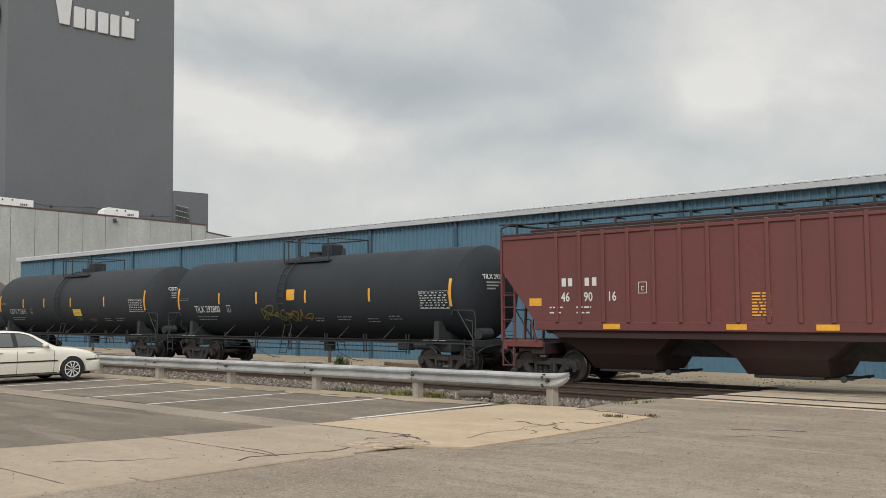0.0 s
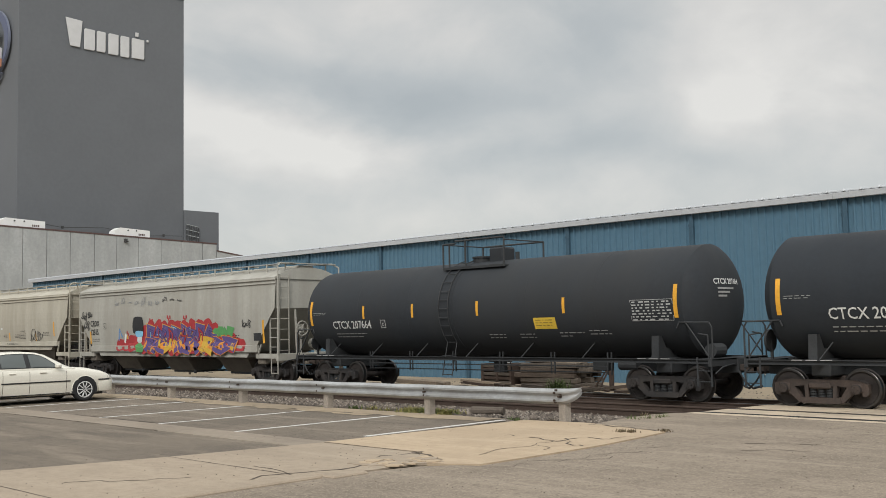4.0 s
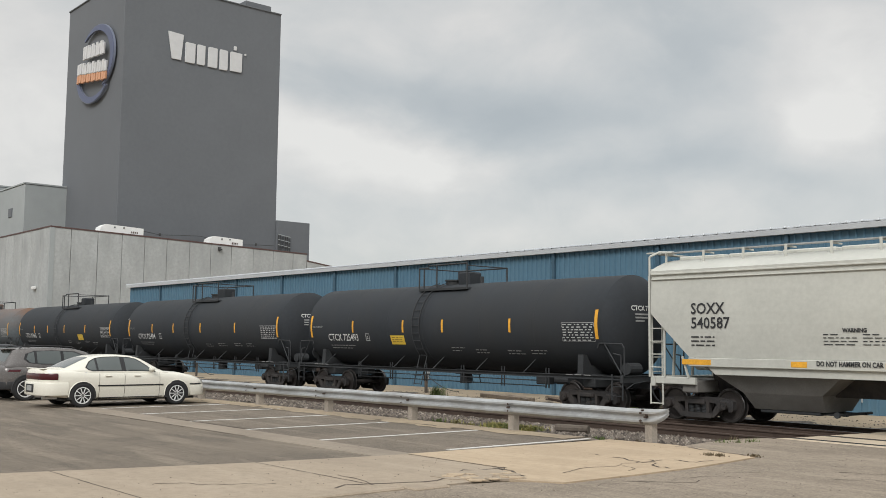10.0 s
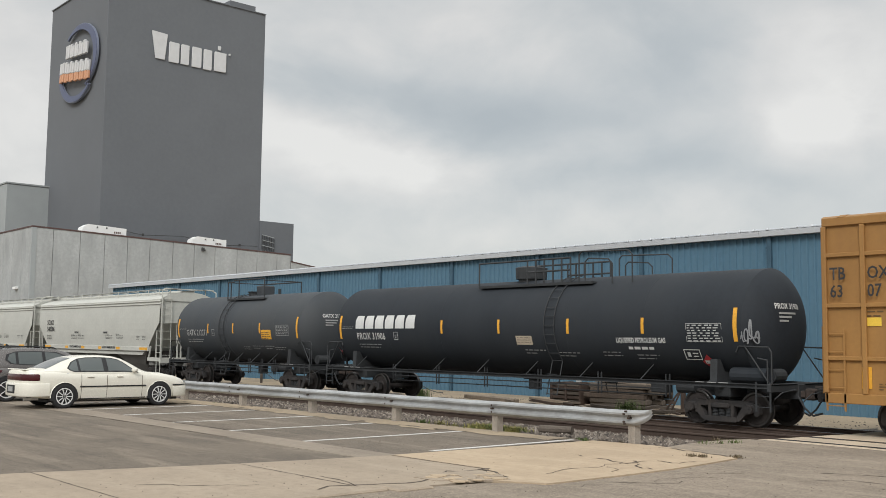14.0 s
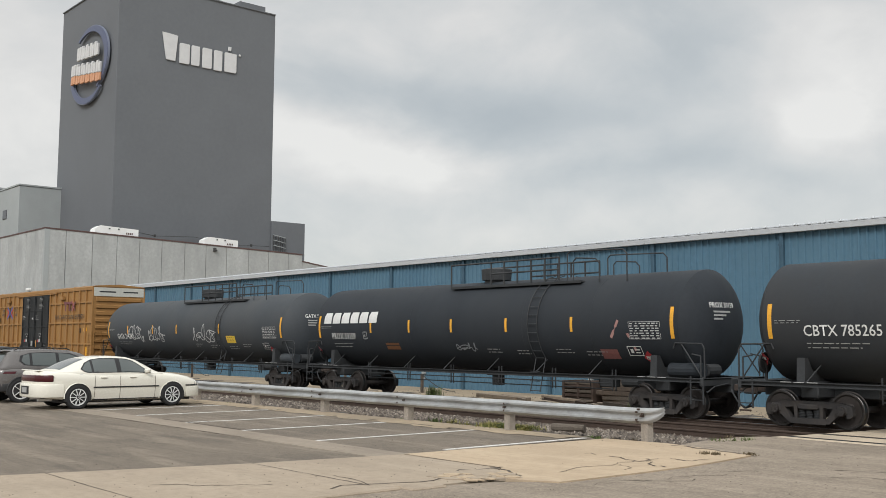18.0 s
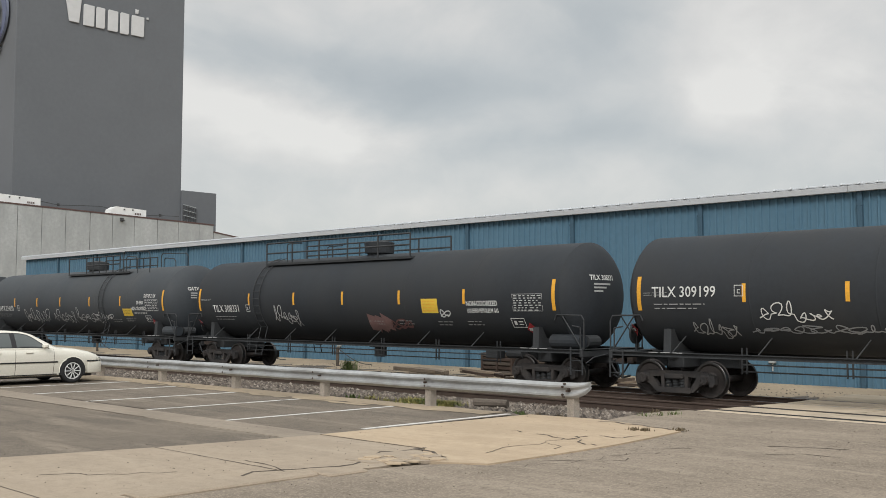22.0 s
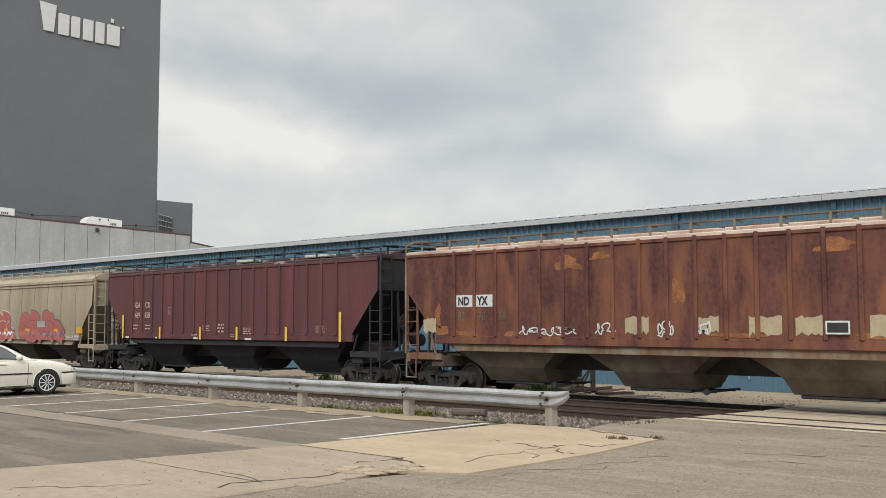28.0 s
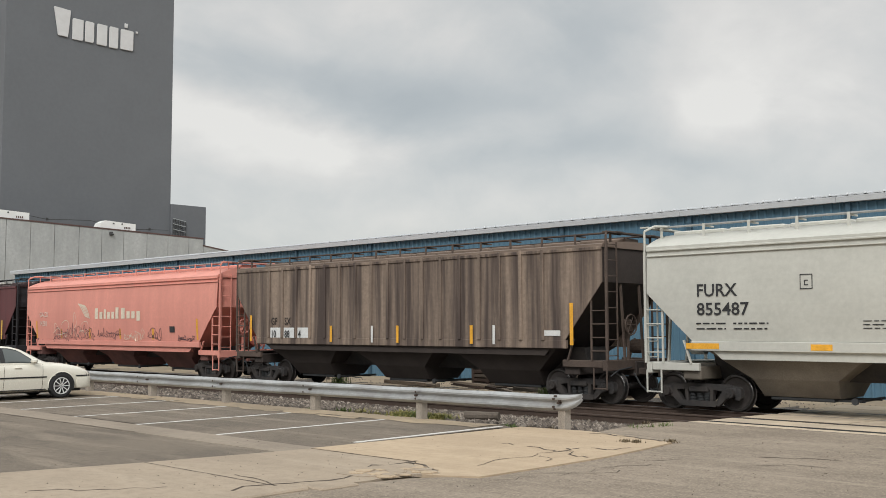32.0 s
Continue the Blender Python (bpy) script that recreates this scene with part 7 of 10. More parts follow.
# red cloud with drops, purple strokes edged in yellow
for k in range(18):
    x = -h + 4.15 + k * 0.57
    t = min(1, max(0, (k - 1) / 4)) * min(1, max(0, (17 - k) / 4))
    sd.blob(x, 1.55 + 0.32 * t, 0.4, 0.28 + 0.48 * t, P_RED, 60 + k, "red cloud behind the graffiti", 0.003 + 0.0003 * k, 0.12)
for k, (x, z) in enumerate(((7.0, 2.5), (7.12, 2.62), (6.9, 2.66), (8.5, 2.66), (8.62, 2.75), (8.4, 2.76), (9.85, 2.62), (9.95, 2.74), (9.75, 2.72), (4.9, 2.02), (4.8, 2.12), (13.4, 1.62), (13.5, 1.7))):
    sd.blob(-h + x, z, 0.05, 0.08, P_RED, 90 + k, "red drop", 0.006, 0.1, 8)
sd.piece(-h + 6.7, -h + 12.1, 1.27, 2.36, 8, (P_PURPLE, P_PURPLE, P_PURPLE), P_YELLOW, None, 21, shine=P_SKY, stroke=0.58, rim=0.055)
sd.piece(-h + 6.5, -h + 13.4, 1.26, 1.75, 9, (P_PURPLE, P_PURPLE, P_YELLOW, P_PURPLE), P_ORANGE, None, 25, stroke=0.5, rim=0.05, over=0.016)
sd.piece(-h + 6.8, -h + 12.0, 1.5, 2.3, 13, (P_PURPLE, P_RED, P_PURPLE), P_BLACK, None, 27, stroke=0.2, rim=0.025, over=0.012)
sd.blob(-h + 5.85, 2.38, 0.5, 0.36, P_BLACK, 4, "black disc of the graffiti", 0.026, 0.03)
sd.blob(-h + 5.85, 2.6, 0.42, 0.24, P_BLACK, 14, "black disc of the graffiti", 0.0265, 0.03)
sd.blob(-h + 5.95, 2.05, 0.36, 0.14, P_SKY, 5, "pale visor shape", 0.028, 0.05)
sd.blob(-h + 5.95, 1.8, 0.22, 0.16, P_WHITE, 6, "pale shape", 0.027, 0.1)
sd.blob(-h + 5.95, 1.42, 0.38, 0.2, P_GREEN, 7, "green shape", 0.026, 0.12)
sd.piece(-h + 12.1, -h + 13.4, 1.95, 2.2, 4, (P_GREEN, P_GREEN), P_GREEN, None, 28, stroke=0.5)
sd.stroke([(-h + 4.0, 1.75), (-h + 4.1, 2.3), (-h + 4.35, 1.9)], 0.1, P_BLUE, "graffiti_line", "blue sprayed bar")
sd.stroke([(-h + 4.55, 1.65), (-h + 4.7, 2.05)], 0.16, P_WHITE, "graffiti_line", "white sprayed bar")
sd.tag(-h + 14.1, -h + 14.7, 2.2, 2.6, P_BLACK, 17, 0.025, 5, "black scrawled tag")
sd.bars(-h + 13.4, 1.9, (0.5, 0.45), M_LETTER_BLACK, 0.03, 0.05)
sd.bars(-h + 1.4, 1.82, (0.7, 0.7), M_LETTER_BLACK, 0.03, 0.07)
sd.rect("data_panel", -h + 14.85, -h + 15.35, 1.7, 2.0, M_LETTER_BLACK, "black data panel")
for k in range(10):
    sd.tag(-h + 3.6 + k * 0.62, -h + 4.0 + k * 0.62, 3.35 + 0.12 * math.sin(k), 3.6 + 0.1 * math.sin(k * 2), P_GREY if k < 7 else P_BLACK, 70 + k, 0.018, 3, "small grey scribble")
for x, zl, zh in ((1.12, 1.6, 2.2), (4.75, 1.6, 2.0), (15.45, 1.6, 2.5)):
    sd.rect("stripe", -h + x, -h + x + 0.12, zl, zh, M_YELLOW, "orange reflector strip")

# six similar tank cars
for k, (a, b, lab, mark, mt, sq, seed) in enumerate((
        (34.65, 50.0, "sooty brown-black tank car with white numbers", "CTCX 207664", M_TANK_BROWN, 0.184, 46), (52.85, 68.32, "black tank car with a flatter finish", "CTCX 207675", M_TANK, None, 47),
        (71.05, 86.5, "grey tank car with a rust-stained crown", "CTCX 207662", M_TANK_FADED, 0.277, 48), (89.13, 104.62, "black tank car with a yellow notice plate", "CTCX 207665", M_TANK_BROWN, 0.178, 49),
        (107.29, 122.8, "charcoal tank car with white data panel", "CTCX 725494", M_TANK_BROWN, None, 50), (125.54, 140.95, "charcoal tank car with a yellow notice plate forward", "CTCX 725493", M_TANK_BROWN, -0.156, 51))):
    short_tank(a, b, lab, mark, mt, sq, True, seed, truck_mat=M_TRUCK_RUST if k in (1, 2) else None, stripes=(-0.31, -0.105, 0.04, 0.26) if k == 5 else (-0.31, -0.15, 0.04, 0.26))

# two clean hoppers
for a, b, num, seed in ((143.03, 159.64, "540587", 52), (161.0, 177.61, "540586", 53)):
    L = b - a
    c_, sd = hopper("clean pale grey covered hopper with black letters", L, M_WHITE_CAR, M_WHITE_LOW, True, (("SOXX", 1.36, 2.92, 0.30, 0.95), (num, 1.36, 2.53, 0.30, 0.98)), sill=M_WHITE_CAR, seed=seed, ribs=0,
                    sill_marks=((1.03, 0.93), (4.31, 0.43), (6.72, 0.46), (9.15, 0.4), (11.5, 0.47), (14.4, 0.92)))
    put((a + b) / 2, c_)
    h = L / 2
    sd.bars(-h + 1.35, 2.27, (0.75, 0.75, 0.75), M_LETTER_BLACK, 0.05, 0.06)
    for x in (5.2, 6.2, 10.1, 11.5):
        sd.bars(-h + x, 2.35, (0.4, 0.9, 0.9, 0.8), M_LETTER_BLACK, 0.03, 0.05)
    for x in (14.0, 14.7):
        sd.bars(-h + x, 2.25, (0.45, 0.4, 0.3), M_LETTER_BLACK, 0.03, 0.05)
    for x in (5.0, 9.7):
        sd.words("DO NOT HAMMER ON CAR", -h + x, 1.6, 0.12, M_LETTER_BLACK, 0.8)
    for x in (5.7, 9.75):
        sd.words("WARNING", -h + x, 2.42, 0.1, M_LETTER_BLACK, 0.9)

# shorter tank car
L = 190.08 - 179.65
c_, sd, zc = tank_car("short charcoal tank car with slanted yellow strips", L, M_TANK_GREY, (("GATX 212271", -L / 2 + 0.85, -0.3, 0.3, 0.85),), stripes=(-0.22, 0.0, 0.22), deck=(-1.5, 1.7), belt=True, seed=54, panel=False, dim=True)
sd.rect("notice", 2.4, 3.2, zc - 0.45, zc - 0.05, M_YELLOW, "amber notice plate")
sd.bars(2.46, zc - 0.18, (0.66, 0.6, 0.66, 0.55), M_TANK_GREY, 0.035, 0.05)
sd.data_panel(3.6, zc - 0.3, 1.0, 0.45, M_LETTER_DIM)
put((190.08 + 179.65) / 2, c_)


def slabs(sd, x, z, w, h, n, mat=None):
    """The lessor's name as plain rounded blocks."""
    for k in range(n):
        bm = B()
        x0 = x + k * w
        q = w * 0.84
        c = min(q, h) * 0.18
        sheet(bm, [[(x0, 0, z), (x0 + q, 0, z)], [(x0, 0, z + h * 0.33), (x0 + q, 0, z + h * 0.33)], [(x0, 0, z + h * 0.66), (x0 + q, 0, z + h * 0.66)], [(x0 + c, 0, z + h), (x0 + q, 0, z + h)]])
        sd.lay("mark_block", bm, mat or M_LETTER, "plain white block in place of a company name", 0.012)


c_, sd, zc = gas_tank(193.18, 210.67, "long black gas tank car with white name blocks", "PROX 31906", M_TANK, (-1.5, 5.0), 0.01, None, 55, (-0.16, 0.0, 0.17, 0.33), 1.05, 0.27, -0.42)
slabs(sd, -17.49 / 2 + 1.0, zc - 0.02, 0.6, 0.48, 6)
sd.words("LIQUEFIED PETROLEUM GAS", 4.8, zc - 0.45, 0.14, M_LETTER, 0.7)
sd.bars(5.2, zc - 0.66, (0.9,), M_LETTER, 0.11, 0.1)
sd.rect("notice", 0.75, 1.45, zc - 0.55, zc - 0.27, M_LETTER_OLD, "faded pale notice plate")
sd.bars(0.8, zc - 0.34, (0.6, 0.55, 0.58), M_LETTER_BLACK, 0.02, 0.05)
sd.tag(8.9, 9.3, zc - 0.5, zc + 0.2, P_GREY, 31, 0.03, 4, "thin grey scrawl")

# ochre boxcar
M_DIM_INK = paint("faded dark stencil ink", (0.12, 0.075, 0.03))
M_BLACKDOOR = surf("blue-black door enamel", (0.011, 0.0135, 0.016), 0.55, spec=0.25, var=0.25, scale=0.9, fine=14, bump=0.05, stain=(0.026, 0.026, 0.025), amount=0.3, stain_scale=0.7, sharp=0.4, stretch=(1.4, 1, 0.3))
INK_BLUE = paint("emblem navy", (0.07, 0.09, 0.26))
MAROON_INK = paint("emblem maroon", (0.16, 0.05, 0.05))
L = 231.88 - 213.15
c_, sd = boxcar("ochre yellow boxcar with black double doors", L, M_YELLOWCAR, 56, gridded=True, door=(-2.53, 2.39), door_mat=M_BLACKDOOR)
put((213.15 + 231.88) / 2, c_)
h = L / 2
sd.lift = 0.086
for t_, x, z in (("TB", 0.2, 3.71), ("OX", 1.12, 3.71), ("63", 0.2, 3.29), ("07", 1.12, 3.29), ("53", 2.02, 3.29)):
    sd.words(t_, -h + x, z, 0.3, M_LETTER_BLACK, 0.82)
sd.words("next", -h + 2.6, 3.98, 0.22, M_LETTER_BLACK, 0.9, slant=0.2)
sd.words("load", -h + 2.6, 3.7, 0.22, M_LETTER_BLACK, 0.9, slant=0.2)
sd.words("any", -h + 5.15, 3.98, 0.22, M_LETTER_BLACK, 0.9, slant=0.2)
sd.words("road", -h + 5.15, 3.7, 0.22, M_LETTER_BLACK, 0.9, slant=0.2)
# crossed emblem: blue chevrons point to point, red ones nested inside them
for s in (-1, 1):
    sd.stroke([(-h + 4.25 + s * u, v) for u, v in ((0.56, 4.3), (0.12, 4.0), (0.06, 3.9), (0.12, 3.8), (0.56, 3.48))], 0.14, INK_BLUE, "emblem_bar", "blue chevron bar of the emblem")
    sd.stroke([(-h + 4.25 + s * u, v) for u, v in ((0.62, 4.14), (0.28, 3.9), (0.62, 3.64))], 0.16, P_RED, "emblem_bar", "red chevron bar of the emblem")
for t_, x, q in (("RAILCAR", 3.53, 1.06), ("POOLING", 5.10, 1.06), ("EXPERTS", 6.80, 0.97)):
    sd.words(t_, x, 3.35, 0.255, M_LETTER_BLACK, q, bold=0.003)
for x0, x1, z0, z1 in ((4.96, 6.34, 4.24, 4.4), (5.12, 5.33, 3.83, 4.24), (5.72, 5.93, 3.83, 4.24)):
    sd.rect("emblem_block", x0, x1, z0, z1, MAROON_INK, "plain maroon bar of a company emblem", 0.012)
for k, (pts, m_) in enumerate((([(6.14, 4.4), (6.4, 4.11), (6.14, 3.83)], MAROON_INK), ([(6.34, 4.4), (6.56, 4.11), (6.34, 3.83)], P_CORAL), ([(6.8, 4.4), (6.56, 4.11), (6.8, 3.83)], MAROON_INK))):
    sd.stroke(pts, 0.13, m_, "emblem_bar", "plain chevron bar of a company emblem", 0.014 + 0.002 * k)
sd.lift = 0.004
for x in (0.9, 3.0, 6.9, 12.2, 15.5, 17.75):
    sd.rect("stripe", -h + x, -h + x + 0.24 if x in (0.9, 17.75) else -h + x + 0.12, 1.15, 1.65, M_YELLOW, "yellow reflector strip", 0.012)
sd.bars(-h + 1.0, 2.92, (0.45, 0.4), M_DIM_INK, 0.04, 0.06)
sd.bars(-h + 2.05, 2.92, (0.5, 0.4), M_DIM_INK, 0.04, 0.06)
sd.bars(-h + 1.3, 1.25, (0.28, 0.28, 0.28), M_DIM_INK, 0.03, 0.03)
sd.rect("notice", -h + 0.93, -h + 1.4, 2.6, 2.8, M_YELLOW_B, "yellow notice plate", 0.012)
sd.rect("notice", 8.01, 8.52, 2.58, 2.8, M_YELLOW, "yellow notice plate", 0.012)
sd.rect("data_panel", 7.18, 7.57, 2.5, 2.8, M_LETTER_BLACK, "black data panel", 0.012)
for x, z in ((3.62, 4.66), (3.6, 1.84), (13.7, 4.62), (13.7, 1.84)):
    bm = B()
    box(bm, -h + x, -h + x + 0.6, -1.66, -1.55, z - 0.09, z + 0.09, 0.012)
    box(bm, -h + x + 0.53, -h + x + 0.61, -1.7, -1.58, z - 0.1, z + 0.12, 0.01)
    part("roping_bracket", bm, M_YELLOWCAR, c_)
sd.lift = 0.142
for x in (-2.53, -0.07):
    sd.bars(x + 0.9, 4.72, (0.62, 0.7, 0.45), M_LETTER_DIM, 0.035, 0.05)
    sd.bars(x + 0.86, 4.34, (0.72, 0.7, 0.75, 0.7), M_LETTER_DIM, 0.035, 0.05)
    sd.bars(x + 0.24, 3.6, (0.4, 0.5, 0.3, 0.55), M_LETTER_DIM, 0.025, 0.05)
    sd.bars(x + 1.02, 2.24, (0.2,), M_LETTER, 0.07)
    for a, b in ((0.9, 1.0), (1.26, 1.16)):
        sd.stroke([(x + a, 2.36), (x + b, 2.52)], 0.035, M_LETTER, "stencil_mark", "white stencil mark")
    sd.rect("seal_plate", x + 0.92, x + 1.12, 1.92, 2.14, M_LETTER, "white seal plate")
    sd.rect("seal_plate", x + 0.62, x + 0.8, 1.92, 2.08, P_RED, "red seal plate")
    sd.rect("seal_tag", x + 1.16, x + 1.22, 1.5, 1.62, M_LETTER, "small white seal tag")
    sd.bars(x + 0.32, 1.42, (0.16, 0.2), M_LETTER_MID, 0.03, 0.04)
sd.words("70K", -0.55, 3.38, 0.13, M_LETTER, 0.9)
sd.rect("latch_plate", -0.62, -0.3, 1.68, 2.0, M_LETTER_DIM, "grey latch plate")
sd.rect("stripe", 0.24, 0.32, 1.55, 2.05, M_YELLOW, "yellow reflector strip")
sd.bars(1.7, 1.72, (0.4,), M_LETTER_MID, 0.035)
sd.lift = 0.004

# gas tank cars with tags
c_, sd, zc = gas_tank(234.24, 252.52, "charcoal gas tank car with tall white scrawls", "GATX 214280", M_TANK_GREY, (-1.0, 7.0), 0.15, 0.235, 57, (-0.36, -0.19, -0.04, 0.2))
for k, (a, b, n) in enumerate(((-6.6, -4.5, 6), (-4.0, -2.1, 5), (1.0, 3.3, 5))):
    sd.tag(a, b, zc - 0.6, zc + 0.2, M_LETTER_MID, 80 + k, 0.04, n, "tall white scrawl")
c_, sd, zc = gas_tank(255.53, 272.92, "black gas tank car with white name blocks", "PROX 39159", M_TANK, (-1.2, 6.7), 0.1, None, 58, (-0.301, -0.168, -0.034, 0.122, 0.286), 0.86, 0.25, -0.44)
slabs(sd, -8.35, zc + 0.17, 0.6, 0.42, 6)
sd.tag(-0.5, 0.6, zc - 0.85, zc - 0.48, P_GREY, 84, 0.03, 4, "small pale scrawl")
sd.rect("notice", -4.45, -3.65, zc - 0.82, zc - 0.58, paint("faded orange", (0.16, 0.07, 0.03)), "faded orange plate")
FADED_RED = paint("faded red", (0.24, 0.10, 0.09))
sd.rect("notice", 5.95, 6.6, zc - 1.0, zc - 0.72, FADED_RED, "faded red plate")
for p, q in (((6.5, zc - 0.38), (6.8, zc + 0.13)), ((7.12, zc - 0.25), (7.3, zc - 0.75))):
    sd.stroke([p, q], 0.09, paint("faded pink", (0.36, 0.2, 0.18)), "stripe", "faded pink bar")
c_, sd, zc = gas_tank(275.94, 294.22, "sooty black gas tank car with a round chalk mark", "CBTX 785265", M_TANK_BROWN, (-5.3, 2.8), 0.1, 0.243, 59, (-0.323, -0.135, 0.014, 0.168, 0.319), 0.92, 0.29, -0.33)
sd.stroke([(-1.4 + 0.2 * math.sin(k * 0.45) * (1 if k < 8 else 0.75), zc - 0.55 + 0.27 * math.cos(k * 0.45) + (0 if k < 8 else -0.08)) for k in range(15)], 0.035, P_GREY, "graffiti_tag", "grey chalk loop")
sd.words("NON-ODORIZED", 6.38, zc - 0.38, 0.125, M_LETTER, 0.8, bold=0.0)
sd.words("LIQUEFIED PETROLEUM GAS", 6.42, zc - 0.53, 0.095, M_LETTER, 0.7, bold=0.0)
sd.bars(6.1, zc - 0.7, (1.0, 0.9), M_LETTER_DIM, 0.035, 0.05)
c_, sd, zc = gas_tank(297.09, 315.31, "charcoal gas tank car with a long line of white tags", "GATX 214255", M_TANK_GREY, (-0.9, 7.0), 0.2, 0.306, 60, (-0.329, -0.18, -0.036, 0.133, 0.296), 0.96, 0.28, -0.4)
for k, (p, q, n) in enumerate(((-4.9, -2.0, 8), (-1.6, 0.8, 6), (0.9, 4.5, 8))):
    sd.tag(p, q, zc - 0.95, zc - 0.28, M_LETTER_MID, 86 + k, 0.032, n, "white scrawled tag")
sd.words("NON-ODORIZED", 6.39, zc - 0.38, 0.155, M_LETTER, 0.75)
sd.words("SR 13450", 6.9, zc - 0.12, 0.15, M_LETTER, 0.72)
sd.words("DOT-SP 21134", 7.54, zc + 0.17, 0.15, M_LETTER, 0.75)
sd.bars(6.6, zc - 0.56, (1.1,), M_LETTER_DIM, 0.1, 0.05)
sd.bars(5.7, zc - 0.75, (0.9, 0.7), M_LETTER_DIM, 0.03, 0.06)
c_, sd, zc = gas_tank(318.23, 336.45, "black gas tank car with a yellow notice plate", "TILX 308331", M_TANK_BROWN, (-5.3, 2.7), 0.1, None, 61, (-0.311, -0.157, -0.006, 0.151, 0.31), 0.97, 0.29, -0.45)
sd.rect("notice", 3.78, 4.5, zc - 0.48, zc - 0.03, M_YELLOW_B, "yellow notice plate")
sd.bars(3.85, zc - 0.12, (0.55, 0.58, 0.5, 0.56), M_YELLOW, 0.03, 0.07)
sd.tag(-4.15, -2.6, zc - 0.92, zc - 0.2, M_LETTER_MID, 90, 0.03, 6, "white looping tag")
ROSE = paint("spray faded rose", (0.22, 0.13, 0.12))
sd.piece(1.15, 2.05, zc - 1.1, zc - 0.62, 3, (ROSE, ROSE), ROSE, None, 91, stroke=0.5, label="faded rose patch of paint")
sd.tag(2.1, 3.2, zc - 1.05, zc - 0.72, paint("spray dull red", (0.15, 0.07, 0.065)), 92, 0.05, 3, "dull red scrawl")
sd.tag(4.58, 5.0, zc - 0.6, zc - 0.25, M_LETTER, 93, 0.035, 2, "small white scrawl")
sd.words("NON-ODORIZED", 5.74, zc - 0.26, 0.155, M_LETTER, 0.75)
sd.words("LIQUEFIED PETROLEUM GAS", 5.76, zc - 0.46, 0.12, M_LETTER, 0.6)
c_, sd, zc = gas_tank(339.29, 357.54, "black gas tank car with several white tags", "TILX 309199", M_TANK_BROWN, (-0.9, 7.0), 0.15, None, 62, (-0.337, -0.199, -0.031, 0.134, 0.321), 0.4, 0.29, -0.06)
sd.rect("notice", 3.29, 4.0, zc - 0.34, zc + 0.1, M_YELLOW_B, "yellow notice plate")
sd.bars(3.36, zc + 0.02, (0.55, 0.5, 0.56, 0.5), M_LETTER_BLACK, 0.018, 0.08)
for k, (p, q, zl, zh, n, m_) in enumerate(((-5.8, -3.95, 1.97, 2.4, 6, M_LETTER), (-2.8, -1.15, 1.97, 2.4, 6, M_LETTER), (-0.13, 0.82, 2.06, 2.3, 5, M_LETTER_MID), (1.14, 3.16, 1.98, 2.4, 7, M_LETTER), (-0.2, 4.4, 1.64, 1.93, 18, M_LETTER_DIM), (-7.7, -6.4, 1.55, 1.98, 6, M_LETTER_DIM), (-6.1, -0.6, 1.68, 1.88, 16, P_GREY))):
    sd.tag(p, q, zl, zh, m_, 94 + k, 0.028, n, "white scrawled tag")
sd.rect("notice", 5.18, 5.78, zc - 0.98, zc - 0.8, FADED_RED, "faded red plate")
sd.rect("notice", 5.78, 6.3, zc - 0.74, zc - 0.6, FADED_RED, "faded red plate")
sd.words("LIQUEFIED", 7.5, zc - 0.62, 0.11, M_LETTER, 0.7)
sd.words("PETROLEUM", 7.5, zc - 0.74, 0.11, M_LETTER, 0.7)

# red boxcar
L = 378.94 - 360.0
c_, sd = boxcar("mineral red boxcar with two large graffiti pieces", L, M_BNSF, 63, door=(-1.95, 1.64), double=False, roof_mat=M_BNSF, end_mat=M_MAROON, top=5.24)
put((360.0 + 378.94) / 2, c_)
h = L / 2
sd.lift = 0.092
plain_marks(sd, [-h + 0.9, -h + 1.18, -h + 1.68, -h + 1.95], 2.80, 0.24, 0.17, M_LETTER)
sd.words("761", -h + 0.82, 2.3, 0.26, M_LETTER, 0.85)
sd.words("899", -h + 1.62, 2.3, 0.26, M_LETTER, 0.85)
sd.frame_mark(-h + 2.75, 2.52, 0.27, M_LETTER)
slant_bars(sd, 4.34, 2.9, 4, 0.34, 0.2, 0.5, M_LETTER_OLD, 0.4)
slant_bars(sd, 4.2, 2.83, 4, 0.55, 0.035, 0.29, M_LETTER_OLD, 0.4)
sd.bars(-h + 0.95, 4.75, (0.5, 0.5, 0.5, 0.5), M_LETTER, 0.02, 0.035)
sd.bars(-h + 6.6, 2.62, (0.75, 0.6, 0.65), M_LETTER_DIM, 0.03, 0.05)
sd.lift = 0.145
for x, z, text in ((0.34, 3.52, "CLOSE AND LOCK"), (0.22, 3.36, "BOTH DOORS BEFORE"), (0.46, 3.2, "MOVING CAR")):
    sd.words(text, x, z, 0.105, M_LETTER, 0.9, bold=0.0)
for x, z, w in ((-1.8, 3.05, 0.28), (-1.75, 2.45, 0.16), (-1.15, 2.45, 0.2), (-0.65, 2.48, 0.2), (-0.5, 2.28, 0.5), (0.35, 1.85, 0.55)):
    sd.bars(x, z, (w, w * 0.8), M_LETTER, 0.03, 0.04)
sd.rect("seal_plate", -0.15, -0.02, 1.9, 2.05, P_RED, "red seal plate")
sd.rect("seal_plate", -0.36, -0.2, 1.82, 2.0, M_LETTER, "white seal plate")
sd.rect("data_panel", 0.45, 0.85, 1.45, 1.72, M_LETTER_BLACK, "dark data panel")
sd.rect("notice", -0.85, -0.35, 1.25, 1.4, M_YELLOW, "orange notice plate")
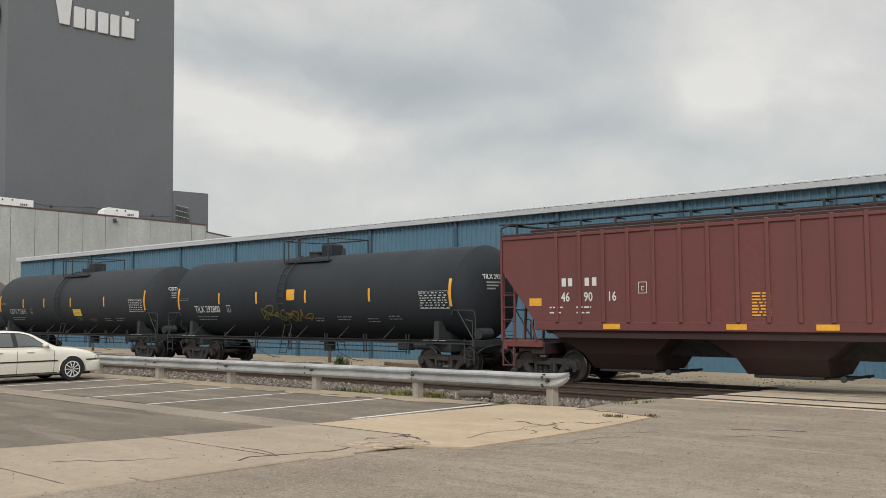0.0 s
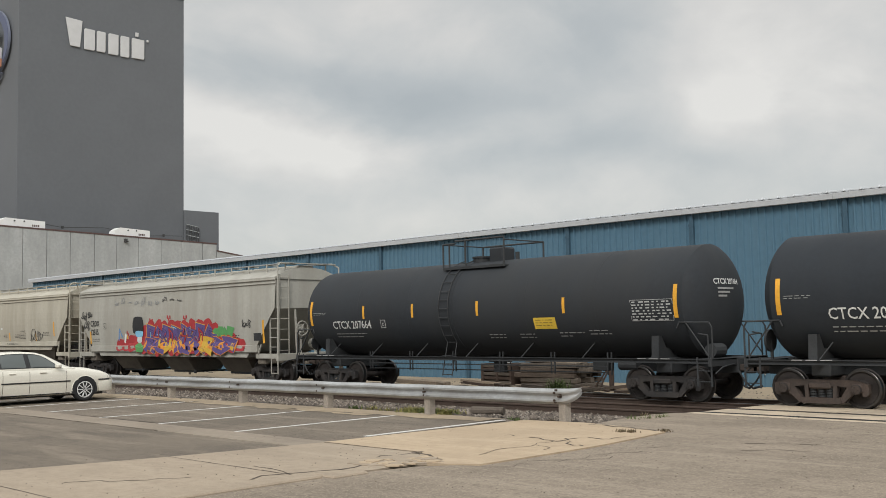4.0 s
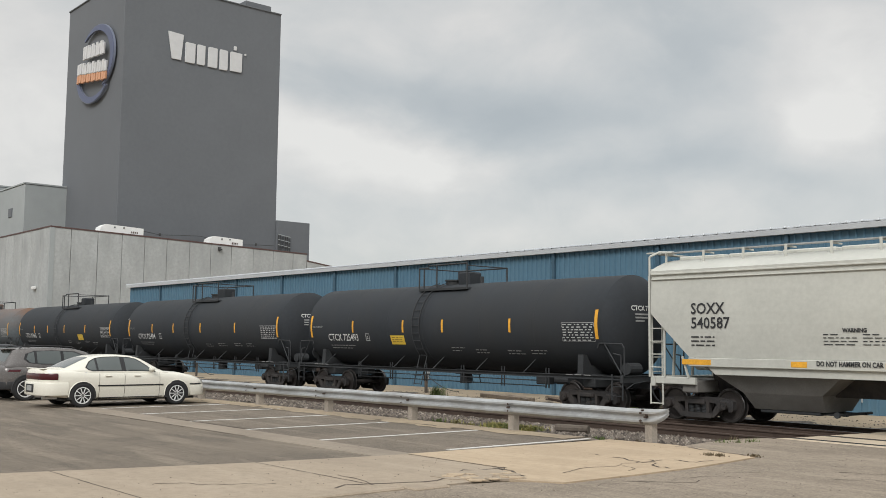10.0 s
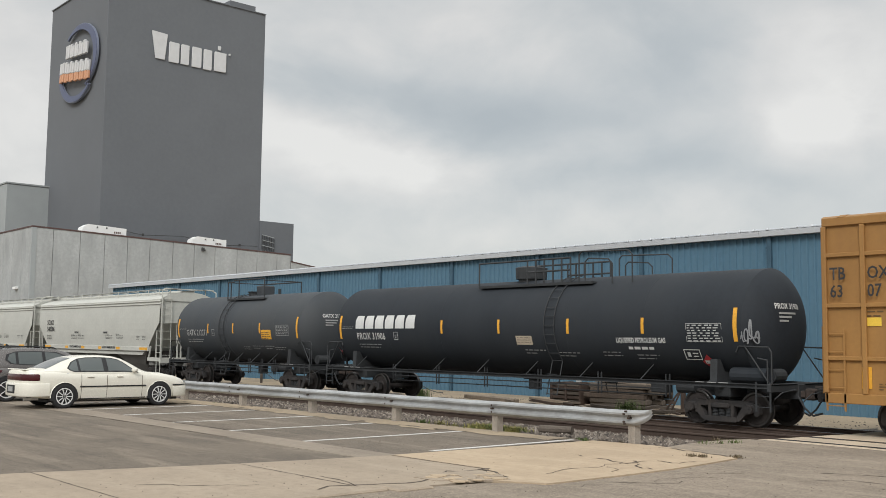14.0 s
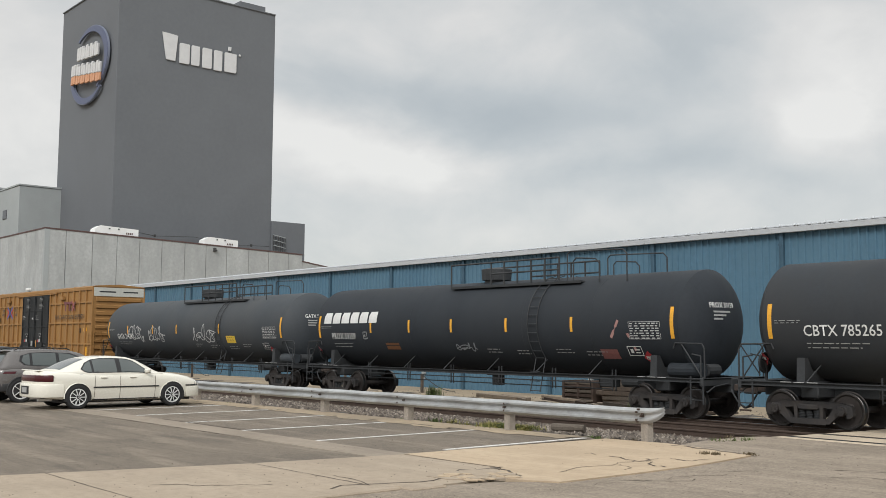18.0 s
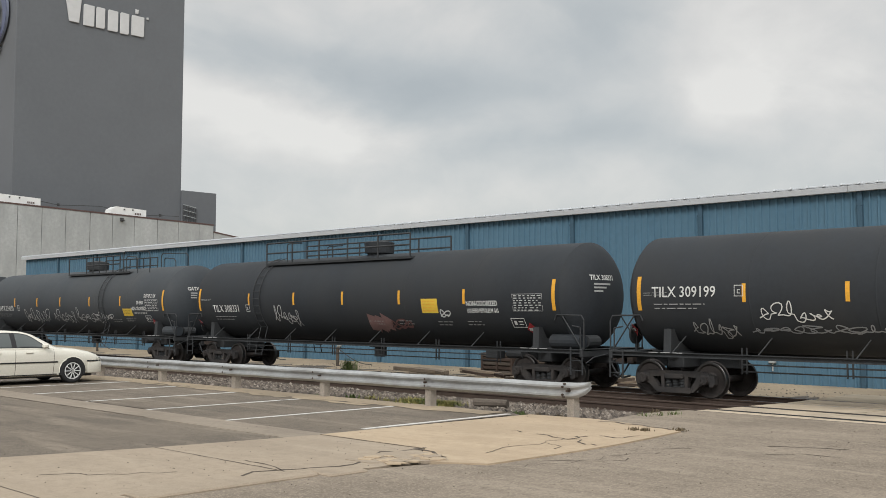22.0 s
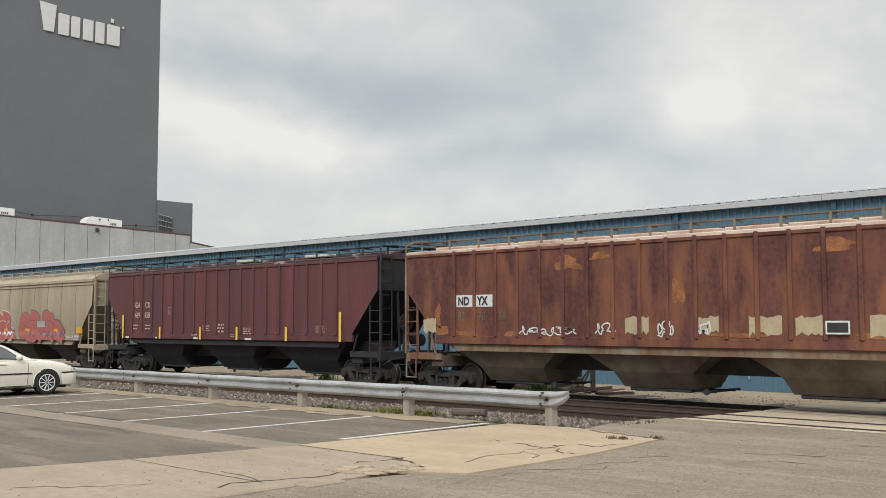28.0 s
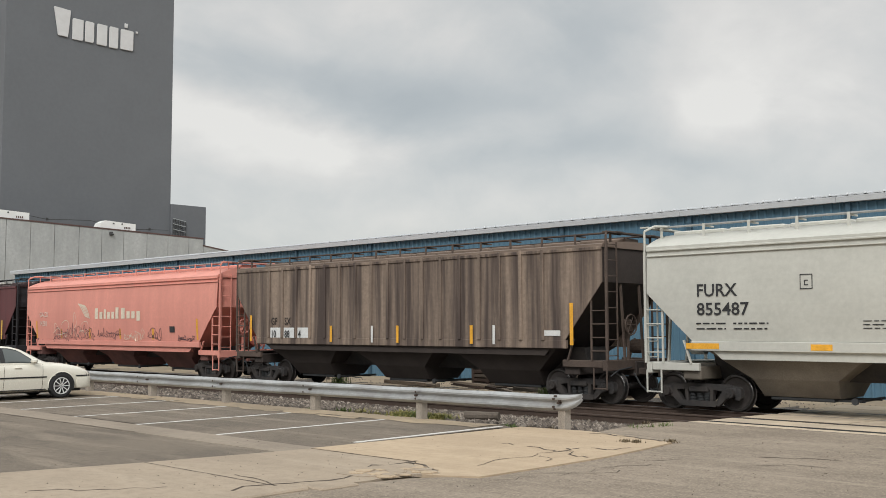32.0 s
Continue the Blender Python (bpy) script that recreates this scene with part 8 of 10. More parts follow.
for x, z, w in ((-2.3, 2.7, 0.14), (-2.3, 2.5, 0.14)):
    sd.rect("seal_plate", x, x + w, z, z + 0.13, M_LETTER, "white paper plate")
sd.lift = 0.092
# first piece: yellow bubbles under blue and pink strokes
rnd_ = random.Random(300)
bm = B()
for k in range(210):
    x = -h + 0.5 + 7.0 * rnd_.random()
    top = 2.25 + 0.3 * math.sin(x * 2.3) * rnd_.random()
    z, r_ = rnd_.uniform(0.85, top + 0.15), rnd_.uniform(0.06, 0.24)
    ring = [bm.verts.new((x + r_ * math.cos(a * 0.628), 0.004 + 0.0001 * (k % 30), z + r_ * math.sin(a * 0.628))) for a in range(10)]
    bm.faces.new(ring)
sd.finish(bm, (P_YELLOW,), "yellow bubble cloud behind the graffiti", "graffiti_cloud")
sd.piece(-h + 1.0, -h + 6.9, 0.75, 2.28, 10, (P_SKY, P_PINK, P_BLUE, P_PINK, P_SKY), P_BLACK, None, 101, shine=P_WHITE, stroke=0.5, rim=0.06)
sd.piece(-h + 0.9, -h + 6.8, 0.75, 1.6, 11, (P_PINK, P_SKY, P_BLUE), P_BLUE, None, 105, shine=P_WHITE, stroke=0.4, rim=0.04, over=0.018)
sd.piece(-h + 1.2, -h + 6.8, 1.1, 2.2, 16, (P_BLUE, P_SKY, P_WHITE, P_PINK), P_BLACK, None, 108, stroke=0.2, rim=0.03, over=0.02)
sd.rect("graffiti_band", -h + 5.9, -h + 7.5, 0.72, 0.98, P_YELLOW, "yellow painted band on the sill", 0.03)
sd.rect("patch", -h + 0.85, -h + 1.35, 1.5, 1.85, M_BNSF, "unpainted lettering patch", 0.03)
sd.rect("patch", -h + 1.6, -h + 2.15, 1.5, 1.85, M_BNSF, "unpainted lettering patch", 0.03)
sd.lift = 0.094
sd.bars(-h + 0.92, 1.74, (0.35, 0.3), M_LETTER, 0.06, 0.08)
sd.bars(-h + 1.67, 1.74, (0.4, 0.35), M_LETTER, 0.06, 0.08)
# second piece: mint strokes over purple clouds
PLUM = paint("spray plum", (0.09, 0.035, 0.11))
LILAC = paint("spray lilac", (0.27, 0.17, 0.24))
for k, (x, z, rx, rz, m_) in enumerate(((1.5, 1.6, 0.6, 0.7, PLUM), (2.0, 2.2, 0.35, 0.3, LILAC), (3.6, 2.35, 0.55, 0.35, LILAC), (5.2, 2.15, 0.4, 0.35, LILAC), (7.9, 2.1, 0.45, 0.45, PLUM), (7.7, 1.4, 0.6, 0.4, LILAC), (6.9, 1.6, 0.5, 0.4, LILAC))):
    sd.blob(x, z, rx, rz, m_, 320 + k, "purple cloud", 0.002, 0.12)
sd.piece(1.3, 8.3, 0.8, 2.3, 7, (P_MINT, P_TEAL, P_MINT), P_BLACK, None, 131, shine=P_WHITE, stroke=0.34, shadow=P_BLACK, soft=True, rim=0.09)
sd.piece(1.5, 8.2, 0.95, 2.15, 11, (P_TEAL, P_MINT, P_BLACK), P_BLACK, None, 133, shine=P_WHITE, stroke=0.13, soft=True, rim=0.05, over=0.015)
sd.piece(1.0, 8.5, 0.75, 1.4, 12, (P_TEAL, P_MINT, P_BLACK, P_GREEN), P_BLACK, None, 137, shine=P_MINT, stroke=0.26, soft=True, rim=0.06, over=0.02)
sd.blob(3.85, 1.75, 0.42, 0.52, P_BLACK, 141, "dark ring of the graffiti", 0.044, 0.03)
sd.blob(3.85, 1.75, 0.36, 0.46, P_MINT, 142, "mint ring of the graffiti", 0.046, 0.03)
sd.blob(3.85, 1.75, 0.2, 0.28, P_TEAL, 143, "teal middle of the graffiti", 0.048, 0.03)
for pts in ([(3.85, 1.45), (3.85, 2.05)], [(3.62, 1.75), (4.08, 1.75)]):
    sd.stroke(pts, 0.035, P_WHITE, "graffiti_line", "white glint", 0.05)
sd.stroke([(4.75, 1.7), (4.6, 2.5), (4.35, 3.2)], 0.09, P_MINT, "graffiti_line", "mint spike", 0.044)
sd.stroke([(6.5, 1.9), (6.35, 2.6)], 0.08, P_MINT, "graffiti_line", "mint spike", 0.044)
sd.rect("graffiti_band", 0.9, 8.6, 0.72, 0.84, P_MINT, "mint line along the sill", 0.03)
for k, x in enumerate((2.6, 4.4, 7.5)):
    sd.tag(x, x + 0.4, 1.9, 2.35, P_ORANGE, 340 + k, 0.035, 3, "orange scrawl")
for x in (6.1, 7.0):
    sd.bars(x, 2.32, (0.5, 0.55, 0.4), M_LETTER, 0.04, 0.07)
sd.rect("data_panel", 6.95, 7.4, 1.25, 1.55, M_LETTER, "white-edged data panel", 0.03)
sd.rect("data_panel", 6.98, 7.37, 1.28, 1.52, M_LETTER_BLACK, "black data panel", 0.033)
sd.rect("stripe", -h + 0.6, -h + 1.1, 0.95, 1.12, M_YELLOW, "yellow reflector strip", 0.03)
for x in (2.9, 5.3):
    sd.rect("stripe", x, x + 0.45, 1.1, 1.25, M_YELLOW, "orange reflector strip", 0.034)
sd.rect("stripe", h - 1.5, h - 0.95, 1.08, 1.26, M_YELLOW, "yellow reflector strip", 0.03)
sd.rect("stripe", h - 1.6, h - 1.1, 0.75, 0.95, M_YELLOW, "yellow reflector strip", 0.03)

# short two-bay hopper
L = 391.69 - 380.65
M_CHALK = surf("chalky off-white paint", (0.44, 0.43, 0.39), 0.6, var=0.08, scale=0.8, fine=8, bump=0.02, stain=(0.34, 0.315, 0.26), amount=0.3, stain_scale=0.5, sharp=0.4, stretch=(2.2, 1, 0.15))
M_BAY_LOW = surf("dark hopper bay", (0.045, 0.042, 0.04), 0.85, var=0.25, scale=1.0, stain=(0.10, 0.06, 0.04), amount=0.35, sharp=0.4)
c_, sd = hopper("off-white two-bay hopper with blue graffiti along the sill", L, M_CHALK, M_BAY_LOW, True, (("SHPX", 1.9, 2.62, 0.28, 0.85), ("432334", 1.9, 2.2, 0.28, 0.85)), pockets=2, sill=M_SILL, seed=64, ribs=7,
                sill_z=(1.08, 1.4), eave=4.08, slant=1.15, knee=2.94, sill_marks=())
put((391.69 + 380.65) / 2, c_)
h = L / 2
sd.words("SODIUM CHLORATE", 2.3, 2.72, 0.13, M_LETTER_BLACK, 0.85)
sd.frame_mark(-h + 3.4, 2.4, 0.24, M_LETTER_BLACK)
sd.bars(-h + 1.95, 2.0, (1.3, 1.1), M_LETTER_BLACK, 0.03, 0.06)
sd.tag(-0.66, 1.7, 2.12, 2.6, P_BLACK, 150, 0.022, 9, "thin black tag")
DULLBLUE, DULLTEAL = paint("spray dull blue", (0.10, 0.20, 0.34)), paint("spray dull teal", (0.17, 0.25, 0.26))
HAZE = paint("thin grey-blue spray", (0.22, 0.28, 0.33))
for x0, x1, z0, z1, m_ in ((0.8, 1.5, 1.25, 1.4, HAZE), (1.5, 2.6, 1.13, 1.39, DULLBLUE), (3.55, 4.7, 1.22, 1.4, HAZE), (4.7, 7.3, 1.13, 1.41, DULLTEAL), (8.0, 8.7, 1.12, 1.38, HAZE), (9.2, 9.7, 1.12, 1.38, HAZE)):
    sd.rect("graffiti_band", -h + x0, -h + x1, z0, z1, m_, "dull blue-grey painted band on the sill", 0.025)
sd.blob(-h + 3.4, 1.52, 0.9, 0.16, HAZE, 151, "thin blue-grey haze of spray", 0.006, 0.3)
sd.blob(-h + 5.5, 1.5, 1.3, 0.13, HAZE, 152, "thin blue-grey haze of spray", 0.007, 0.3)
sd.blob(-h + 2.1, 1.55, 0.5, 0.12, HAZE, 153, "thin blue-grey haze of spray", 0.008, 0.3)
for x0, z0, rx, rz, a0, a1, w_, m_ in ((3.1, 1.6, 0.45, 0.3, 170, -20, 0.07, DULLBLUE), (3.15, 1.55, 0.28, 0.2, 160, -60, 0.05, DULLTEAL), (3.9, 1.62, 0.4, 0.22, 190, 340, 0.06, DULLBLUE), (4.55, 1.62, 0.3, 0.2, 200, 20, 0.045, DULLTEAL),
                                       (7.2, 1.45, 0.42, 0.34, 175, -5, 0.07, DULLTEAL), (7.25, 1.42, 0.26, 0.2, 180, -20, 0.05, DULLBLUE), (6.7, 1.62, 0.4, 0.16, 200, 350, 0.05, DULLTEAL), (1.9, 1.5, 0.35, 0.18, 190, 20, 0.05, DULLBLUE), (2.5, 1.5, 0.3, 0.16, 170, 400, 0.04, DULLTEAL)):
    sd.stroke([(-h + x0 + rx * math.cos(radians(a0 + (a1 - a0) * k / 9)), z0 + rz * math.sin(radians(a0 + (a1 - a0) * k / 9))) for k in range(10)], w_, m_, "graffiti_line", "curling dull blue spray line", 0.018)
sd.tag(-h + 1.2, -h + 4.4, 1.45, 1.75, P_GREY, 159, 0.025, 10, "thin grey scrawl")
sd.tag(-h + 2.7, -h + 3.5, 1.14, 1.4, P_WHITE, 154, 0.03, 4, "small white scrawl on the sill")
for x, w_ in ((0.35, 0.75), (3.3, 0.45), (6.3, 0.6), (9.4, 1.1)):
    sd.rect("stripe", -h + x, -h + x + w_, 1.08, 1.19, M_YELLOW, "yellow reflector strip", 0.032)
for k, (x, z, rx, rz) in enumerate(((2.75, 1.85, 0.42, 0.3), (3.35, 1.75, 0.35, 0.25))):
    sd.blob(x, z, rx, rz, P_GREY, 155 + k, "grey cloud of paint", 0.004 + 0.001 * k, 0.25)
sd.tag(2.35, 3.7, 1.6, 2.3, P_BLACK, 160, 0.025, 6, "thin black scrawl over the grey cloud")
sd.rect("data_panel", 2.7, 3.12, 1.74, 2.0, M_LETTER_BLACK, "black data panel", 0.03)
sd.rect("notice", 0.14, 0.93, 1.6, 1.96, P_BLACK, "black border of the plate", 0.034)
sd.rect("notice", 0.17, 0.9, 1.63, 1.93, M_YELLOW_B, "yellow notice plate", 0.038)
sd.bars(0.22, 1.84, (0.6, 0.62, 0.55), P_BLACK, 0.03, 0.05)
sd.placard(3.91, 1.85, 0.19, "black diamond placard", P_BLACK)
sd.stroke([(-h + 0.3, 3.3), (-h + 0.7, 3.7), (-h + 0.5, 3.9), (-h + 1.1, 3.6)], 0.03, P_BLACK, "graffiti_line", "thin black line", 0.01)

# tan hopper
M_TAN_SEAM = surf("grimy weld seam", (0.20, 0.165, 0.12), 0.8, var=0.2)
SLATE = paint("spray dark slate", (0.10, 0.11, 0.15))
L = 408.95 - 393.29
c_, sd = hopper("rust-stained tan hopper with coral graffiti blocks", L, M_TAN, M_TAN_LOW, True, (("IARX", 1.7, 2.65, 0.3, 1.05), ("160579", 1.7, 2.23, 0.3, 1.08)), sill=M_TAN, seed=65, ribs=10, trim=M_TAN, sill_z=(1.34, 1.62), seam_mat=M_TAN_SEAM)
put((408.95 + 393.29) / 2, c_)
h = L / 2
for x0, x1, edge_, seed, shine_ in ((3.2, 7.9, P_WHITE, 171, None), (8.4, 13.1, SLATE, 181, None)):
    sd.piece(-h + x0 + 0.15, -h + x1 - 0.35, 1.4, 2.62, 4, (P_CORAL, P_CORAL), edge_, None, seed, stroke=0.56, rim=0.07, soft=True, label="coral red graffiti in fat outlined strokes")
    sd.piece(-h + x0 + 0.05, -h + x1 - 0.2, 1.38, 2.1, 5, (P_CORAL, P_CORAL), edge_, None, seed + 3, stroke=0.6, rim=0.06, soft=True, over=0.01, label="coral red graffiti in fat outlined strokes")
    sd.rect("graffiti_band", -h + x0, -h + x1, 1.35, 1.63, P_CORAL, "coral band along the sill", 0.022)
sd.rect("notice", -h + 10.3, -h + 11.15, 1.95, 2.25, M_LETTER_DIM, "grey data plate", 0.03)
sd.bars(-h + 1.75, 2.02, (0.5, 0.45), M_LETTER_BLACK, 0.04, 0.06)
sd.tag(-h + 13.3, -h + 14.5, 1.36, 1.6, P_WHITE, 185, 0.03, 5, "white scrawl on the sill")
for x, w in ((1.1, 0.35), (3.9, 0.5), (6.6, 0.4), (9.0, 0.5), (12.0, 0.4), (14.2, 0.6)):
    sd.rect("stripe", -h + x, -h + x + w, 1.68, 1.88 if 2 < x < 14 else 1.95, M_YELLOW, "faded yellow plate", 0.025)


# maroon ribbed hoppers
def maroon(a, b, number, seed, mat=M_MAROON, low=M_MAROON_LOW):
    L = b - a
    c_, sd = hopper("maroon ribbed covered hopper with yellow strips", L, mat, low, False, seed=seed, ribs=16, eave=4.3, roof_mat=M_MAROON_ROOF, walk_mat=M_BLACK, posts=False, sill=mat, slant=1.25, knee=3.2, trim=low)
    put((a + b) / 2, c_)
    h = L / 2
    ink = M_LETTER_OLD if seed == 66 else M_LETTER
    for k, (u, v) in enumerate(zip(("GA", "CX"), number)):
        sd.words(u, -h + 2.25 + 0.79 * k, 2.78, 0.25, ink, 0.85)
        sd.words(v, -h + 2.23 + 0.79 * k, 2.36, 0.25, ink, 0.8)
    sd.frame_mark(-h + 4.86, 2.49, 0.26, M_LETTER_DIM)
    for x, zt in ((1.34, 2.5), (4.29, 1.99), (7.21, 1.99), (9.64, 1.99), (12.6, 1.99), (15.5, 2.5)):
        if x < L - 0.9:
            sd.rect("stripe", -h + x, -h + x + 0.12, 1.5, zt, M_YELLOW_B, "yellow reflector strip", 0.09)
    for x in (2.1, 3.05):
        sd.bars(-h + x, 2.02, (0.42, 0.38), M_LETTER_OLD, 0.06, 0.08)
    if seed == 68:
        for k, text in enumerate(("DO NOT", "HAMMER", "ON CAR")):
            sd.words(text, -h + 8.15, 2.03 - 0.13 * k, 0.105, M_LETTER_OLD, 0.95)
        sd.words("CAUTION", -h + 7.35, 2.13, 0.07, M_LETTER_OLD, 0.9)
    else:
        sd.bars(-h + 8.15, 2.03, (0.6, 0.6, 0.6), M_LETTER_OLD, 0.09, 0.04)
    for x, zt in ((7.33, 2.04), (10.0, 1.93), (14.2, 2.0)):
        sd.bars(-h + x, zt, (0.45, 0.5, 0.4, 0.5), M_LETTER_OLD, 0.035, 0.03)
    for x, w in ((6.55, 0.4), (9.2, 0.35)):
        sd.bars(-h + x, 1.68, (w, w), M_LETTER_OLD, 0.03, 0.03)
    for x, w in ((1.5, 0.3), (3.9, 0.12), (6.7, 0.3), (10.1, 0.4)):
        sd.rect("stencil_plate", -h + x, -h + x + w, 1.51, 1.58, P_WHITE, "small white plate on the sill", 0.012)
    # torn pale tarpaulin-like patches where roof paint has gone
    bm = B()
    rnd = random.Random(seed)
    for x in (-h + 8.6, h - 4.5):
        box(bm, x, x + rnd.uniform(1.0, 1.6), -0.95, -0.5, 4.45, 4.56, 0.03)
    part("roof_patch", bm, M_WHITE_CAR, c_, "pale sealing patch on the roof")
    return c_, sd


maroon(410.43, 427.71, ("469", "658"), 66)
L = 446.05 - 429.09
c_, sd = hopper("rust-eaten red ribbed hopper with cream patches", L, M_RUSTY, M_RUSTY_LOW, False, seed=67, ribs=16, eave=4.3, roof_mat=M_RUSTY_ROOF, walk_mat=M_RUSTY_LOW, posts=True, sill=M_RUSTY, slant=1.25, knee=3.1, trim=M_RUSTY_END, end_mat=M_RUSTY_END)
put((446.05 + 429.09) / 2, c_)
h = L / 2
sd.rect("patch", -h + 2.1, -h + 2.74, 2.6, 2.95, P_WHITE, "white renumbering patch")
sd.rect("patch", -h + 2.88, -h + 3.52, 2.6, 2.95, P_WHITE, "white renumbering patch")
sd.words("ND", -h + 2.18, 2.66, 0.25, M_LETTER_BLACK, 0.85, bold=0.01).location.y = -0.01
sd.words("YX", -h + 2.95, 2.66, 0.25, M_LETTER_BLACK, 0.85, bold=0.01).location.y = -0.01
for k, g in enumerate(("82", "70", "38")):
    sd.words(g, -h + 2.17 + 0.79 * k, 2.2, 0.26, M_RUSTY_LOW, 0.8)
patchy = paint("bare cream paint", (0.40, 0.33, 0.22))
# panes of older paint between the ribs, ragged at the lower edge
for k, (x0, x1, zl) in enumerate(((0.72, 1.25, 1.86), (8.04, 8.75, 1.85), (10.05, 10.7, 1.9), (11.48, 12.3, 1.84), (12.62, 13.3, 1.86), (14.3, 15.35, 1.82))):
    rnd = random.Random(300 + k)
    bm = B()
    n = 9
    sheet(bm, [[(-h + x0 + (x1 - x0) * i / n, 0, zl + rnd.uniform(-0.07, 0.07)) for i in range(n + 1)], [(-h + x0 + (x1 - x0) * i / n, 0, 2.27 + rnd.uniform(-0.05, 0.03)) for i in range(n + 1)]])
    sd.lay("bare_patch", bm, patchy, "ragged cream patch of older paint", 0.004)
RUST = surf("orange rust bloom", (0.25, 0.105, 0.045), 0.9, var=0.4, scale=3, fine=20)
for k, (x, z, rx, rz) in enumerate(((1.5, 1.9, 0.28, 0.14), (2.5, 1.8, 0.5, 0.07), (4.3, 1.82, 0.4, 0.06), (1.35, 2.35, 0.12, 0.3), (6.2, 3.75, 0.4, 0.18), (7.3, 3.9, 0.3, 0.1), (13.6, 3.85, 0.5, 0.12), (15.6, 2.1, 0.1, 0.4), (15.9, 3.1, 0.14, 0.5), (11.2, 1.82, 0.6, 0.06), (14.6, 1.8, 0.7, 0.05), (9.6, 2.9, 0.14, 0.34))):
    sd.blob(-h + x, z, rx, rz, RUST, 320 + k, "ragged orange rust bloom", 0.003, 0.45, name="rust_patch")
for k, (a, b) in enumerate(((4.5, 6.55), (7.1, 7.8), (9.0, 9.5), (10.1, 10.5))):
    sd.tag(-h + a, -h + b, 1.78, 2.15, P_WHITE, 200 + k, 0.035, 6 if k == 0 else 3, "white scrawled tag")
sd.rect("data_panel", -h + 13.35, -h + 13.9, 1.86, 2.16, P_WHITE, "white-edged data panel", 0.09)
sd.rect("data_panel", -h + 13.39, -h + 13.86, 1.9, 2.12, M_LETTER_BLACK, "black data panel", 0.096)
maroon(447.54, 464.5, ("469", "572"), 68)

# salmon pink hopper
L = 483.02 - 465.97
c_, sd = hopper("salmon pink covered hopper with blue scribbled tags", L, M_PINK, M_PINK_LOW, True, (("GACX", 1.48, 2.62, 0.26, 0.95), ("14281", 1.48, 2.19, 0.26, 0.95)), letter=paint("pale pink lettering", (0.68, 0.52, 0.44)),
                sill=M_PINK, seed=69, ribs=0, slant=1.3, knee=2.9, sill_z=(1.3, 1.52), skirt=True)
put((483.02 + 465.97) / 2, c_)
h = L / 2
CREAMY = paint("cream lettering", (0.66, 0.58, 0.46))
for k in range(5):  # a leaf of nested curved strokes
    sd.stroke([(-h + 5.55 + 0.10 * k + 0.75 * t, 3.22 - 0.62 * t ** (1.2 + 0.35 * k) - 0.02 * k) for t in (i / 9 for i in range(10))], 0.055, CREAMY, "emblem_bar", "pale curved stroke of a leaf emblem", 0.01 + 0.001 * k)
for k, (x, w, zt) in enumerate(((7.2, 0.36, 3.12), (7.64, 0.34, 2.9), (8.04, 0.24, 3.05), (8.34, 0.34, 2.9), (8.74, 0.3, 2.9), (9.1, 0.34, 3.14), (9.6, 0.4, 3.1), (10.08, 0.36, 2.9), (10.5, 0.36, 2.9), (10.94, 0.36, 2.9))):
    sd.rect("mark_block", -h + x, -h + x + w * 0.8, 2.5 if k not in (9,) else 2.4, 2.5 + (zt - 2.5) * 0.78, CREAMY, "plain cream block in place of a company name", 0.01)
DKBLUE = paint("spray black-blue", (0.035, 0.032, 0.045))
for k, (a, b, zl, zh, n, m_) in enumerate(((3.0, 4.6, 1.55, 2.8, 2, CREAMY), (4.8, 6.6, 1.6, 2.9, 2, CREAMY), (3.0, 5.1, 1.5, 2.3, 9, DKBLUE), (5.1, 7.2, 1.5, 2.2, 7, DKBLUE), (7.4, 9.6, 1.6, 2.1, 9, DKBLUE), (9.8, 11.6, 1.55, 2.05, 7, CREAMY), (11.8, 13.0, 1.55, 2.05, 4, DKBLUE), (14.2, 15.5, 1.55, 1.8, 6, DKBLUE))):
    sd.tag(-h + a, -h + b, zl, zh, m_, 220 + k, 0.022, n, "thin scribbled tag")
for x in (1.1, 3.75, 6.6, 9.4, 12.2, 15.6):
    sd.rect("stripe", -h + x, -h + x + 0.12, 1.6, 2.05 if 2 < x < 15 else 2.45, M_YELLOW, "yellow reflector strip")
sd.rect("data_panel", -h + 13.6, -h + 14.0, 1.9, 2.15, M_LETTER_BLACK, "black data panel", 0.012)

# soot-streaked brown hopper
L = 501.22 - 484.4
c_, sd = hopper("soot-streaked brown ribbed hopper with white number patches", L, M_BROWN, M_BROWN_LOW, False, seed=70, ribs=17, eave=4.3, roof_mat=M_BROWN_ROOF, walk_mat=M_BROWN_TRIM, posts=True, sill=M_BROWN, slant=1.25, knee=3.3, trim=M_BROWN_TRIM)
put((501.22 + 484.4) / 2, c_)
h = L / 2
for x, t_ in ((2.1, "10"), (2.9, "88"), (3.7, "4")):
    sd.rect("patch", -h + x, -h + x + 0.6, 1.68, 2.09, P_WHITE, "white number patch")
    sd.words(t_, -h + x + 0.06, 1.74, 0.26, M_LETTER_BLACK, 0.85).location.y = -0.01
for x, t_ in ((2.15, "GF"), (2.95, "SX")):
    sd.words(t_, -h + x, 2.2, 0.26, M_BROWN_LOW, 0.85)
for x, zt in ((0.95, 2.7), (5.6, 2.3), (8.9, 2.3), (12.1, 2.3), (15.8, 2.9)):
    sd.rect("stripe", -h + x, -h + x + 0.12, 1.6, zt - 0.15, M_YELLOW, "yellow reflector strip", 0.09)
for x in (7.7, 13.0):
    sd.rect("stripe", -h + x, -h + x + 0.1, 1.6, 2.15, M_LETTER, "white strip", 0.09)
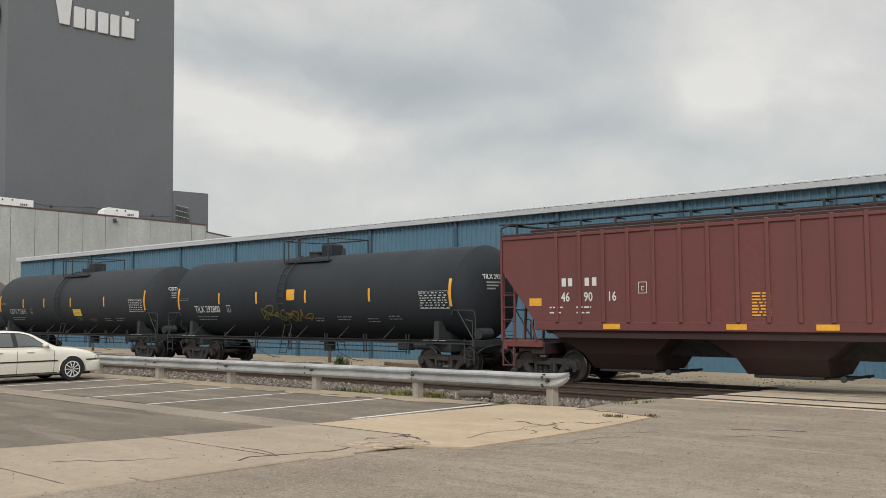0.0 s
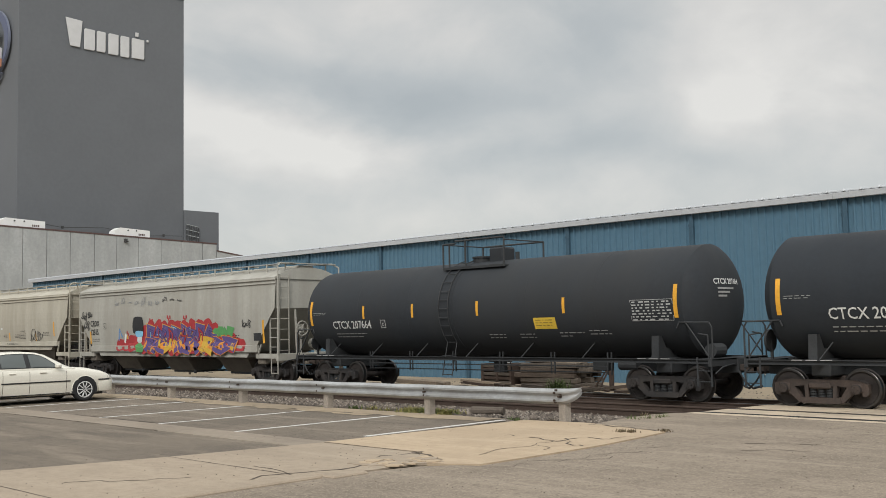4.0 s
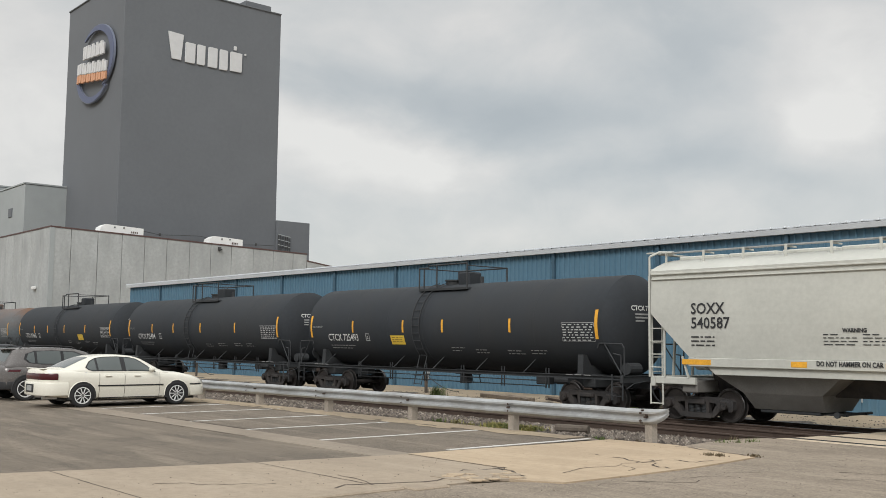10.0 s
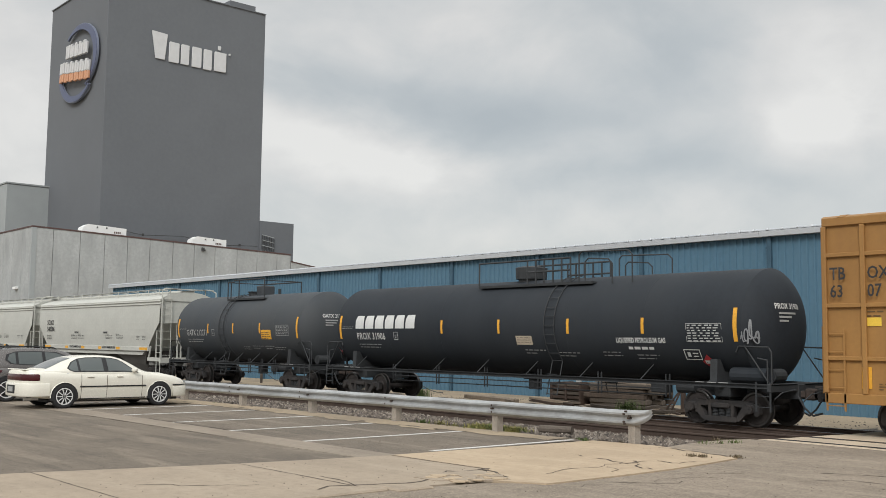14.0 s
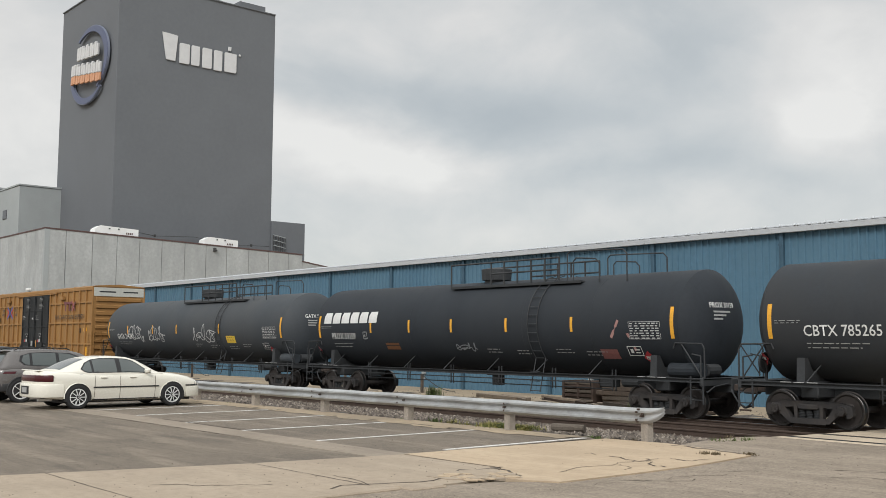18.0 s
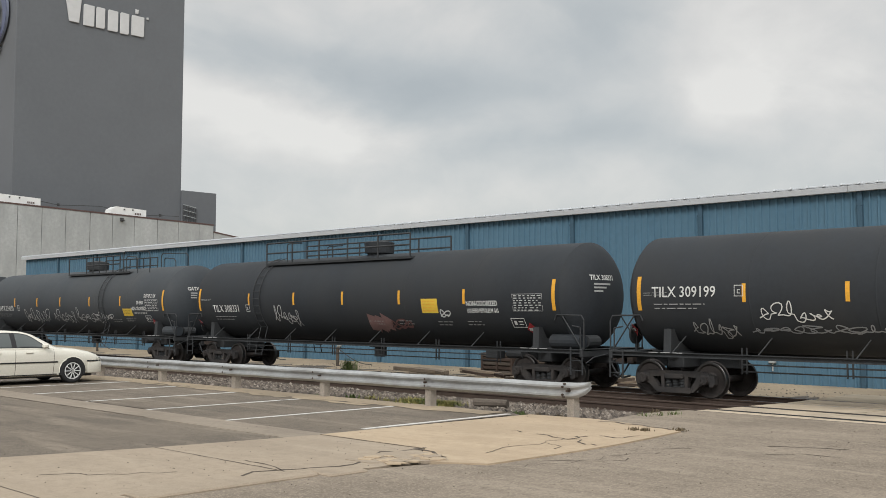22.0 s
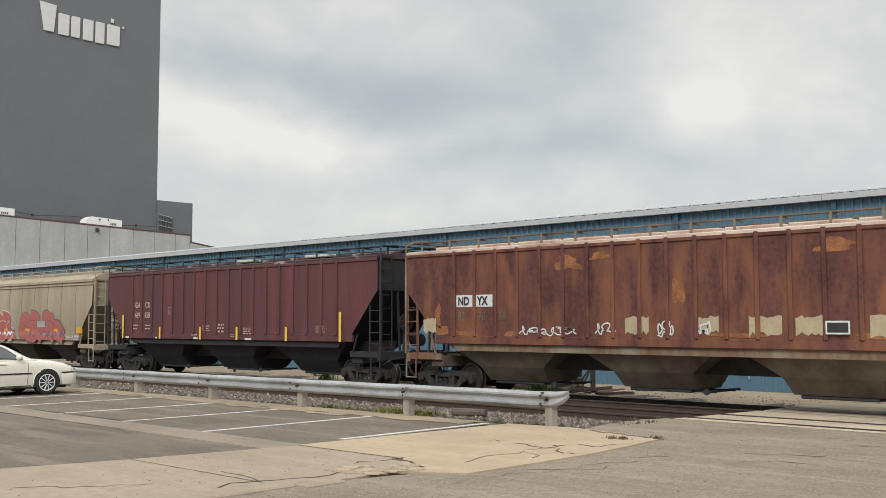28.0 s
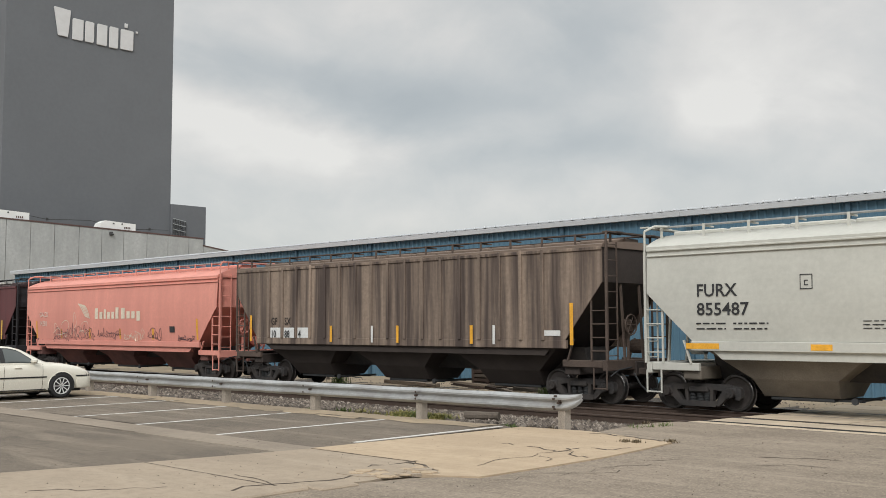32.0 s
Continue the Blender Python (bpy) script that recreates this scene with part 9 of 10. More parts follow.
sd.rect("patch", h - 2.0, h - 1.4, 1.85, 2.0, M_LETTER, "white stencil plate", 0.012)

# last car in view
L = 16.2
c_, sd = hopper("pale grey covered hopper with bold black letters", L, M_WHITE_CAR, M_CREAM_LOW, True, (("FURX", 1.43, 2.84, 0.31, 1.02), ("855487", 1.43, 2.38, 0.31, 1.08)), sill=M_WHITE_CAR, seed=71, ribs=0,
                sill_marks=((1.1, 0.9), (4.3, 0.5), (7.5, 0.5)), trim=M_WHITE_CAR)
put(502.63 + L / 2, c_)
h = L / 2
sd.frame_mark(-h + 4.1, 2.95, 0.3, M_LETTER_BLACK)
sd.bars(-h + 1.4, 2.15, (0.8, 0.8), M_LETTER_BLACK, 0.05, 0.08)
sd.bars(-h + 2.4, 2.15, (0.9, 0.9), M_LETTER_BLACK, 0.05, 0.08)
for x in (5.5, 8.0, 11.0):
    sd.bars(-h + x, 2.2, (0.8, 0.8, 0.6), M_LETTER_BLACK, 0.03, 0.05)

# ------------------------------------------------------------ train: its run
# seconds, metres run since the start
RUN = [(0, 0.0), (1, 15.97), (2, 31.95), (3, 47.99), (4, 64.04), (5, 80.13), (6, 96.25), (7, 112.36), (8, 128.49), (9, 144.62), (10, 160.73), (11, 176.85), (12, 192.97), (13, 209.07), (14, 225.17),
       (15, 241.26), (16, 257.4), (17, 273.6), (18, 289.8), (19, 306.05), (20, 322.32), (21, 338.55), (22, 354.75), (23, 370.93), (24, 387.09), (25, 403.31), (26, 419.55), (27, 435.9), (28, 452.3),
       (29, 468.65), (30, 484.94), (31, 501.23), (32, 517.51)]


def run_at(t):
    return float(np.interp(t, [a for a, _ in RUN], [b for _, b in RUN]))


def motions():
    for x_mid, car in CARS:
        walk(car, [(t, pose(x_mid - s, TRACK_Y, RAIL)) for t, s in RUN])
    # wheels turn while their car is before the camera
    mids = {car: x for x, car in CARS}
    for w, x, car in SPINS:
        x0 = mids[car]
        rows = []
        first = last = None
        for k in range(0, 961):
            t = k / 30
            xx = x0 - run_at(t)
            if -55 < xx < 12:
                a = math.degrees(-run_at(t) / WR) % 360
                rows.append((t, pose(x, 0, WR, 0, a, 0)))
        if not rows:
            continue
        if rows[0][0] > 0:
            rows.insert(0, (0, rows[0][1]))
        if rows[-1][0] < 32:
            rows.append((32, rows[-1][1]))
        walk(w, rows)

# ------------------------------------------------------------ parked cars
M_CARWHITE = surf("cream white car paint", (0.72, 0.69, 0.60), 0.25, var=0.03, scale=1, bump=0.0, spec=0.5)
M_CARGREY = surf("warm grey car paint", (0.148, 0.137, 0.131), 0.25, metal=0.3, var=0.03, scale=1, bump=0.0, spec=0.5)
M_GLASS = glass("tinted car glass", (0.062, 0.074, 0.071), 0.04)
M_TYRE = surf("tyre rubber", (0.02, 0.02, 0.021), 0.85, var=0.2)
M_ALLOY = surf("alloy wheel", (0.74, 0.74, 0.73), 0.4, metal=0.25, var=0.1)
M_TAIL = surf("dark red lens", (0.06, 0.011, 0.014), 0.2, var=0.1)
M_LAMP = surf("clear lamp lens", (0.30, 0.29, 0.26), 0.15, var=0.1)
M_PLASTIC = surf("black plastic", (0.022, 0.022, 0.023), 0.6, var=0.1)


def loft(bm, stations, section, mirror=True):
    """Skins cross-sections along the length; section(st) gives half of one, from top middle to bottom middle."""
    rows = []
    for st in stations:
        half = section(st)
        full = [(st[0], -y, z) for y, z in half] + [(st[0], y, z) for y, z in half[::-1][1:-1]]
        rows.append([bm.verts.new(p) for p in full])
    fs = []
    for a, b in zip(rows, rows[1:]):
        n = len(a)
        for i in range(n):
            fs.append(bm.faces.new((a[i], a[(i + 1) % n], b[(i + 1) % n], b[i])))
    fs.append(bm.faces.new(rows[0]))
    fs.append(bm.faces.new(rows[-1][::-1]))
    bmesh.ops.recalc_face_normals(bm, faces=fs)
    return bm


def parked_car(name, label, paint_mat, stations, roof, wheels, radius, m, outline, panes, screens, spokes=10):
    """stations: (u, half width, underside, edge of the deck, middle of the deck); roof: (u, half width and height at the belt, at the roof)."""
    car = thing(name, label, "car", m=m)
    us = [q[0] for q in stations]

    def section(st):
        u, w, lo, ze, zc = st
        return [(0, zc), (w * 0.5, zc - 0.004), (w * 0.78, zc * 0.6 + ze * 0.4), (w * 0.91, ze - 0.012), (w * 0.975, ze - 0.07), (w, ze - 0.2), (w, 0.5 * (ze - 0.2) + 0.26),
                (w * 0.995, 0.52), (w * 0.975, 0.40), (w * 0.94, lo + 0.03), (w * 0.86, lo), (0, lo)]

    def body_y(u, z):
        w, lo, ze = (float(np.interp(u, us, [q[k] for q in stations])) for k in (1, 2, 3))
        pts = sorted((b, a) for a, b in section((u, w, lo, ze, ze + 0.02))[3:11])
        return float(np.interp(z, [p[0] for p in pts], [p[1] for p in pts]))

    def patch(nm, u0, u1, z0, z1, mat, lab="", lift=0.006, sides=(-1, 1), rake=0.0):
        for s in sides:
            bm = B()
            nz = max(2, int((z1 - z0) / 0.05))
            nu = max(2, int((u1 - u0) / 0.1))
            sheet(bm, [[(u0 + (u1 - u0) * i / nu + rake * k / nz, s * (body_y(u0 + (u1 - u0) * i / nu, z0 + (z1 - z0) * k / nz) + lift), z0 + (z1 - z0) * k / nz) for i in range(nu + 1)] for k in range(nz + 1)])
            part(nm, bm, mat, car, lab)
    bm = B()
    loft(bm, stations, section)
    part("body", bm, paint_mat, car, smooth=True).data.set_sharp_from_angle(angle=radians(50))

    def at(u, k):
        return float(np.interp(u, [q[0] for q in roof], [q[k] for q in roof]))

    def side_y(u, z):
        wl, zl, wh, zh = (at(u, k) for k in (1, 2, 3, 4))
        t = min(1.0, max(0.0, (z - zl) / max(0.05, zh - 0.05 - zl)))
        return wl + (wh - wl) * (0.75 * t + 0.25 * t * t)
    bm = B()
    rows = []
    for u, wl, zl, wh, zh in roof:
        half = [(wl, zl - 0.05)] + [(side_y(u, zl + (zh - 0.05 - zl) * k / 5), zl + (zh - 0.05 - zl) * k / 5) for k in range(6)] + [(wh * 0.93, zh - 0.02), (wh * 0.78, zh - 0.006), (wh * 0.4, zh)]
        rows.append([bm.verts.new((u, -y, z)) for y, z in half] + [bm.verts.new((u, y, z)) for y, z in half[::-1]])
    for a, b in zip(rows, rows[1:]):
        for i in range(len(a) - 1):
            bm.faces.new((a[i], b[i], b[i + 1], a[i + 1]))
    bm.faces.new(rows[0])
    bm.faces.new(rows[-1][::-1])
    bmesh.ops.recalc_face_normals(bm, faces=bm.faces)
    part("cabin", bm, paint_mat, car, smooth=True).data.set_sharp_from_angle(angle=radians(50))

    def pane(nm, poly, lift, mat, lab):
        """A pane that follows the curve of the side: level strips across its outline."""
        zs_ = sorted({z for _, z in poly})
        zl, zh = zs_[0], zs_[-1]
        levels = sorted(set(zs_) | {zl + (zh - zl) * k / 8 for k in range(9)})
        spans = []
        for z in levels:
            zz = min(max(z, zl + 1e-4), zh - 1e-4)
            cut = []
            for (ua, za), (ub, zb) in zip(poly, poly[1:] + poly[:1]):
                if (za - zz) * (zb - zz) <= 0 and abs(za - zb) > 1e-7:
                    cut.append(ua + (ub - ua) * (zz - za) / (zb - za))
            spans.append((z, min(cut), max(cut)))
        for s in (-1, 1):
            bm = B()
            sheet(bm, [[(a + (b - a) * i / 8, s * (side_y(a + (b - a) * i / 8, z) + lift), z) for i in range(9)] for z, a, b in spans])
            part(nm, bm, mat, car, lab, smooth=True)
    pane("window_seal", outline, 0.005, M_PLASTIC, "black window surround")
    for lab, poly in panes:
        pane("side_window", poly, 0.010, M_GLASS, lab)
    for nm, u0, u1, k0, k1 in screens:
        bm = B()
        rows = []
        for k in range(7):
            u = u0 + (u1 - u0) * k / 6
            wh, zh, kk = at(u, 3), at(u, 4), k0 + (k1 - k0) * k / 6
            rows.append([(u, wh * kk * y, float(np.interp(abs(kk * y), [0.4, 0.78, 0.93], [zh, zh - 0.006, zh - 0.02])) + 0.008) for y in (-1, -0.8, -0.4, 0, 0.4, 0.8, 1)])
        sheet(bm, rows)
        part(nm, bm, M_GLASS, car, "tinted glass screen", smooth=True)
    # wheels on black discs painting the uncut arches' shade, with a thin painted lip
    for u in wheels:
        w = float(np.interp(u, us, [q[1] for q in stations]))
        for s in (-1, 1):
            ra = radius + 0.045
            arch = [(u + ra * math.cos(a), radius + ra * math.sin(a)) for a in np.linspace(-0.3, math.pi + 0.3, 24)]
            bm = B()
            prism(bm, arch, "y", min(s * (w - 0.2), s * (w + 0.004)), max(s * (w - 0.2), s * (w + 0.004)))
            part("wheel_arch", bm, M_PLASTIC, car)
            bm = B()
            lip = [(u + q * math.cos(a), radius + q * math.sin(a)) for q, aa in ((ra + 0.022, np.linspace(-0.1, math.pi + 0.1, 24)), (ra, np.linspace(math.pi + 0.1, -0.1, 24))) for a in aa]
            for (xa, za), (xb, zb), (xc, zc_), (xd, zd) in zip(lip[:23], lip[1:24], lip[46:23:-1], lip[47:24:-1]):
                f = [bm.verts.new((x_, s * (w + d_), z_)) for x_, z_, d_ in ((xa, za, -0.004), (xb, zb, -0.004), (xc, zc_, 0.012), (xd, zd, 0.012))]
                bm.faces.new(f)
            bmesh.ops.remove_doubles(bm, verts=bm.verts, dist=0.0005)
            part("arch_lip", bm, paint_mat if spokes > 5 else M_PLASTIC, car, smooth=True)
            bm = B()
            lathe(bm, [(s * (w - 0.2), radius * 0.7), (s * (w - 0.2), radius * 0.96), (s * (w - 0.17), radius), (s * (w - 0.02), radius), (s * (w + 0.008), radius * 0.95), (s * (w + 0.012), radius * 0.74), (s * (w - 0.02), radius * 0.68)], 32, "y")
            moved(bm, Matrix.Translation((u, 0, radius)))
            wh_ = part("wheel", bm, M_TYRE, car, "black tyre", smooth=True)
            bm = B()
            lathe(bm, [(s * (w - 0.05), 0.01), (s * (w - 0.05), radius * 0.7)], 24, "y")
            moved(bm, Matrix.Translation((u, 0, radius)))
            part("wheel_back", bm, M_PLASTIC, wh_)
            bm = B()
            lathe(bm, [(s * (w - 0.03), radius * 0.6), (s * (w + 0.01), radius * 0.63), (s * (w + 0.01), radius * 0.70), (s * (w - 0.03), radius * 0.69)], 28, "y")
            lathe(bm, [(s * (w + 0.004), 0.004), (s * (w + 0.004), radius * 0.17), (s * (w - 0.03), radius * 0.21)], 14, "y")
            for k in range(spokes):
                a = k * 2 * math.pi / spokes
                beam(bm, (radius * 0.15 * math.cos(a), s * (w - 0.004), radius * 0.15 * math.sin(a)), (radius * 0.64 * math.cos(a), s * (w + 0.004), radius * 0.64 * math.sin(a)), 0.05 if spokes > 5 else 0.07, 0.02)
            moved(bm, Matrix.Translation((u, 0, radius)))
            part("rim", bm, M_ALLOY, wh_, "spoked alloy rim")
    return car, patch


def bumper(car, plan, z0, z1, mat, label="", name="bumper"):
    """A wrap-round bumper: the near half of its plan, mirrored, with a rounded upper and lower edge."""
    ring = plan + [(u, -y) for u, y in plan[::-1] if y > 0.001]
    bm = B()
    prism(bm, ring, "z", z0, z1)
    es = [e for e in bm.edges if abs(e.verts[0].co.z - e.verts[1].co.z) < 1e-5]
    bmesh.ops.bevel(bm, geom=es, offset=0.03, segments=2, affect="EDGES", profile=0.5)
    part(name, bm, mat, car, label, smooth=True).data.set_sharp_from_angle(angle=radians(50))


# saloon: nose towards the guard rail
st = [(0.0, 0.62, 0.50, 0.90, 1.02), (0.03, 0.74, 0.40, 0.97, 1.055), (0.12, 0.84, 0.34, 1.02, 1.065), (0.35, 0.895, 0.30, 1.03, 1.06), (0.9, 0.92, 0.26, 1.015, 1.05), (1.5, 0.93, 0.22, 0.995, 1.02), (2.5, 0.93, 0.21, 0.985, 1.0), (3.4, 0.93, 0.21, 0.97, 0.99),
      (3.75, 0.925, 0.21, 0.955, 0.985), (4.2, 0.915, 0.22, 0.90, 0.95), (4.6, 0.89, 0.24, 0.82, 0.87), (4.86, 0.83, 0.26, 0.73, 0.775), (4.99, 0.73, 0.29, 0.66, 0.69), (5.05, 0.58, 0.34, 0.58, 0.61)]
rf_rows = [(0.72, 0.80, 1.02, 0.68, 1.06), (0.95, 0.835, 1.01, 0.65, 1.15), (1.25, 0.865, 1.0, 0.625, 1.285), (1.5, 0.88, 0.99, 0.61, 1.375), (1.75, 0.885, 0.985, 0.605, 1.425), (2.1, 0.887, 0.98, 0.61, 1.452), (2.45, 0.887, 0.98, 0.61, 1.452), (2.75, 0.885, 0.975, 0.605, 1.425), (3.0, 0.88, 0.97, 0.61, 1.36), (3.3, 0.87, 0.96, 0.65, 1.205), (3.55, 0.86, 0.955, 0.70, 1.065), (3.78, 0.85, 0.95, 0.76, 0.965)]
DLO = [(1.33, 1.10), (1.40, 1.03), (1.52, 0.995), (3.40, 0.965), (3.24, 1.09), (3.0, 1.262), (2.86, 1.335), (2.66, 1.38), (2.3, 1.402), (1.9, 1.395), (1.66, 1.36), (1.47, 1.27)]
PANES = [("small rear quarter window", [(1.37, 1.105), (1.43, 1.045), (1.53, 1.02), (1.63, 1.018), (1.63, 1.325), (1.5, 1.26)]), ("rear door window", [(1.69, 1.018), (2.36, 1.01), (2.36, 1.378), (2.1, 1.38), (1.9, 1.372), (1.69, 1.345)]), ("front door window", [(2.49, 1.005), (3.3, 0.99), (3.2, 1.085), (2.97, 1.25), (2.84, 1.315), (2.64, 1.36), (2.49, 1.37)])]
TAIL = [(u if u > 1.24 else 1.24 - (1.24 - u) * 0.85) for u in (q[0] for q in st)]
st = [(u, *q[1:]) for u, q in zip(TAIL, st)]
st[0] = (st[0][0], 0.42, *st[0][2:])
st[1] = (st[1][0] + 0.015, 0.60, *st[1][2:])
st[2] = (st[2][0] + 0.03, 0.76, *st[2][2:])
st[3] = (st[3][0] + 0.03, 0.875, *st[3][2:])
sedan, patch = parked_car("saloon_car", "cream white four-door saloon parked nose to the guard rail", M_CARWHITE, st, rf_rows, (1.24, 4.05), 0.333, pose(-29.66, 9.63, 0.0, 0, 0, 91.0) @ Matrix.Scale(1.04, 4), DLO, PANES, (("rear_screen", 0.80, 1.50, 0.93, 0.84), ("windscreen", 3.70, 2.98, 0.93, 0.86)))
for nm, u0, u1 in (("side_moulding", 1.66, 3.62), ("side_moulding", 0.40, 0.84), ("side_moulding", 4.47, 4.92)):
    patch(nm, u0, u1, 0.575, 0.612, M_PLASTIC, "black rub strip", 0.014)
for u in (1.70, 2.44, 3.50):
    patch("door_gap", u, u + 0.012, 0.27, 0.93, M_CRACK, "", 0.004)
patch("rocker", 1.66, 3.62, 0.225, 0.27, M_PLASTIC, "dark sill under the doors", 0.006)
bumper(sedan, [(0.56, 0.0), (0.56, 0.893), (0.5, 0.885), (0.318, 0.774), (0.22, 0.614), (0.178, 0.43), (0.172, 0.0)], 0.755, 0.945, M_TAIL, "dark red tail lamps joined across the boot", "tail_lamp")
patch("headlamp", 4.80, 5.0, 0.60, 0.69, M_LAMP, "clear wrap-round headlamp", 0.008)
patch("badge", 1.3, 1.36, 0.95, 0.965, M_LETTER_MID, "", 0.004)
bm = B()
box(bm, 0.22, 0.36, -0.62, 0.62, 1.05, 1.075, 0.012)
part("boot_lip", bm, M_CARWHITE, sedan)
for s in (-1, 1):
    for u in (1.86, 2.72):
        bm = B()
        box(bm, u, u + 0.2, min(s * 0.92, s * 0.95), max(s * 0.92, s * 0.95), 0.84, 0.885, 0.014)
        part("door_handle", bm, M_CARWHITE, sedan)
    bm = B()
    box(bm, 3.16, 3.31, min(s * 0.88, s * 1.06), max(s * 0.88, s * 1.06), 0.97, 1.10, 0.04)
    part("mirror", bm, M_CARWHITE, sedan, "white door mirror")
bumper(sedan, [(0.84, 0.0), (0.84, 0.93), (0.51, 0.90), (0.31, 0.80), (0.2, 0.64), (0.15, 0.45), (0.12, 0.2), (0.115, 0.0)], 0.33, 0.70, M_CARWHITE, "cream white rear bumper")
bumper(sedan, [(4.5, 0.0), (4.5, 0.905), (4.8, 0.868), (4.97, 0.77), (5.06, 0.55), (5.10, 0.0)], 0.25, 0.56, M_CARWHITE, "cream white front bumper")
bm = B()
box(bm, 0.095, 0.115, -0.17, 0.17, 0.46, 0.60, 0.004)
part("plate", bm, M_LETTER_DIM, sedan, "blank number plate")
bm = B()
box(bm, 0.105, 0.16, -0.26, 0.26, 0.42, 0.64, 0.004)
part("bumper_recess", bm, M_PLASTIC, sedan, "dark plate recess and rub strip")
bm = B()
box(bm, 0.85, 4.7, -0.72, 0.72, 0.17, 0.24)
part("underbody", bm, M_PLASTIC, sedan)
bm = B()
rod(bm, (0.3, -0.45, 0.26), (0.7, -0.45, 0.26), 0.035, 8)
part("exhaust", bm, M_ALLOY, sedan)

# sport utility car in the next bay
st = [(0.0, 0.70, 0.45, 0.98, 1.06), (0.05, 0.82, 0.40, 1.06, 1.10), (0.2, 0.90, 0.36, 1.09, 1.12), (0.6, 0.95, 0.30, 1.10, 1.13), (1.0, 0.965, 0.28, 1.09, 1.12), (2.5, 0.955, 0.27, 1.06, 1.09), (3.5, 0.955, 0.27, 1.04, 1.07), (4.1, 0.94, 0.28, 1.0, 1.04), (4.6, 0.88, 0.32, 0.88, 0.92), (4.82, 0.74, 0.42, 0.74, 0.78)]
rf_rows = [(0.14, 0.86, 1.08, 0.70, 1.17), (0.30, 0.88, 1.09, 0.68, 1.36), (0.5, 0.895, 1.10, 0.66, 1.585), (0.8, 0.905, 1.10, 0.665, 1.645), (1.3, 0.91, 1.09, 0.68, 1.675), (1.9, 0.91, 1.08, 0.68, 1.68), (2.5, 0.905, 1.07, 0.675, 1.65), (2.9, 0.90, 1.06, 0.68, 1.55), (3.3, 0.89, 1.05, 0.71, 1.32), (3.75, 0.87, 1.04, 0.77, 1.08)]
st = [(1 - (1 - u) * 0.7 if u < 1 else u, *q) for u, *q in st]
rf_rows = [(1 - (1 - u) * 0.7 if u < 1 else u + 0.1, *q) for u, *q in rf_rows]
suv, patch = parked_car("sport_utility_car", "warm grey sport utility car with dark cladding beside the saloon", M_CARGREY, st, rf_rows, (1.0, 3.86), 0.38, pose(-33.62, 9.62, 0.0, 0, 0, 91.0),
                        [(0.95, 1.30), (1.1, 1.18), (1.5, 1.14), (3.45, 1.085), (3.2, 1.26), (2.9, 1.44), (2.6, 1.55), (1.9, 1.585), (1.3, 1.57), (1.0, 1.47)],
                        [("rear quarter window", [(1.02, 1.31), (1.14, 1.20), (1.28, 1.18), (1.28, 1.535), (1.1, 1.48)]), ("rear door window", [(1.36, 1.17), (2.12, 1.145), (2.12, 1.555), (1.6, 1.56), (1.36, 1.54)]), ("front door window", [(2.22, 1.14), (3.3, 1.11), (3.15, 1.24), (2.87, 1.41), (2.58, 1.52), (2.22, 1.55)])],
                        (("rear_screen", 0.43, 0.64, 0.9, 0.86), ("windscreen", 3.75, 3.02, 0.92, 0.86)), 5)
patch("cladding", 0.55, 4.5, 0.36, 0.52, M_PLASTIC, "black lower cladding", 0.012)
patch("tail_lamp", 0.33, 0.80, 0.91, 0.985, M_TAIL, "long dark red tail lamp", 0.01, rake=0.05)
for u in (1.32, 2.16, 3.3):
    patch("door_gap", u, u + 0.012, 0.52, 1.02, M_CRACK, "", 0.004)
for s in (-1, 1):
    bm = B()
    pipe(bm, [(0.85, s * 0.64, 1.64), (0.95, s * 0.645, 1.70), (1.6, s * 0.65, 1.735), (2.5, s * 0.645, 1.70), (2.62, s * 0.645, 1.65)], 0.018)
    part("roof_rail", bm, M_PLASTIC, suv)
    bm = B()
    box(bm, 2.98, 3.16, min(s * 0.9, s * 1.09), max(s * 0.9, s * 1.09), 1.08, 1.22, 0.04)
    part("mirror", bm, M_CARGREY, suv)
bumper(suv, [(0.72, 0.0), (0.72, 0.955), (0.47, 0.915), (0.33, 0.82), (0.26, 0.6), (0.24, 0.0)], 0.36, 0.62, M_PLASTIC, "black rear bumper")
bumper(suv, [(0.7, 0.0), (0.7, 0.945), (0.46, 0.905), (0.33, 0.81), (0.27, 0.6), (0.25, 0.0)], 0.62, 0.78, M_CARGREY, "painted upper bumper")
bm = B()
box(bm, 0.50, 0.78, -0.56, 0.56, 1.60, 1.64, 0.02)
part("spoiler", bm, M_CARGREY, suv)
bm = B()
box(bm, 0.245, 0.27, -0.16, 0.16, 0.84, 0.95, 0.004)
part("plate", bm, M_LETTER_DIM, suv, "blank number plate")
bm = B()
prism(bm, [(1.2, 1.68), (1.42, 1.68), (1.25, 1.80)], "y", -0.03, 0.03)
part("aerial", bm, M_PLASTIC, suv)

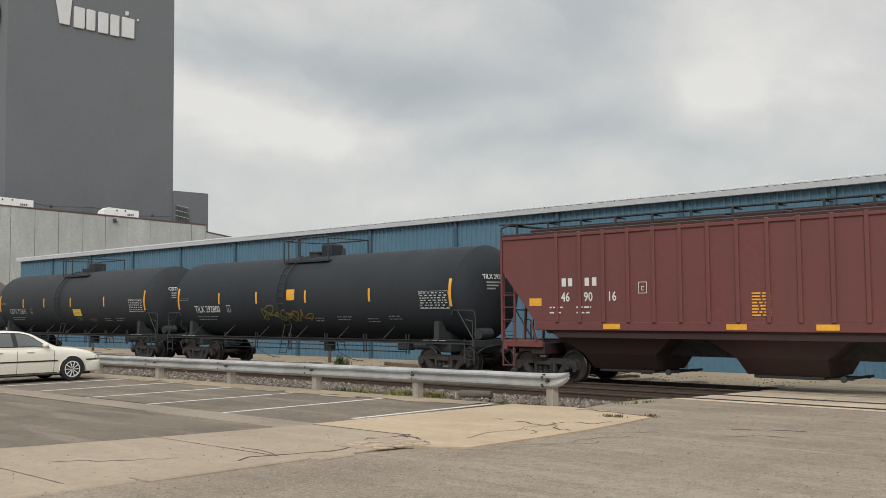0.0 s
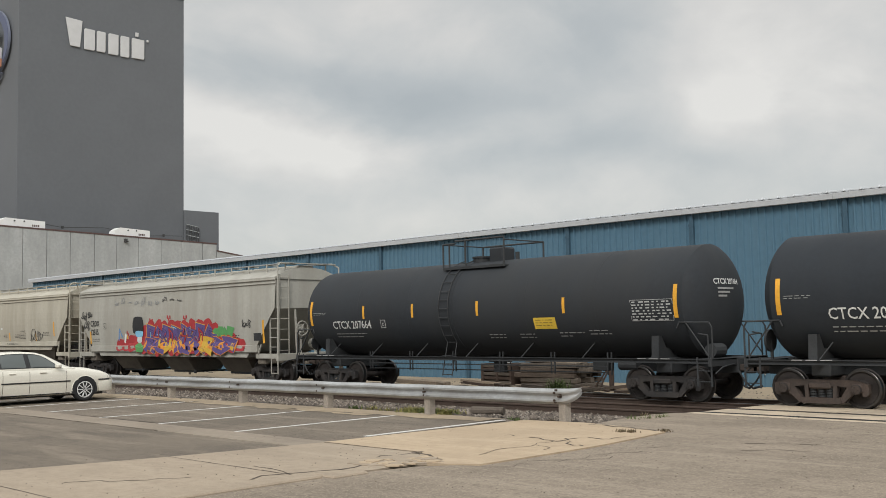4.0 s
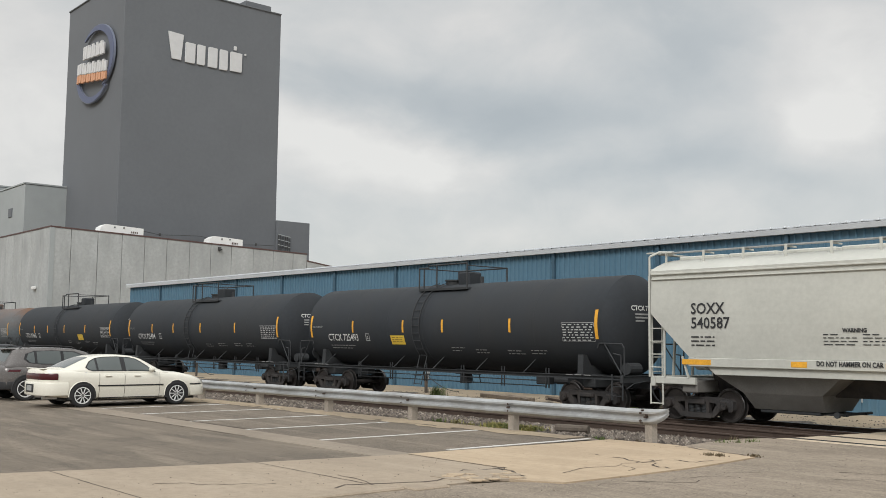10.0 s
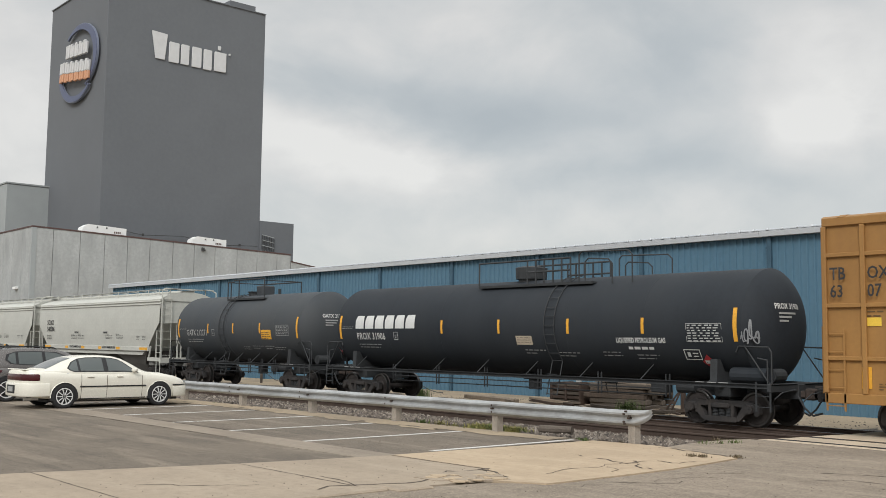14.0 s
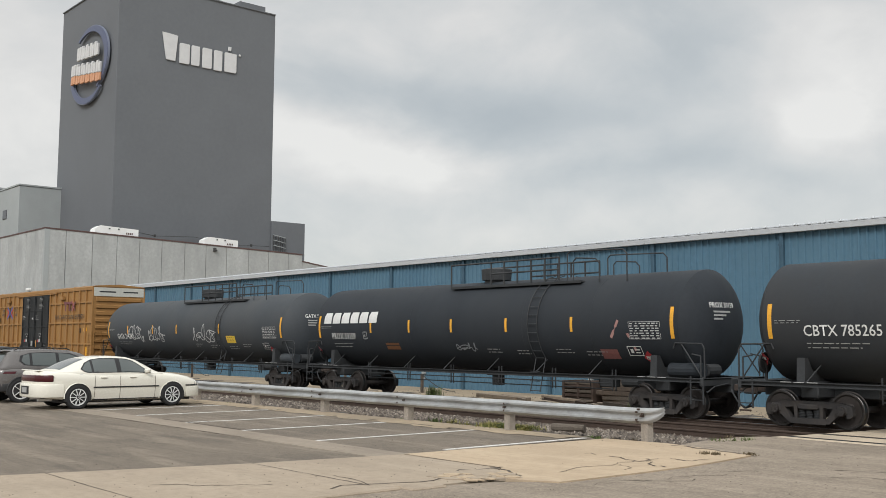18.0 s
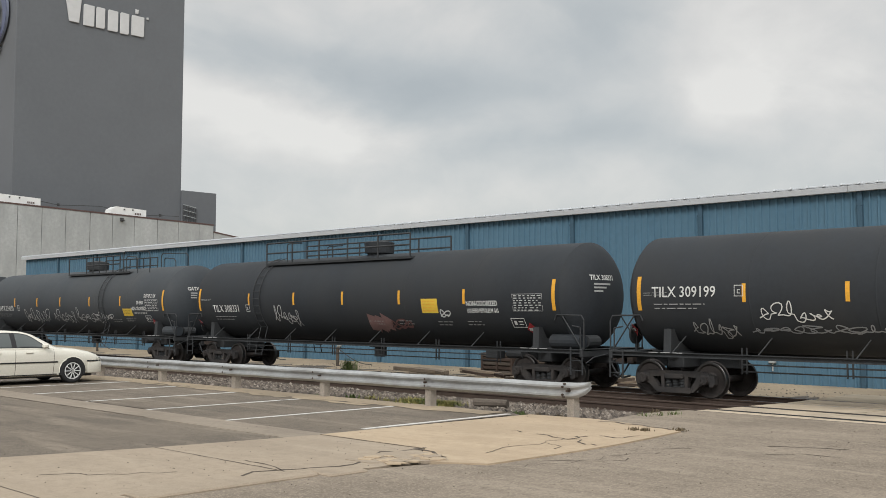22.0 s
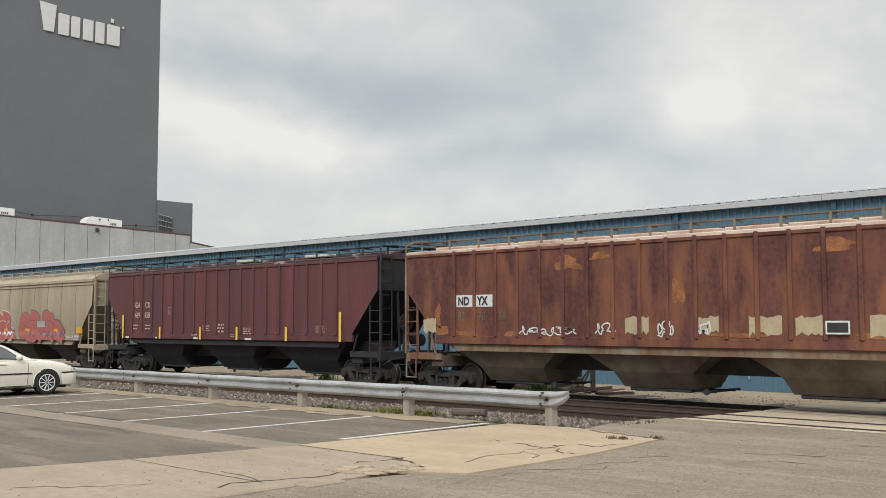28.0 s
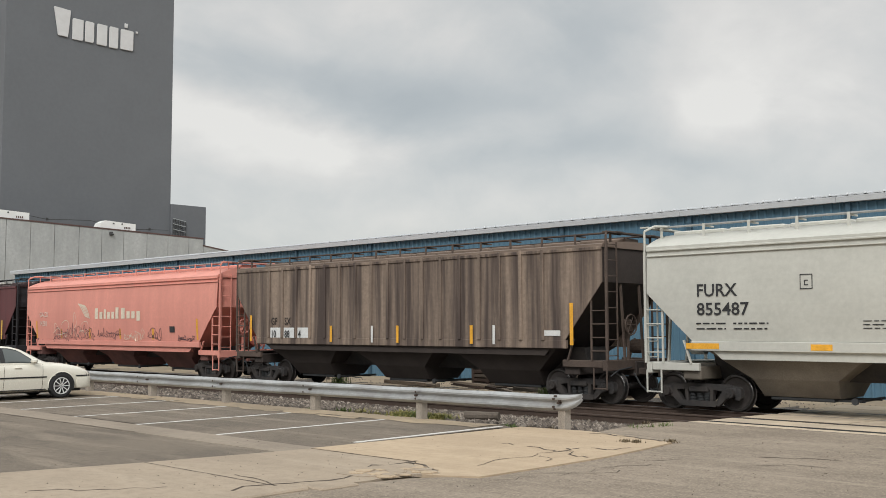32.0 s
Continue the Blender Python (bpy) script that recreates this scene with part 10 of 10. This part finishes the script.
# dark car two bays further along, mostly hidden
M_CARDARK = surf("charcoal car paint", (0.03, 0.032, 0.036), 0.25, metal=0.2, var=0.03, scale=1, bump=0.0, spec=0.5)
dark_car, patch = parked_car("dark_car", "charcoal sport utility car parked behind the grey one", M_CARDARK, st, rf_rows, (1.0, 3.86), 0.38, pose(-49.91, 12.88, 0.0, 0, 0, 91.0),
                             [(0.95, 1.30), (1.1, 1.18), (1.5, 1.14), (3.45, 1.085), (3.2, 1.26), (2.9, 1.44), (2.6, 1.55), (1.9, 1.585), (1.3, 1.57), (1.0, 1.47)],
                             [("side window", [(1.36, 1.17), (3.3, 1.11), (3.15, 1.24), (2.87, 1.41), (2.58, 1.52), (1.6, 1.56), (1.36, 1.54)])], (("rear_screen", 0.43, 0.64, 0.9, 0.86), ("windscreen", 3.75, 3.02, 0.92, 0.86)), 7)
patch("tail_lamp", 0.33, 0.7, 0.90, 0.985, M_TAIL, "dark red tail lamp", 0.01)
bumper(dark_car, [(0.72, 0.0), (0.72, 0.955), (0.47, 0.915), (0.33, 0.82), (0.26, 0.6), (0.24, 0.0)], 0.36, 0.70, M_CARDARK)

# ------------------------------------------------------------ lineside clutter
random.seed(21)
M_OLDWOOD = surf("weathered dark timber", (0.10, 0.082, 0.066), 0.95, var=0.35, scale=3, stretch=(0.2, 1, 1), bump=0.5)
M_OLDWOOD_PALE = surf("bleached timber", (0.25, 0.20, 0.15), 0.95, var=0.3, scale=3, stretch=(0.2, 1, 1), bump=0.5)
stack = thing("timber_stack", "stack of dark used railway timbers behind the track", "timber stack")
for lvl in range(5):
    for k in range(6 - (lvl > 2)):
        bm = B()
        L_ = random.uniform(2.6, 3.2)
        box(bm, -L_ / 2, L_ / 2, -0.11, 0.11, 0, 0.18, 0.015)
        ob = part("timber", bm, random.choice((M_OLDWOOD, M_TIE, M_OLDWOOD)), stack)
        ob.matrix_basis = pose(-24.9 + random.gauss(0, 0.15), 31.0 + k * 0.25 + random.gauss(0, 0.02), YARD + lvl * 0.19, 0, random.gauss(0, 0.6), random.gauss(0, 2))
bm = B()
box(bm, -1.3, 1.2, -0.35, 0.35, 0, 0.05, 0.01)
ob = part("board", bm, M_OLDWOOD_PALE, stack, "bleached board on top")
ob.matrix_basis = pose(-24.8, 31.4, YARD + 0.96, 0, 1, 2)
crate = thing("scrap_crate", "low rusty slatted bin of scrap beside the timbers", "scrap bin")
for k in range(5):
    for yy in (30.9, 32.1):
        bm = B()
        box(bm, -28.3, -26.75, yy - 0.03, yy + 0.03, YARD + 0.08 + k * 0.17, YARD + 0.2 + k * 0.17, 0.01)
        part("slat", bm, M_RAIL if k % 2 else M_OLDWOOD, crate)
for xx in (-28.3, -27.5, -26.75):
    bm = B()
    box(bm, xx - 0.05, xx + 0.05, 30.82, 32.2, YARD, YARD + 0.9, 0.01)
    part("frame", bm, M_RAIL, crate)
bm = B()
box(bm, -28.25, -26.8, 30.95, 32.05, YARD + 0.02, YARD + 0.6)
part("load", bm, M_TIE, crate, "dark scrap inside")
junk_mats = (M_OLDWOOD, M_OLDWOOD_PALE, M_RAIL, M_TIE)
for k in range(34):
    x, y = random.uniform(-29.5, -19.5), random.uniform(28.9, 31.0)
    L_ = random.uniform(0.4, 1.8)
    nm, lab = random.choice((("plank", "broken plank lying in the dirt"), ("steel_offcut", "rusty steel offcut lying in the dirt"), ("timber_offcut", "short dark timber offcut")))
    bm = B()
    box(bm, -L_ / 2, L_ / 2, -0.07, 0.07, 0, random.uniform(0.04, 0.12), 0.01)
    ob = part(nm, bm, M_RAIL if nm == "steel_offcut" else random.choice((M_OLDWOOD, M_OLDWOOD_PALE, M_TIE)))
    ob.matrix_basis = pose(x, y, YARD + random.uniform(0.0, 0.12), 0, random.gauss(0, 5), random.gauss(10, 25))
    tagged(ob, lab, "debris", "scrap along the track")
for x, y, L_, rz in ((-30.9, 29.6, 2.2, 6), (-30.3, 30.1, 1.8, -8), (-31.2, 30.3, 1.6, 14)):
    bm = B()
    box(bm, -L_ / 2, L_ / 2, -0.12, 0.12, 0, 0.16, 0.015)
    ob = part("loose_tie", bm, M_OLDWOOD_PALE)
    ob.matrix_basis = pose(x, y, YARD + random.uniform(0, 0.08), 0, 2, rz)
    tagged(ob, "bleached railway tie lying loose", "timber", "scrap along the track")
post = thing("braced_post", "dark steel post with slanting braces beside the track", "post")
bm = B()
box(bm, -21.62, -21.48, 30.4, 30.54, YARD, YARD + 1.25, 0.01)
part("upright", bm, M_RAIL, post)
for dx in (-0.75, -0.45):
    bm = B()
    beam(bm, (-21.55 + dx, 30.3, YARD), (-21.56, 30.45, YARD + 0.95), 0.05, 0.05)
    part("brace", bm, M_RAIL, post)
for x, y in ((-44.0, 31.0), (-51.5, 31.2), (-37.6, 31.0), (-62, 31.3)):
    pst = thing("marker_post", "short dark post with a drooping wire", "post", "posts along the yard")
    bm = B()
    box(bm, x - 0.06, x + 0.06, y - 0.06, y + 0.06, YARD, YARD + 0.9, 0.01)
    part("upright", bm, M_OLDWOOD, pst)
    bm = B()
    pts = [(x + 2.4 * i / 6, y, YARD + 0.85 - 0.7 * math.sin(math.pi * i / 6 * 0.55)) for i in range(7)]
    pipe(bm, pts, 0.02, 5)
    part("wire", bm, M_WIRE, pst)
bm = B()
rod(bm, (-16.25, 17.4, 0.0), (-15.45, 17.62, 0.02), 0.11, 10, 0.09)
tagged(part("log", bm, M_OLDWOOD), "short weathered log on the ballast", "log")

# weeds
M_GRASS = surf("dry yellow-green grass", (0.21, 0.19, 0.055), 0.8, var=0.3, scale=6)
M_GREEN = surf("green weed", (0.10, 0.135, 0.04), 0.8, var=0.3, scale=6)
M_DRY = surf("dry brown weed", (0.13, 0.10, 0.06), 0.9, var=0.3, scale=6)


def tuft(name, x, y, z, n, hgt, spread, mat, label, seed):
    rnd = random.Random(seed)
    verts, faces = [], []
    for _ in range(n):
        a, r = rnd.uniform(0, 6.28), abs(rnd.gauss(0, spread))
        bx, by = r * math.cos(a), r * math.sin(a)
        L_ = hgt * rnd.uniform(0.4, 1.1)
        lean = rnd.uniform(0.1, 0.8) * L_
        b = rnd.uniform(0, 6.28)
        wx, wy = 0.011 * math.cos(b + 1.57), 0.011 * math.sin(b + 1.57)
        k = len(verts)
        for t, f in ((0, 1.0), (0.5, 0.8), (1.0, 0.1)):
            px, py, pz = bx + lean * t * t * math.cos(b), by + lean * t * t * math.sin(b), L_ * t * (1 - 0.15 * t)
            verts += [(px - wx * f, py - wy * f, pz), (px + wx * f, py + wy * f, pz)]
        faces += [(k, k + 1, k + 3, k + 2), (k + 2, k + 3, k + 5, k + 4)]
    me = bpy.data.meshes.new(name)
    me.from_pydata(verts, [], faces)
    me.materials.append(mat)
    ob = new(name, me)
    ob.location = (x, y, z)
    return tagged(ob, label, "weed", "weeds along the guard rail", "stuff")


for k in range(34):
    tuft("grass_tuft", -16.2 - abs(random.gauss(0, 1.3)), 16.45 + random.uniform(-0.1, 0.5), -0.06, 60, 0.17, 0.16, random.choice((M_GRASS, M_GRASS, M_GREEN)), "low yellow-green grass tuft by the guard rail", 400 + k)
for k, (x, y) in enumerate(((-13.6, 16.45), (-14.0, 16.4), (-14.3, 16.55), (-13.2, 16.6), (-11.9, 17.6), (-11.7, 17.9), (-12.1, 18.4), (-11.6, 18.3), (-24.5, 16.1), (-26.8, 15.95), (-29, 15.9), (-20.5, 16.2), (-22, 16.1))):
    tuft("weed", x, y, -0.08, 50, 0.2 if x > -13 else 0.13, 0.1, M_GREEN if k % 3 else M_DRY, "small green weed in the gravel", 450 + k)
for k, (x, y) in enumerate(((-10.5, 15.2), (-10.3, 15.25), (-9.92, 15.72))):
    tuft("weed", x, y, 0.03, 60, 0.07, 0.07, M_DRY if k < 4 else M_GREEN, "low dark weed growing in a pavement crack", 470 + k)
for k, (x, y) in enumerate(((-22.6, 28.5), (-22.4, 28.6), (-34.6, 29.2))):
    tuft("bush", x, y, YARD, 170, 0.6, 0.22, M_GREEN, "scrubby green weed behind the track", 480 + k)
# pebbles and scraps on the paving
vs_, fs_ = [], []
for k in range(900):
    x, y = random.uniform(-16, -3), random.uniform(3, 19)
    s_ = random.uniform(0.004, 0.013)
    i = len(vs_)
    z = 0.03 if -14.2 < x < -10.6 else 0.014
    vs_ += [(x - s_, y, z), (x, y + s_, z), (x + s_, y, z), (x, y - s_, z), (x, y, z + s_)]
    fs_ += [(i, i + 1, i + 4), (i + 1, i + 2, i + 4), (i + 2, i + 3, i + 4), (i + 3, i, i + 4)]
me = bpy.data.meshes.new("pebbles")
me.from_pydata(vs_, [], fs_)
me.materials.append(M_CRACK)
tagged(new("pebbles", me), "scattered dark grit on the paving", "grit", kind="stuff")

motions()
